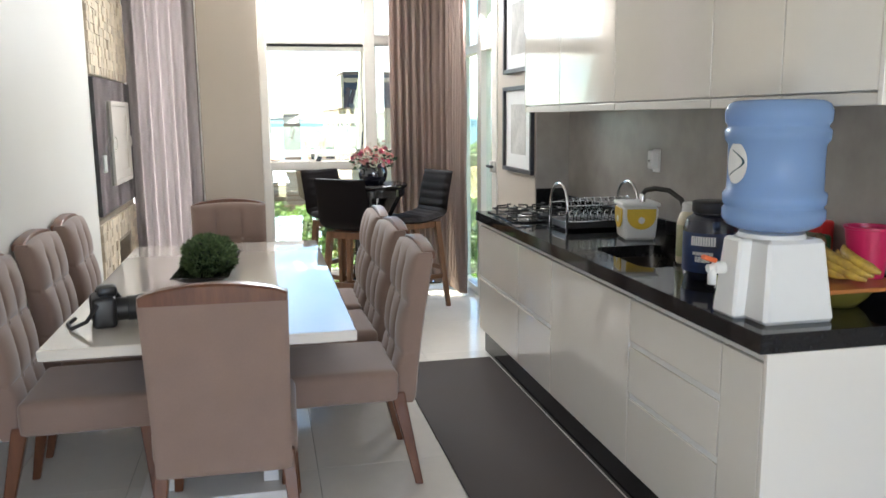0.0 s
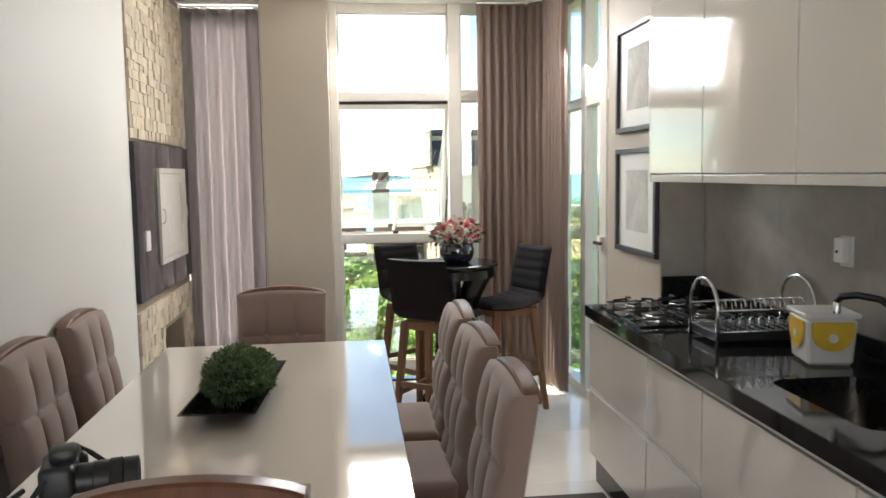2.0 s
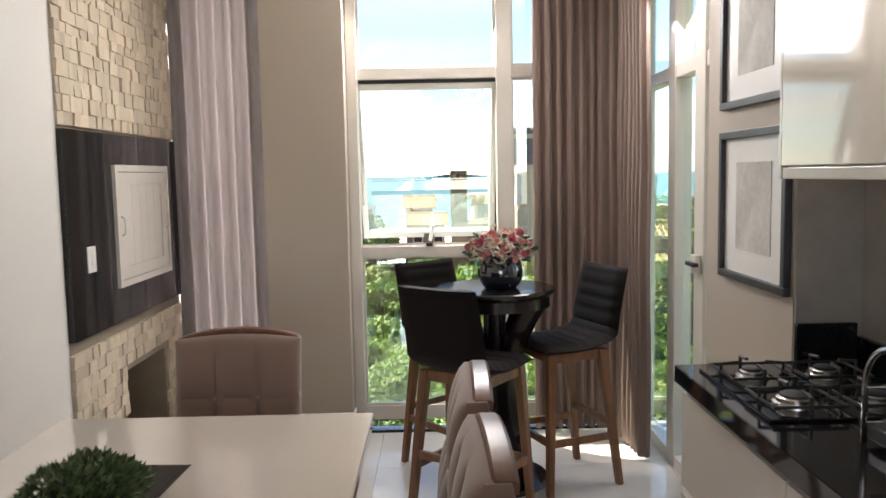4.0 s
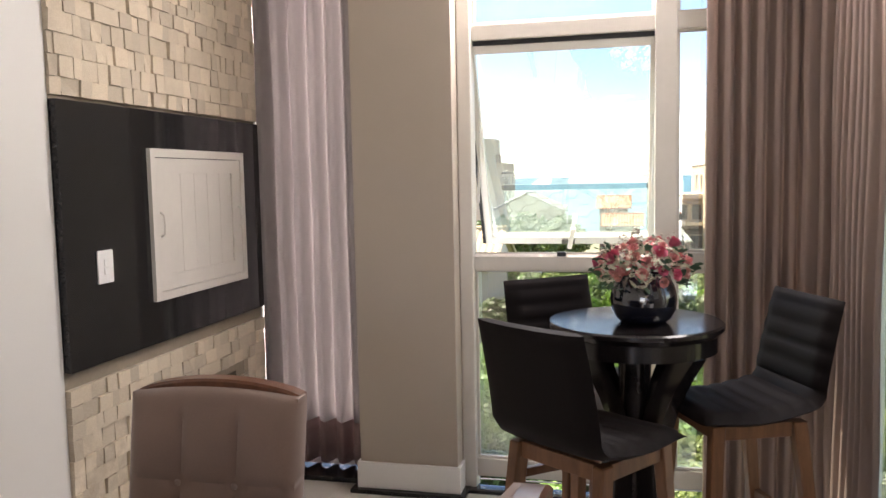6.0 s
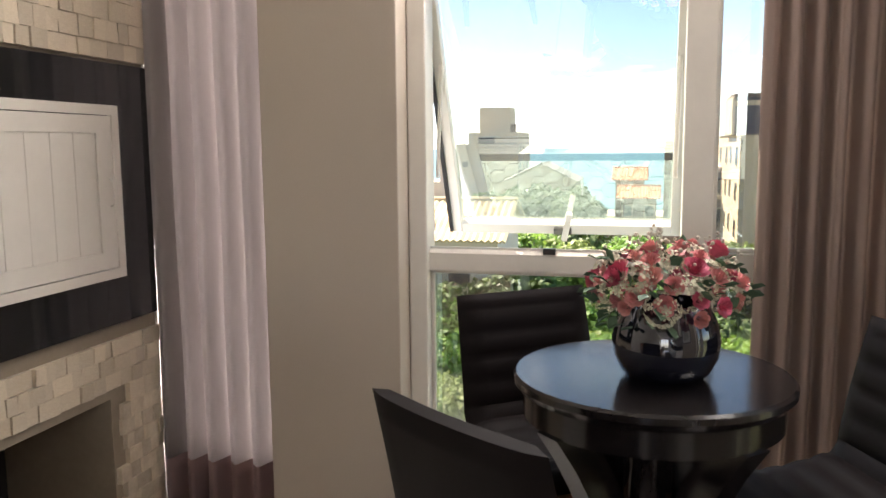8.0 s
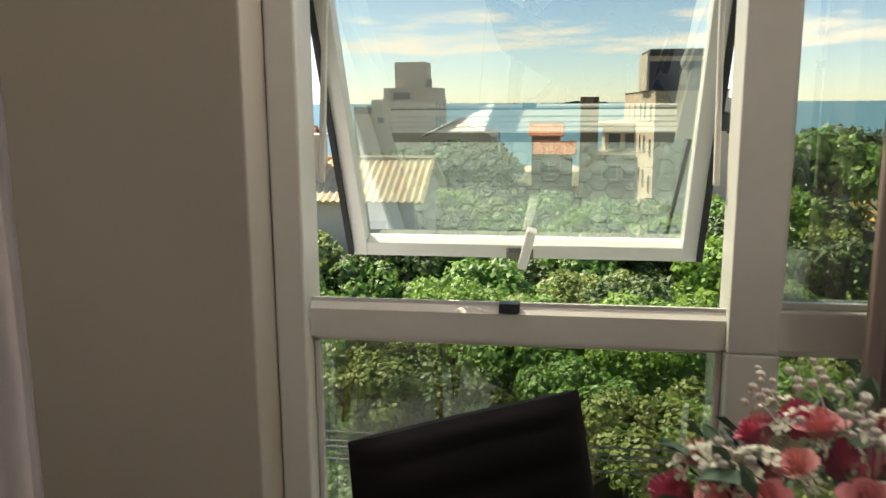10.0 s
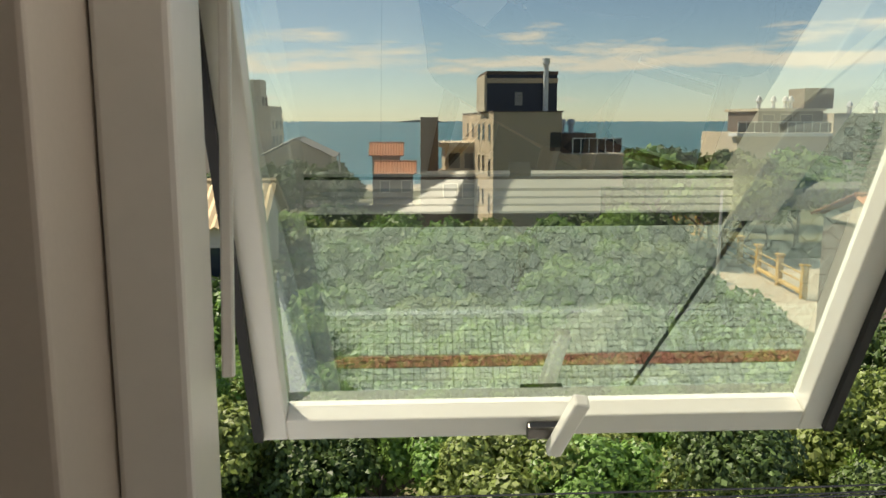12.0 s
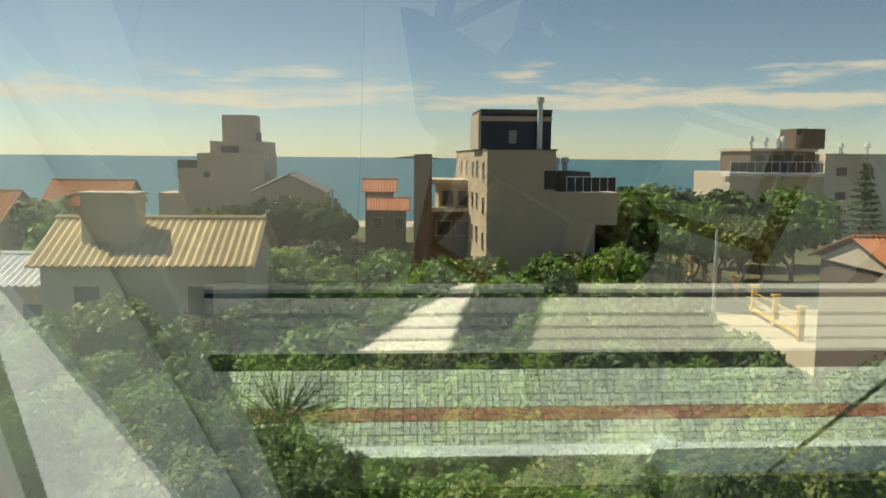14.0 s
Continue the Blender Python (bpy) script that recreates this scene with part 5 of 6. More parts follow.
# ---- curtains ----
def curtain(name, path, z0, z1, waves, amp, material, label, hem=None, seed=0, per=14):
    """A pleated curtain that hangs along a path of (x, y)."""
    pts = [Vector(p) for p in path]
    seg = [(b - a).length for a, b in zip(pts, pts[1:])]
    total = sum(seg)
    rnd = random.Random(seed)
    ph = [rnd.uniform(-0.5, 0.5) for _ in range(waves + 2)]
    sz = [rnd.uniform(0.6, 1.25) for _ in range(waves + 2)]

    def at(u):
        d = u * total
        for (a, b), s in zip(zip(pts, pts[1:]), seg):
            if d <= s or b is pts[-1]:
                dr = (b - a).normalized()
                return a + dr * d, Vector((dr.y, -dr.x))
            d -= s

    def grid(za, zb, nz, grow):
        bm = bmesh.new()
        n = waves * per
        rows = []
        for k in range(nz + 1):
            z = za + (zb - za) * k / nz
            row = []
            for i in range(n + 1):
                u = i / n
                p, nn = at(u)
                w = u * waves
                j = int(min(w, waves - 1e-6))
                f = w - j
                drop = 1 - (z - z0) / (z1 - z0)
                a = amp * (sz[j] * (1 - f) + sz[j + 1] * f) * (0.75 + 0.35 * drop)
                off = a * math.sin(2 * math.pi * (w + 0.13 * (ph[j] * (1 - f) + ph[j + 1] * f) * (1 + 0.5 * drop)))
                off += 0.3 * a * math.sin(4 * math.pi * w + 1.3 + 0.7 * drop + ph[j])
                off += 0.004 * math.sin(5 * z + 9 * u)
                q = p + nn * (off + grow)
                row.append(bm.verts.new((q.x, q.y, z)))
            rows.append(row)
        for a, b in zip(rows, rows[1:]):
            for i in range(n):
                bm.faces.new((a[i], a[i + 1], b[i + 1], b[i]))
        return bm

    c = thing(name, pose(0, 0, 0), label, "curtain")
    cloth = part("cloth", grid(z0 + 0.215 if hem else z0, z1, 22, 0.0), material, c, smooth=True)
    sol = cloth.modifiers.new("thickness", "SOLIDIFY")
    sol.thickness = 0.0015
    if hem:
        h = part("hem", grid(z0, z0 + 0.225, 4, 0.001), hem, c, "darker double hem", smooth=True)
        sol = h.modifiers.new("thickness", "SOLIDIFY")
        sol.thickness = 0.003
    bm = bmesh.new()
    for a, b in zip(pts, pts[1:]):
        tube([(a.x, a.y, z1 + 0.012), (b.x, b.y, z1 + 0.012)], 0.011, 8, bm)
    part("rail", bm, M_steel, c, "ceiling curtain rail")
    return c


curtain("curtain", [(-0.337, 6.80), (0.262, 6.79)], 0.045, 2.90, 6, 0.046, M_curtain, "mauve linen curtain drawn over the window by the barbecue", hem=M_hem, seed=4)
curtain("curtain", [(1.90, 6.56), (2.30, 6.55), (2.40, 6.44), (2.43, 5.98)], 0.03, 2.90, 15, 0.036, M_curtain2, "taupe curtain gathered in the glazed corner", seed=9)


# ---- outside: ground, sea, street ----
M_ground = mat("grassy_sand", (0.06, 0.08, 0.025), 0.95, second=(0.17, 0.15, 0.075), scale=0.12, fine=3, bump=0.3)
M_lawn = mat("mown_lawn", (0.07, 0.10, 0.02), 0.95, second=(0.12, 0.15, 0.035), scale=0.3, fine=6, bump=0.2)
M_sea = mat("sea_water", (0.008, 0.085, 0.085), 0.3, second=(0.015, 0.13, 0.12), scale=0.015, fine=0.5, stretch=(1, 4, 1), bump=0.3, dist=0.4)
M_sand = mat("beach_sand", (0.50, 0.42, 0.30), 0.95, scale=0.2)
# blue-grey, with the haze of distance put into the hill's colour
M_hill = mat("hazed_far_hill", (0.06, 0.10, 0.12), 1.0)
M_bldg = mat("tan_render", (0.58, 0.45, 0.31), 0.85, var=0.06, scale=0.4, fine=6, bump=0.05)
M_bldg_dark = mat("brown_render", (0.15, 0.11, 0.085), 0.85)
M_navy = mat("navy_tiles", (0.02, 0.025, 0.05), 0.4)
M_cream = mat("cream_render", (0.58, 0.49, 0.37), 0.85, var=0.08, scale=0.3, fine=5)
M_roof_y = mat("straw_roof_tiles", (0.52, 0.40, 0.22), 0.85, var=0.2, scale=1.5, fine=12, island=0.12)
M_roof_o = mat("orange_roof_tiles", (0.44, 0.17, 0.075), 0.85, var=0.2, scale=1.5, fine=12, island=0.12)
M_roof_w = mat("white_metal_roof", (0.7, 0.7, 0.7), 0.5, island=0.05)
M_roof_g = mat("grey_roof", (0.34, 0.32, 0.29), 0.8)
M_pane_dark = mat("dark_window_pane", (0.03, 0.035, 0.045), 0.1, bump=0)
M_concrete = mat("light_concrete", (0.55, 0.53, 0.48), 0.9, scale=0.8)
M_hex = mat("hexagonal_concrete_block", (0.36, 0.38, 0.34), 0.9, var=0.12, scale=3, fine=40, bump=0.3, island=0.14)
M_paver = mat("grey_green_paver", (0.55, 0.58, 0.50), 0.9, var=0.12, scale=4, fine=50, bump=0.2, island=0.18)
M_paver_red = mat("red_tactile_paver", (0.42, 0.15, 0.11), 0.9, var=0.12, scale=4, fine=50, bump=0.2, island=0.12)
M_joint = mat("dark_joint_sand", (0.11, 0.11, 0.09), 0.95, scale=1.2)
M_road_joint = mat("grey_joint_sand", (0.33, 0.345, 0.305), 0.95, scale=1.2)
M_yellow = mat("ochre_fence_paint", (0.55, 0.34, 0.08), 0.8)
M_white_out = mat("white_exterior_paint", (0.75, 0.75, 0.73), 0.7)


def out(name, bm, material, label, category):
    return tagged(single(name, bm, material, label, category), kind="structure")


out("ground", box(-4800, 4800, -4800, 4800, GROUND - 1, GROUND - 0.06), M_ground, "grassy sandy ground", "ground")
out("lawn", box(-2, 9, 57, 82, GROUND - 0.059, GROUND + 0.02), M_lawn, "mown green lawn", "lawn")
out("beach", box(-900, 900, 128, 150, GROUND - 0.059, GROUND - 0.01), M_sand, "pale beach sand", "beach")
out("water", box(-4800, 4800, 140, 4790, GROUND - 0.9, GROUND + 0.01), M_sea, "calm teal sea under the horizon", "sea")
out("sandy_road", box(22, 40, 44, 66, GROUND - 0.0585, GROUND - 0.02), M_sand, "unpaved sandy road", "road")
pts = [(u, 0.5 + 0.5 * math.sin(u * 3.1) * math.sin(u * 7.3 + 1)) for u in [k / 40 for k in range(41)]]
out("far_island", prism([(-260, -8)] + [(-260 + 520 * u, 24 * h * math.sin(math.pi * u)) for u, h in pts] + [(260, -8)], 0, 60), M_hill, "low hazy island on the horizon", "island").matrix_world = pose(220, 3300, GROUND, 90, 0, 0)
out("pavement_bed", box(-14, 22, 9.76, 11.25, GROUND - 0.059, GROUND + 0.10), M_joint, "bed of the paved sidewalk", "pavement")
out("road_bed", box(-40, 40, 11.35, 18.0, GROUND - 0.059, GROUND - 0.012), M_road_joint, "bed of the hexagon-paved street", "road")
out("kerb", box(-2.2, 4.2, 11.255, 11.325, GROUND - 0.05, GROUND + 0.135, 0.01), M_white_out, "white-painted kerb", "kerb")
out("kerb", box(4.2, 22, 11.255, 11.34, GROUND - 0.05, GROUND + 0.03, 0.01), M_concrete, "lowered concrete kerb", "kerb")
fw = thing("front_wall", pose(0, 0, 0), "low front wall with a pale coping and a white barred gate", "wall", kind="structure")
part("masonry", box(-8, 4.4, 9.63, 9.74, GROUND - 0.05, GROUND + 0.9), M_cream, fw)
part("coping", box(-0.5, 4.4, 9.60, 9.75, GROUND + 0.902, GROUND + 0.95, 0.006), M_white_out, fw)
part("gate_post", box(4.4, 4.65, 9.56, 9.755, GROUND - 0.05, GROUND + 1.25, 0.01), M_white_out, fw)
part("gate_top", box(4.66, 12, 9.58, 9.66, GROUND + 1.16, GROUND + 1.21, 0.004), M_white_out, fw)
for k in range(11):
    part("gate_slat", moved(box(0, 7.34, -0.035, 0.035, -0.006, 0.006), pose(4.66, 9.62, GROUND + 0.12 + 0.095 * k, 28, 0, 0)), M_white_out, fw)
for k in range(8):
    part("gate_bar", box(4.68 + 0.98 * k, 4.73 + 0.98 * k, 9.585, 9.655, GROUND + 0.02, GROUND + 1.16), M_white_out, fw)


# ---- trees ----
M_leaf = [mat("tree_leaf_green", (0.11, 0.22, 0.035), 0.5, second=(0.21, 0.34, 0.07), scale=0.5, fine=4, bump=0, island=0.35, trans=0.38), mat("tree_leaf_olive", (0.15, 0.205, 0.04), 0.5, second=(0.25, 0.30, 0.075), scale=0.5, fine=4, bump=0, island=0.35, trans=0.38), mat("tree_leaf_bright", (0.16, 0.28, 0.035), 0.5, second=(0.27, 0.40, 0.08), scale=0.5, fine=4, bump=0, island=0.3, trans=0.42), mat("tree_leaf_dark", (0.05, 0.095, 0.017), 0.55, second=(0.10, 0.145, 0.031), scale=0.5, fine=4, bump=0, island=0.35, trans=0.25)]
M_bark = mat("grey_brown_bark", (0.12, 0.09, 0.065), 0.9, scale=6, bump=0.4)


def crown_mesh(name, r, h, leaves, size, seed, material, clumps=16):
    """A loose crown of leaf sprays round many clump centres."""
    rnd = random.Random(seed)
    cl = []
    for k in range(clumps):
        a, e = rnd.uniform(0, 2 * math.pi), rnd.uniform(-0.35, 1.0)
        d = Vector((math.cos(a) * math.sqrt(max(0, 1 - e * e)), math.sin(a) * math.sqrt(max(0, 1 - e * e)), e))
        q = rnd.uniform(0.45, 0.8)
        cl.append((Vector((d.x * r * q, d.y * r * q, h * (0.5 + 0.42 * d.z * q))), rnd.uniform(0.24, 0.4) * r))
    verts, faces = [], []
    for k in range(leaves):
        c, cr = cl[k % clumps]
        d = Vector((rnd.gauss(0, 1), rnd.gauss(0, 1), rnd.gauss(0.35, 0.9))).normalized()
        p = c + d * cr * (rnd.uniform(0.8, 1.08) if k % 5 else rnd.uniform(0.3, 0.8))
        n = (d + Vector((rnd.gauss(0, 0.38), rnd.gauss(0, 0.38), rnd.gauss(0.1, 0.38)))).normalized()
        a = n.cross(Vector((rnd.gauss(0, 1), rnd.gauss(0, 1), rnd.gauss(0, 1)))).normalized()
        s = a.cross(n)
        ln = size * rnd.uniform(0.7, 1.4)
        w = ln * 0.42
        i = len(verts)
        verts += [p, p + a * ln * 0.5 + s * w - n * w * 0.3, p + a * ln, p + a * ln * 0.5 - s * w - n * w * 0.3]
        faces += [(i, i + 1, i + 2), (i, i + 2, i + 3)]
    me = bpy.data.meshes.new(name)
    me.from_pydata([tuple(v) for v in verts], [], faces)
    me.materials.append(material)
    return me


def trunk_mesh(h, r, seed):
    rnd = random.Random(seed)
    bm = bmesh.new()
    top = h * 0.62
    pts = [(0, 0, -0.1)] + [(rnd.gauss(0, 0.05) * k, rnd.gauss(0, 0.05) * k, top * k / 4) for k in range(1, 5)]
    rad = 0.035 * h
    tube(pts, [rad, rad * 0.85, rad * 0.7, rad * 0.55, rad * 0.4], 6, bm)
    for k in range(5):
        a = 2 * math.pi * k / 5 + rnd.uniform(-0.4, 0.4)
        z = top * rnd.uniform(0.45, 0.9)
        tube([(0, 0, z), (math.cos(a) * r * 0.35, math.sin(a) * r * 0.35, z + h * 0.13), (math.cos(a) * r * 0.7, math.sin(a) * r * 0.7, z + h * 0.2)], [rad * 0.5, rad * 0.3, rad * 0.12], 5, bm)
    return mesh_of(bm, "trunk", M_bark)


NEAR = [(crown_mesh("crown", 1.0, 1.6, 6500, 0.085, 20 + k, M_leaf[k % 4], 20 + 2 * k), trunk_mesh(1.0, 0.9, k)) for k in range(6)]
FAR = [(crown_mesh("crown", 1.0, 1.6, 2600, 0.14, 50 + k, M_leaf[k % 4], 18), trunk_mesh(1.0, 0.9, k + 30)) for k in range(5)]
LABELS = ("leafy green tree with a rounded uneven crown", "olive-green bushy tree with dense foliage", "bright green leafy tree in the sun", "dark green tree with dense shaded foliage")


def tree(x, y, r, h, lib, k, spin, low=0.0, group="trees before the building"):
    me, tr = lib[k % len(lib)]
    t = thing("tree", Matrix.Translation((x, y, GROUND + low)) @ Matrix.Rotation(spin, 4, "Z"), LABELS[k % len(lib) % 4], "tree", group)
    c = new("crown", me)
    c.parent = t
    c.matrix_basis = Matrix.Translation((0, 0, max(0.05, h - 1.55 * r))) @ Matrix.Diagonal((r, r, r, 1))
    b = new("trunk", tr)
    b.parent = t
    b.matrix_basis = Matrix.Diagonal((r, r, h, 1))


def plant_wood():
    rnd = random.Random(8)
    y, row = 19.2, 0
    while y < 57:
        step = 1.95 + (y - 19) * 0.035
        half = 8 + (y - 6) * 0.62
        x = -half + rnd.uniform(0, 1)
        while x < half + 1:
            px, py = x + rnd.uniform(-0.5, 0.5), y + rnd.uniform(-0.5, 0.5)
            x += step * rnd.uniform(0.85, 1.2)
            if -13.5 < px < -2.8 and 33.5 < py < 46:
                continue
            if px > 16.5 and py > 34:
                continue
            if py > 54 and px > 3:
                continue
            tall = 5.0 if py < 30 else 4.4
            h = tall * rnd.uniform(0.62, 1.22) - (0.5 if py < 23 else 0)
            if py > 23 and 0.36 < (px - 1.06) / (py - 6.3) < 0.62:
                h = min(h, 2.9)  # scrub beside the sandy road
            r = rnd.uniform(1.25, 1.75) * (1 + (py - 19) * 0.012)
            near = py < 30
            tree(px, py, r, h, NEAR if near else FAR, rnd.randrange(30), rnd.uniform(0, 6.28))
        y += step * 0.9
        row += 1


plant_wood()
# taller trees among the houses
for x, y, r, h, k in ((22.5, 72, 4.4, 8.8, 3), (29.5, 74, 4.4, 8.4, 3), (34.5, 72, 4.0, 8.0, 0), (-9.5, 80, 3.4, 7.2, 3), (-4.8, 78, 2.8, 6.4, 3), (-13.5, 76, 3.4, 6.6, 3), (-3.4, 57, 2.8, 5.6, 3), (-7.0, 53, 2.8, 5.6, 3), (0.4, 60, 2.4, 4.8, 3), (20.5, 66, 4.2, 8.2, 0), (25.0, 69, 3.6, 7.0, 2), (27.5, 66, 3.0, 6.2, 1), (17.0, 70, 2.6, 5.5, 3), (31, 70, 3.5, 6.6, 3), (36, 74, 3.6, 7.4, 3), (-13, 88, 3.2, 5.6, 3), (-10, 90, 3.0, 5.2, 3), (-6.2, 88, 2.4, 6.6, 3), (-16, 84, 3.2, 5.5, 1), (-4.5, 42, 1.7, 6.0, 3), (-12.6, 32.6, 1.8, 5.7, 3), (-10.4, 32.9, 1.9, 5.4, 0), (-8.2, 32.7, 1.8, 5.9, 1), (-6.3, 33.1, 1.8, 5.5, 3), (-3.6, 34.6, 1.7, 5.8, 3), (-3.2, 37.4, 1.7, 5.4, 0), (-3.2, 52, 2.4, 4.8, 1), (0.5, 55, 2.6, 4.8, 0), (13.2, 58.5, 2.4, 4.6, 3), (15.6, 57.5, 2.4, 4.9, 0), (18.4, 59, 2.5, 4.6, 3), (-20, 60, 3.0, 6.5, 0), (-24, 52, 3.0, 6.0, 1), (-17, 48, 2.2, 5.2, 2), (22, 95, 4, 7, 3), (27, 100, 4, 7.5, 3), (16.6, 98, 3.5, 6.5, 3), (34, 84, 4, 7.2, 0), (-30, 78, 3.5, 6.5, 1), (-33, 95, 4, 6.5, 0), (41, 84, 4, 6.8, 1)):
    tree(x, y, r, h, FAR, k, x * 1.7, group="trees among the houses")
# clipped shrubs along the front wall below
rnd = random.Random(21)
for k in range(14):
    tree(0.85 + 0.27 * k + rnd.uniform(-0.06, 0.06), 9.28 + rnd.uniform(-0.07, 0.07), rnd.uniform(0.24, 0.34), rnd.uniform(0.62, 0.95), NEAR, 3 if k % 3 else 0, k * 1.3, group="shrubs along the front wall")
for k, (x, y, r, h) in enumerate(((-1.5, 9.1, 0.8, 2.6), (-0.55, 9.2, 0.7, 2.2), (0.15, 9.25, 0.55, 1.6), (0.6, 9.3, 0.42, 1.15))):
    tree(x, y, r, h, NEAR, 3, 2.1 * k, group="shrubs along the front wall")


def spiky(x, y, n, ln, label, category, stem=0.0, width=0.03, seed=1):
    rnd = random.Random(seed)
    t = thing("palm" if stem else "spiky_plant", pose(x, y, GROUND), label, category)
    for k in range(n):
        a, e = 2.39996 * k, rnd.uniform(0.15, 1.35) if not stem else rnd.uniform(-0.1, 0.9)
        bm = bmesh.new()
        prev = None
        for i in range(6):
            u = i / 5
            rr = ln * u * math.cos(e)
            z = stem + ln * u * math.sin(e) - (0.45 * ln * u * u if stem else 0.08 * u * u)
            w = width * (1 - u * 0.9) * (0.4 + min(1, u * 4))
            s = Vector((-math.sin(a), math.cos(a), 0)) * w
            p = Vector((math.cos(a) * rr, math.sin(a) * rr, z))
            now = (bm.verts.new(p + s), bm.verts.new(p + Vector((0, 0, 0.012))), bm.verts.new(p - s))
            if prev:
                bm.faces.new((prev[0], prev[1], now[1], now[0]))
                bm.faces.new((prev[1], prev[2], now[2], now[1]))
            prev = now
        part("frond", bm, M_leaf[1] if stem else M_leaf[3], t)
    if stem:
        part("trunk", tube([(0, 0, -0.1), (0.1, 0, stem * 0.5), (0, 0, stem)], [0.22, 0.17, 0.14], 8), M_bark, t)


spiky(-0.5, 10.42, 90, 1.05, "spiky yucca with stiff narrow leaves", "plant", width=0.012)
spiky(-30, 68, 22, 2.4, "tall palm with drooping fronds", "palm", stem=6.2, width=0.28, seed=3)
spiky(-26, 60, 20, 2.0, "small palm with drooping fronds", "palm", stem=5.2, width=0.25, seed=4)


def norfolk_pine(x, y, h):
    t = thing("norfolk_pine", pose(x, y, GROUND), "tall dark conifer with tiered branches", "tree")
    part("trunk", tube([(0, 0, -0.1), (0, 0, h)], [0.22, 0.04], 6), M_bark, t)
    rnd = random.Random(2)
    verts, faces = [], []
    for k in range(17):
        z = h * (0.2 + 0.78 * k / 17)
        ln = 2.3 * (1 - k / 17.5) ** 0.9
        for j in range(7):
            a = 2 * math.pi * j / 7 + k * 0.4
            for q in range(14):
                u = rnd.uniform(0.15, 1)
                p = Vector((math.cos(a) * ln * u, math.sin(a) * ln * u, z + 0.25 * u * ln * 0.4 + rnd.gauss(0, 0.05)))
                s = Vector((rnd.gauss(0, 1), rnd.gauss(0, 1), rnd.gauss(0, 0.3))).normalized() * 0.26
                w = Vector((0, 0, 0.07)) + s.cross(Vector((0, 0, 1))) * 0.25
                i = len(verts)
                verts += [tuple(p - s), tuple(p + w), tuple(p + s), tuple(p - w)]
                faces += [(i, i + 1, i + 2), (i, i + 2, i + 3)]
    me = bpy.data.meshes.new("crown")
    me.from_pydata(verts, [], faces)
    me.materials.append(M_leaf[3])
    new("crown", me).parent = t


norfolk_pine(38.3, 68, 11.0)


# ---- houses ----
def windows(parent, face, at, spots, w, h, frame=0.08, depth=0.10):
    """Windows on a face ('x-' or 'y-' or 'x+') of a building: pane set in a pale frame."""
    for u, z in spots:
        bm = box(-w / 2, w / 2, -0.03, depth, -h / 2, h / 2)
        fr = wall_with_holes("y", -0.05, 0.06, -w / 2 - frame, w / 2 + frame, -h / 2 - frame, h / 2 + frame, [(-w / 2, w / 2, -h / 2, h / 2)])
        m = {"y-": pose(u, at, z), "x-": pose(at, u, z, 0, 0, -90), "x+": pose(at, u, z, 0, 0, 90)}[face]
        win_ob = part("window", moved(fr, m), M_cream, parent)
        part("pane", moved(bm, m), M_pane_dark, win_ob)


def tiled_roof(parent, x0, x1, y0, y1, z0, z1, material, hip=0.0, pitch=0.3, axis="x"):
    """A gabled roof with its ridge along x, laid in courses of tile ribs."""
    bm = bmesh.new()
    ym = (y0 + y1) / 2
    n = max(4, int((x1 - x0) / pitch))
    for side, (ya, yb) in enumerate(((y0, ym), (y1, ym))):
        for i in range(n):
            a, b = x0 + (x1 - x0) * i / n, x0 + (x1 - x0) * (i + 1) / n
            m = (a + b) / 2
            v = [bm.verts.new(p) for p in ((a, ya, z0), (m, ya, z0 + 0.09), (b, ya, z0), (b, yb, z1), (m, yb, z1 + 0.09), (a, yb, z1))]
            bm.faces.new((v[0], v[1], v[4], v[5]))
            bm.faces.new((v[1], v[2], v[3], v[4]))
    r = part("roof", bm, material, parent)
    s = r.modifiers.new("thickness", "SOLIDIFY")
    s.thickness = 0.1
    g = bmesh.new()
    for x in (x0 + 0.25, x1 - 0.45):
        prism([(y0 + 0.3, 0), (y1 - 0.3, 0), (ym, (z1 - z0) * 0.93)], 0, 0.2, bm=g)
        bmesh.ops.transform(g, matrix=pose(x, 0, z0 - 0.02, 90, 0, 90), verts=g.verts[-6:])
    part("gable", g, M_cream, parent)
    part("ridge", tube([(x0, ym, z1 + 0.08), (x1, ym, z1 + 0.08)], 0.11, 6), material, parent)


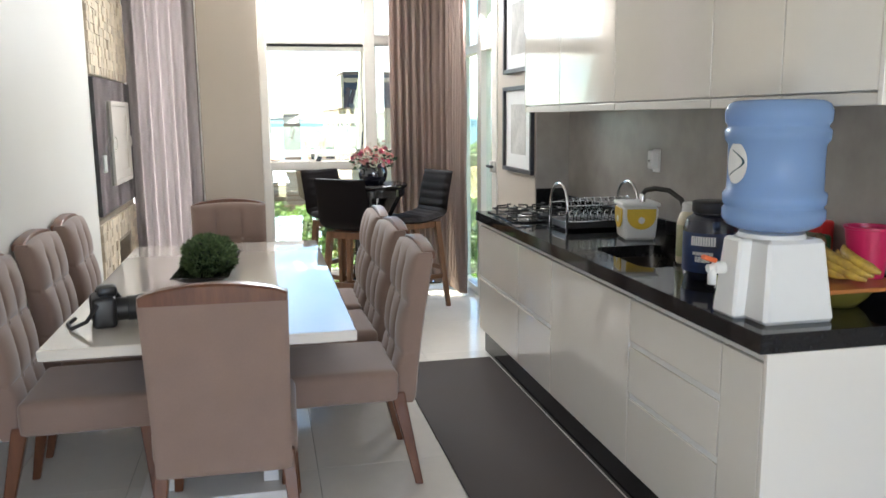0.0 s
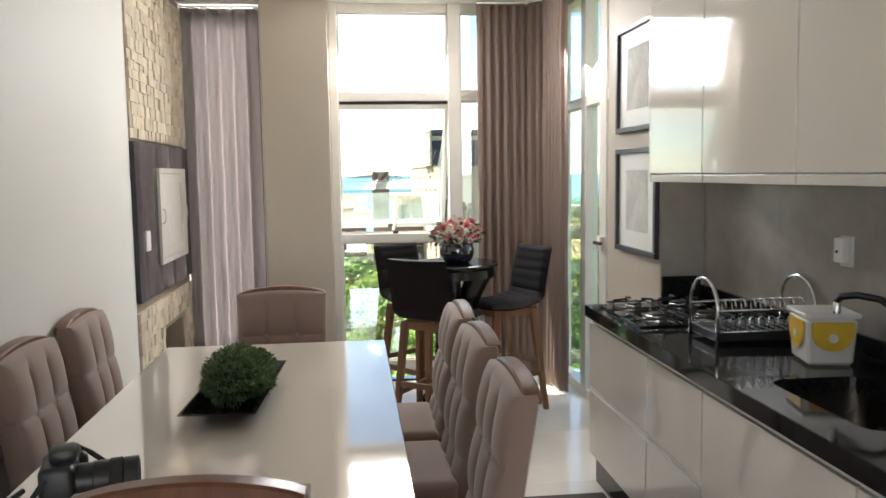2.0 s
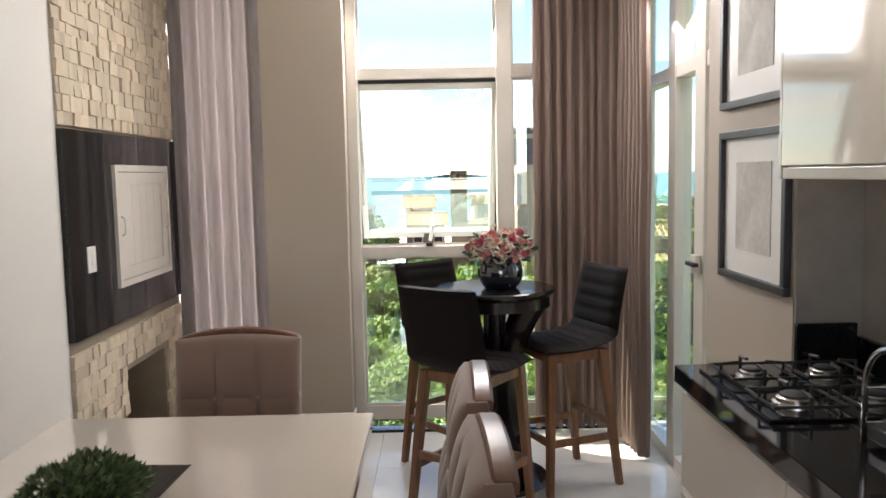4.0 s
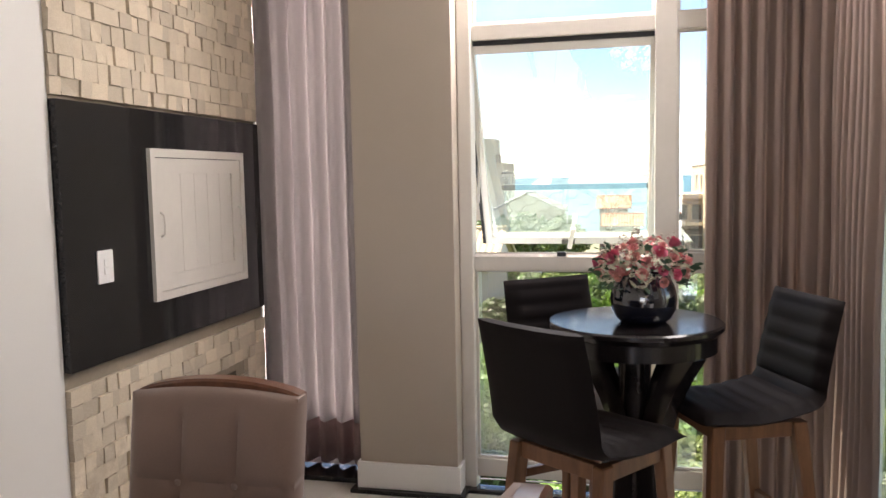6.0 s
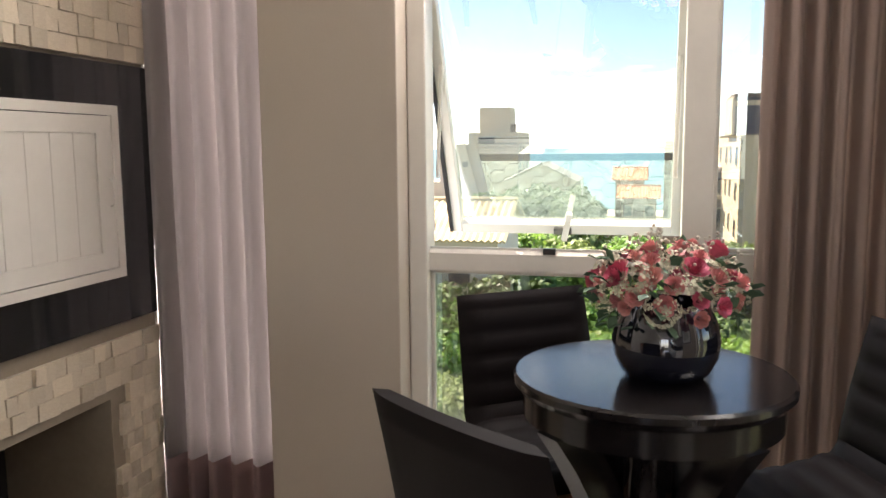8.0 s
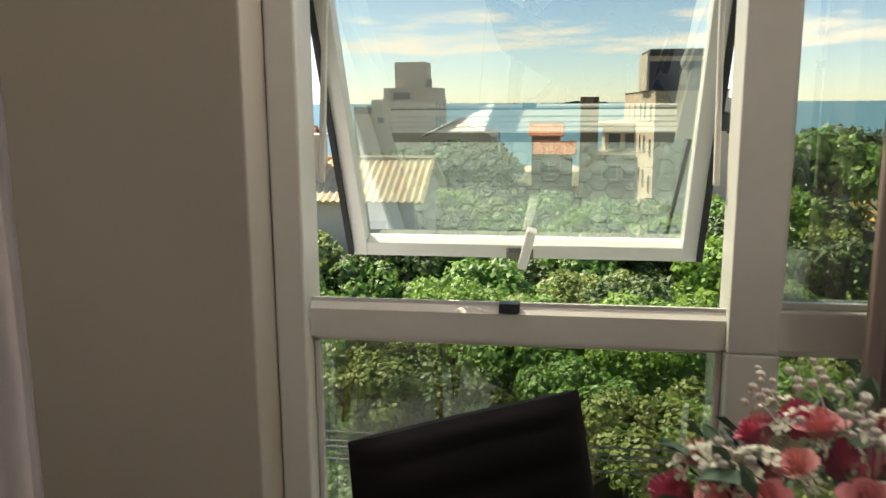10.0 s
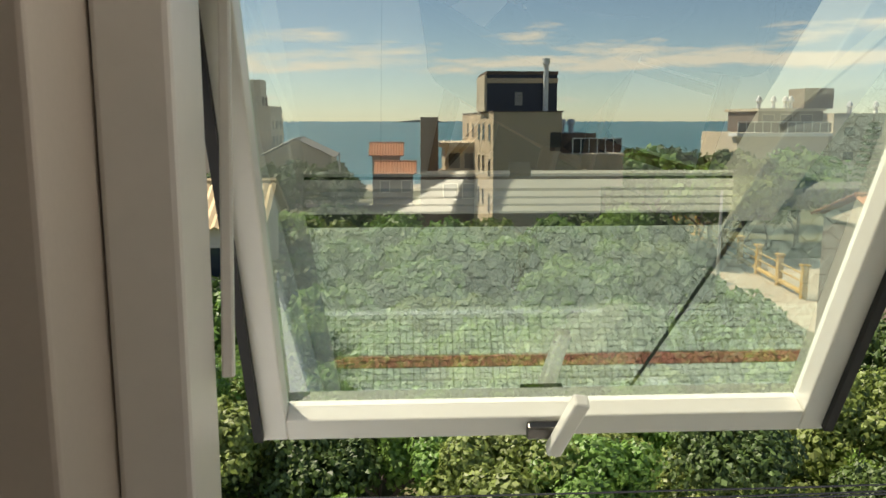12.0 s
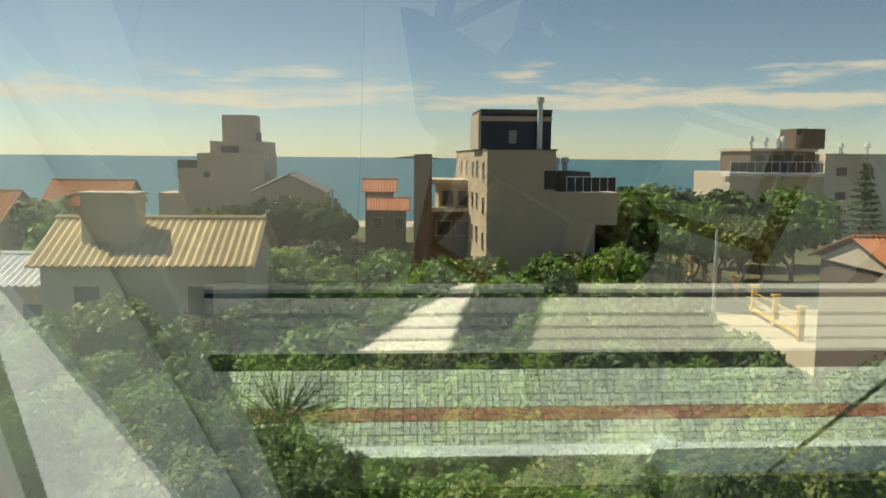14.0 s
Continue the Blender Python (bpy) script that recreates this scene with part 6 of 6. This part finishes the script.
def main_block():
    b = thing("apartment_building", pose(7.49, 62, GROUND), "tan rendered apartment block with a navy penthouse", "building")
    part("lower_wall", box(0, 7.7, 0, 28, -0.1, 8.2), M_bldg, b)
    part("overhang", box(7.701, 9.25, 0.0, 8, 6.0, 8.2), M_bldg, b)
    part("upper_wall", box(0, 4.8, 0.012, 28, 8.201, 11.2), M_bldg, b)
    part("parapet_cap", box(-0.06, 4.9, -0.05, 28, 11.2, 11.28), M_bldg_dark, b)
    part("deck_edge", box(4.8, 9.3, -0.04, 8, 8.2005, 8.3), M_cream, b)
    p = part("penthouse", box(-0.15, 5.0, 3, 9, 11.281, 13.9), M_navy, b, "navy-tiled penthouse")
    part("band", box(-0.2, 5.05, 2.95, 9.02, 13.3, 13.65), M_bldg, p)
    part("band", box(-0.2, 5.05, 2.96, 9.02, 13.92, 14.15), M_bldg_dark, p)
    part("side_panel", box(-0.34, -0.155, 2.97, 9, 11.281, 13.9), M_cream, p)
    part("window_pane", box(1.9, 2.45, 2.93, 2.99, 11.7, 12.65), M_roof_g, p)
    ch = part("chimney", moved(lathe([(0.2, 0), (0.2, 3.3), (0.28, 3.35), (0.28, 3.75), (0.0, 3.8)], 16), pose(4.1, 2.7, 11.281)), M_white_out, b)
    for x in (5.6, 6.3):
        part("vent", moved(lathe([(0.2, 0), (0.2, 2.0), (0.3, 2.05), (0.28, 2.4), (0.0, 2.45)], 14), pose(x, 4, 8.3)), M_white_out, b)
    part("terrace_room", box(4.81, 7.6, 1.5, 8, 8.301, 9.7), M_bldg_dark, b)
    part("dark_opening", box(4.0, 4.79, -0.02, 0.011, 8.5, 9.8), M_pane_dark, b)
    for k in range(7):
        part("rail_post", box(5.6 + 0.58 * k, 5.66 + 0.58 * k, 0.1, 0.16, 8.301, 9.35), M_white_out, b)
    part("rail_top", box(5.6, 9.2, 0.09, 0.17, 9.351, 9.42), M_white_out, b)
    part("rail_glass", box(5.66, 9.1, 0.12, 0.135, 8.4, 9.34), M_pane_dark, b)
    spots = []
    for z in (2.0, 4.6, 7.2, 9.7):
        spots += [(2.2, z), (6.5, z + 0.1), (10.0, z), (15.5, z), (21, z)]
    windows(b, "x-", 0.0, spots, 1.1, 1.25)
    st = part("garden_stair", box(-2.8, -0.01, -1.5, 6, -0.1, 1.4), M_cream, b)
    for k in range(4):
        part("stair_slab", box(-2.6, -0.05, -1.2 + 1.5 * k, -0.2 + 1.5 * k, 1.401, 1.75 + 0.1 * k), M_cream, st)


main_block()


def stepped_tower():
    b = thing("apartment_tower", pose(-23.8, 110, GROUND), "beige stepped apartment tower by the sea", "building")
    part("body", box(0, 8.4, 0, 11, -0.1, 10.9), M_cream, b)
    part("left_wing", box(-2.5, -0.01, 0.5, 9, -0.1, 9.0), M_cream, b)
    part("left_low_wing", box(-5.2, -2.51, 1, 8, -0.1, 5.8), M_cream, b)
    part("upper_body", box(1.6, 8.39, 0.3, 10, 10.901, 12.4), M_cream, b)
    part("water_tank", box(2.9, 7.0, 1.5, 6, 12.401, 15.75), M_cream, b)
    part("dark_terrace", box(3.0, 5.2, -0.02, 0.4, 10.95, 11.8), M_pane_dark, b)
    part("railing", box(-2.5, 1.5, 0.2, 0.35, 9.0, 10.0), M_bldg_dark, b)
    for x in (7.4, 7.8):
        part("flue", moved(lathe([(0.15, 0), (0.15, 0.8), (0.22, 0.85), (0.0, 1.3)], 10), pose(x, 1, 12.401)), M_bldg_dark, b)
    spots = [(y, z) for z in (2.5, 5.2, 8.0, 10.0) for y in (1.8, 4.8, 8.2)]
    windows(b, "x+", 8.4, spots, 0.9, 1.1)
    windows(b, "y-", 0.0, [(1.2, 8.2)], 0.8, 0.7)


stepped_tower()


def tile_house(x, y, w, d, eave, ridge, material, label, wall=M_cream):
    h = thing("house", pose(x, y, GROUND), label, "house")
    part("wall", box(0.4, w - 0.4, 0.4, d - 0.4, -0.1, eave), wall, h)
    tiled_roof(h, 0, w, 0, d, eave, ridge, material, pitch=max(0.28, w / 40))
    n = max(2, int(w / 3))
    windows(h, "y-", 0.4, [(w * (k + 0.5) / n, eave - 1.3) for k in range(n)], 0.9, 1.1)
    return h


straw = tile_house(-11.9, 35.2, 8.0, 6.0, 6.75, 8.2, M_roof_y, "house with a straw-coloured ribbed tile roof and a block on it")
# plain tan block on the roof, with a cream slab on top
part("roof_block", box(1.5, 3.5, 1.4, 2.6, 7.0, 9.2, 0.03), M_bldg, straw)
part("roof_block_cap", box(1.4, 3.6, 1.3, 2.7, 9.201, 9.32, 0.03), M_cream, straw)
tile_house(-15.6, 38.5, 3.2, 6, 5.5, 6.4, M_roof_w, "small house with a white corrugated roof")
hut = tile_house(0, 0, 9.0, 9.2, 6.1, 8.3, M_roof_g, "white beach house with a grey gable roof")
hut.matrix_world = pose(-7.0, 104.5, GROUND + 0.1, 0, 0, 90)
tile_house(-2.4, 92, 3.8, 6, 6.9, 8.1, M_roof_o, "two-storey house with an orange tile roof", M_bldg_dark)
tile_house(-1.7, 88, 4.4, 5, 5.2, 6.3, M_roof_o, "low house with an orange tile roof", M_bldg_dark)
tile_house(-42, 74, 11, 8, 5.0, 7.4, M_roof_o, "house with a weathered orange tile roof")
tile_house(-36, 92, 9, 8, 5.2, 7.8, M_roof_o, "house with a weathered orange tile roof")
tile_house(20.6, 36, 9, 7, 6.2, 7.4, M_roof_o, "house with a sunlit orange tile roof", M_bldg_dark)
tile_house(13.2, 92, 5, 6, 4.0, 5.6, M_roof_g, "small house with a grey roof")

h = thing("modern_house", pose(2.77, 75, GROUND), "brown modern house with a tall pillar and terraces", "house")
part("pillar", box(0, 1.5, 0, 2.0, -0.1, 10.9), M_bldg_dark, h)
part("wall", box(1.501, 5.4, 1.0, 9, -0.1, 6.0), M_bldg_dark, h)
part("upper_wall", box(2.2, 5.4, 2.0, 8, 6.001, 8.3), M_bldg, h)
part("terrace_slab", box(1.501, 5.6, 0.2, 3.0, 6.002, 6.3), M_cream, h)
part("roof_slab", box(1.6, 5.6, 1.2, 8.5, 8.301, 8.7), M_cream, h)
windows(h, "y-", 2.0, [(3.0, 7.1), (4.4, 7.1)], 1.0, 1.3)
windows(h, "y-", 1.0, [(2.6, 4.5), (4.3, 4.5)], 1.2, 1.2)
f = thing("garden_fence", pose(-4.2, 84, GROUND), "dark slatted garden fence with a white foot", "fence")
for k in range(12):
    part("panel", box(k * 1.0, k * 1.0 + 0.97, 0, 0.1, 0.3, 2.4), M_bldg_dark, f)
part("plinth", box(0, 12, -0.1, 0.2, -0.1, 0.299), M_white_out, f)


def hotel():
    b = thing("beach_hotel", pose(49.5, 120, GROUND), "pale terraced beach hotel with glass balconies", "building")
    part("low_wall", box(0, 34, 0, 14, -0.1, 8.8), M_cream, b)
    part("main_wall", box(13.5, 40, -1, 14, -0.1, 11.6), M_cream, b)
    part("terrace_wall", box(3.8, 13.49, 2, 13, 8.801, 11.9), M_bldg_dark, b)
    part("terrace_slab", box(-0.6, 13.4, -1.2, 1.9, 8.3, 8.79), M_white_out, b)
    part("roof_slab", box(3.4, 13.49, 1.2, 13.5, 11.901, 12.3), M_cream, b)
    part("lift_tower", box(11.5, 16.0, 4, 9, 12.301, 15.3), M_bldg_dark, b)
    for k in range(12):
        part("rail_post", box(-0.5 + 1.2 * k, -0.4 + 1.2 * k, -1.15, -1.05, 8.791, 10.3), M_white_out, b)
    part("rail_glass", box(-0.4, 13.2, -1.12, -1.08, 8.9, 10.2), M_pane_dark, b)
    part("rail_top", box(-0.5, 13.3, -1.17, -1.03, 10.301, 10.42), M_white_out, b)
    windows(b, "y-", 2.0, [(5.3, 10.3), (8.0, 10.3), (11.0, 10.3)], 1.7, 2.2)
    windows(b, "y-", -1.0, [(x, z) for z in (5.5, 9.0) for x in (16, 20, 24, 28, 32)], 1.6, 1.2)
    for k in range(8):
        part("roof_vent", moved(lathe([(0.3, 0), (0.25, 0.9), (0.5, 1.0), (0.3, 1.6), (0.0, 1.9)], 12), pose((4.2, 6.4, 8.2, 9.0, 18, 22, 27, 31)[k], 3, 12.301 if k < 4 else 11.601)), M_white_out, b)


hotel()
h = thing("white_apartment_house", pose(17.5, 100, GROUND), "white low apartment house behind trees", "house")
part("wall", box(0, 6, 0, 8, -0.1, 4.6), M_white_out, h)
windows(h, "y-", 0.0, [(1.2, 3.2), (3.0, 3.2), (4.8, 3.2)], 0.9, 1.2)

# ochre fence along the sandy road
f = thing("ochre_fence", pose(0, 0, GROUND), "ochre-painted fence with capped posts and rails", "fence")
for k in range(9):
    u = k / 8
    x, y = 25.2 + 3.2 * u, 52 + 32 * u
    p = part("post", box(x - 0.17, x + 0.17, y - 0.17, y + 0.17, -0.1, 1.95), M_yellow, f)
    part("post_cap", box(x - 0.26, x + 0.26, y - 0.26, y + 0.26, 1.951, 2.1, 0.02), M_yellow, p)
    if k < 8:
        x2, y2 = 25.2 + 3.2 * (k + 1) / 8, 52 + 32 * (k + 1) / 8
        for z in (0.35, 1.0, 1.5):
            part("rail", tube([(x, y + 0.18, z), (x2, y2 - 0.18, z)], 0.05 if z > 0.5 else 0.16, 6), M_yellow, f)
for x, y, hh in ((21.5, 56, 6.2), (31.5, 60, 5.2), (-11.2, 84, 7.2), (15.8, 82, 7.0), (-5.0, 86, 7.5)):
    p = single("utility_pole", tube([(0, 0, -0.1), (0, 0, hh)], [0.13, 0.09], 8), M_concrete, "thin concrete utility pole", "pole", pose(x, y, GROUND))
for k, z in enumerate((-1.95, -2.25, -2.5, -2.85)):
    pts = [(-30 + 4 * i, 15.2 + 0.05 * k, z - 0.8 * (1 - ((i - 7.5) / 7.5) ** 2) + 0.02 * i * (k - 1)) for i in range(16)]
    single("power_cable", tube(pts, 0.012, 4), M_black, "thin black power cable over the street", "cable", group="street cables")
for x in (-30, 30):
    single("street_pole", tube([(0, 0, -0.1), (0, 0, 8.4)], [0.16, 0.11], 10), M_concrete, "concrete street pole carrying the cables", "pole", pose(x, 15.27, GROUND))


# ---- paving of sidewalk and street ----
def paving():
    bed = bpy.data.objects["pavement_bed"]
    rnd = random.Random(6)
    me = mesh_of(box(-0.093, 0.093, -0.043, 0.043, 0, 0.03, 0.004, 1), "paver", M_paver)
    me_red = mesh_of(box(-0.093, 0.093, -0.043, 0.043, 0, 0.03, 0.004, 1), "paver", M_paver_red)
    count = 0
    V, F, V2, F2 = [], [], [], []
    y = 9.79
    while y < 11.20:
        for i in range(-14, 60):
            red = 10.3 < y < 10.5
            for j in range(2):
                turn = (i + int(round(y * 5))) % 2
                cx = -2.8 + 0.2 * (i + 14) + 0.1
                cy = y + 0.05 + 0.1 * j if not turn else y + 0.1
                if turn:
                    cx += -0.05 + 0.1 * j
                if 0.0 < cx < 4.2 and count < 300 and 9.9 < cy < 11.2 and not red:
                    o = new("paver", me)
                    o.matrix_world = pose(cx, cy, GROUND + 0.085 + rnd.uniform(0, 0.006), 0, 0, 90 if turn else 0)
                    o.parent = bed
                    count += 1
                    continue
                hx, hy = (0.093, 0.043) if not turn else (0.043, 0.093)
                v, f = (V2, F2) if red else (V, F)
                k, z = len(v), GROUND + 0.114 + rnd.uniform(0, 0.006)
                v += [(cx - hx, cy - hy, z), (cx + hx, cy - hy, z), (cx + hx, cy + hy, z), (cx - hx, cy + hy, z), (cx - hx, cy - hy, z - 0.02), (cx + hx, cy - hy, z - 0.02), (cx + hx, cy + hy, z - 0.02), (cx - hx, cy + hy, z - 0.02)]
                f += [(k, k + 1, k + 2, k + 3), (k, k + 4, k + 5, k + 1), (k + 1, k + 5, k + 6, k + 2), (k + 2, k + 6, k + 7, k + 3), (k + 3, k + 7, k + 4, k)]
        y += 0.2
    for v, f, m, nm in ((V, F, M_paver, "sidewalk_pavers"), (V2, F2, M_paver_red, "red_tactile_band")):
        d = bpy.data.meshes.new(nm)
        d.from_pydata(v, [], f)
        d.materials.append(m)
        o = new(nm, d)
        o.parent = bed
        tagged(o, kind="stuff")
    road = bpy.data.objects["road_bed"]
    R = 0.19
    hexm = mesh_of(prism([((R - 0.013) * math.cos(radians(60 * k)), (R - 0.013) * math.sin(radians(60 * k))) for k in range(6)], 0, 0.03), "hexagon_block", M_hex)
    V, F, count = [], [], 0
    for a in range(-12, 38):
        for b in range(19):
            x, y = a * 1.5 * R, 11.46 + b * math.sqrt(3) * R + (a % 2) * math.sqrt(3) * R / 2
            z = GROUND - 0.012 + rnd.uniform(0, 0.006)
            if -1.5 < x < 4.5 and y < 13.6 and count < 300:
                o = new("hexagon_block", hexm)
                o.location = (x, y, z)
                o.parent = road
                count += 1
                continue
            k = len(V)
            for zz in (z + 0.03, z):
                V += [(x + (R - 0.013) * math.cos(radians(60 * q)), y + (R - 0.013) * math.sin(radians(60 * q)), zz) for q in range(6)]
            F.append(tuple(range(k, k + 6)))
            F += [(k + q, k + 6 + q, k + 6 + (q + 1) % 6, k + (q + 1) % 6) for q in range(6)]
    d = bpy.data.meshes.new("street_blocks")
    d.from_pydata(V, [], F)
    d.materials.append(M_hex)
    o = new("street_blocks", d)
    o.parent = road
    tagged(o, kind="stuff")


paving()


# ---- floor tiles ----
def floor_tiles():
    slab = bpy.data.objects["floor_slab"]
    s = 0.80
    xs = [X_LEFT + 0.0] + [X_LEFT + 0.5 + s * k for k in range(4)] + [2.9]
    me = {}
    y = Y_BACK
    j = 0
    while y < 6.69:
        y1 = min(y + s, 6.69)
        for x0, x1 in zip(xs, xs[1:]):
            key = (round(x1 - x0, 4), round(y1 - y, 4))
            if key not in me:
                me[key] = mesh_of(box(-(key[0] - 0.002) / 2, (key[0] - 0.002) / 2, -(key[1] - 0.002) / 2, (key[1] - 0.002) / 2, -0.011, 0.0, 0.001, 1), "tile", M_floor)
            t = new("tile", me[key])
            t.location = ((x0 + x1) / 2, (y + y1) / 2, 0)
            t.parent = slab
        y = y1


floor_tiles()


# ---- stone cladding: small uneven blocks, laid in staggered courses ----
def cladding():
    wall = bpy.data.objects["wall_barbecue"]
    rnd = random.Random(3)
    meshes = []
    sizes = [(0.055, 0.05), (0.085, 0.05), (0.05, 0.035), (0.10, 0.05), (0.07, 0.05)]
    for k in range(16):
        d = rnd.uniform(0.012, 0.027)
        bm = box(0, d, -0.5, 0.5, -0.5, 0.5)
        for v in bm.verts:
            if v.co.x > d / 2:
                v.co += Vector((rnd.uniform(-0.003, 0.003), rnd.uniform(-0.02, 0.02), rnd.uniform(-0.03, 0.03)))
        meshes.append(mesh_of(bm, "stone", M_stone))
    count = 0
    rest = bmesh.new()
    z = 0.02
    while z < Z_CEIL:
        h = rnd.choice((0.048, 0.062, 0.075, 0.06))
        y = 5.255 - rnd.uniform(0, 0.03)
        while y < 6.79:
            w = rnd.choice((0.045, 0.06, 0.075, 0.095, 0.06))
            a, b = max(y, 5.252), min(y + w, 6.788)
            cy, cz = (a + b) / 2, z + h / 2
            y += w
            panel = PY0 - 0.03 < cy < PY1 + 0.02 and PZ0 - h / 2 < cz < PZ1 + h / 2
            fire = 5.87 < b and a < 6.49 and 0.1 < z + h and z < 0.60
            if b - a < 0.015 or panel or fire or z + h > Z_CEIL:
                continue
            near = cz > PZ1 and cz < 2.45 or (0.55 < cz < PZ0)
            if near and count < 300:
                s = new("stone", rnd.choice(meshes))
                s.matrix_world = Matrix.Translation((X_STONE - 0.02, cy, cz)) @ Matrix.Diagonal((1, b - a - 0.0015, h - 0.0015, 1))
                s.parent = wall
                count += 1
            else:
                d = rnd.uniform(0.012, 0.027)
                own = [rest.verts.new((X_STONE - 0.02 + (d + rnd.uniform(-0.003, 0.003) if q[0] else 0), q[1], q[2])) for q in ((0, a, z), (0, b, z), (0, b, z + h), (0, a, z + h), (1, a + 0.0008, z + 0.0008), (1, b - 0.0008, z + 0.0008), (1, b - 0.0008, z + h - 0.0008), (1, a + 0.0008, z + h - 0.0008))]
                for f in ((4, 5, 6, 7), (0, 1, 5, 4), (1, 2, 6, 5), (2, 3, 7, 6), (3, 0, 4, 7)):
                    rest.faces.new([own[q] for q in f])
        z += h
    bmesh.ops.recalc_face_normals(rest, faces=rest.faces[:])
    tagged(part("stonework", rest, M_stone, wall), kind="stuff")


cladding()
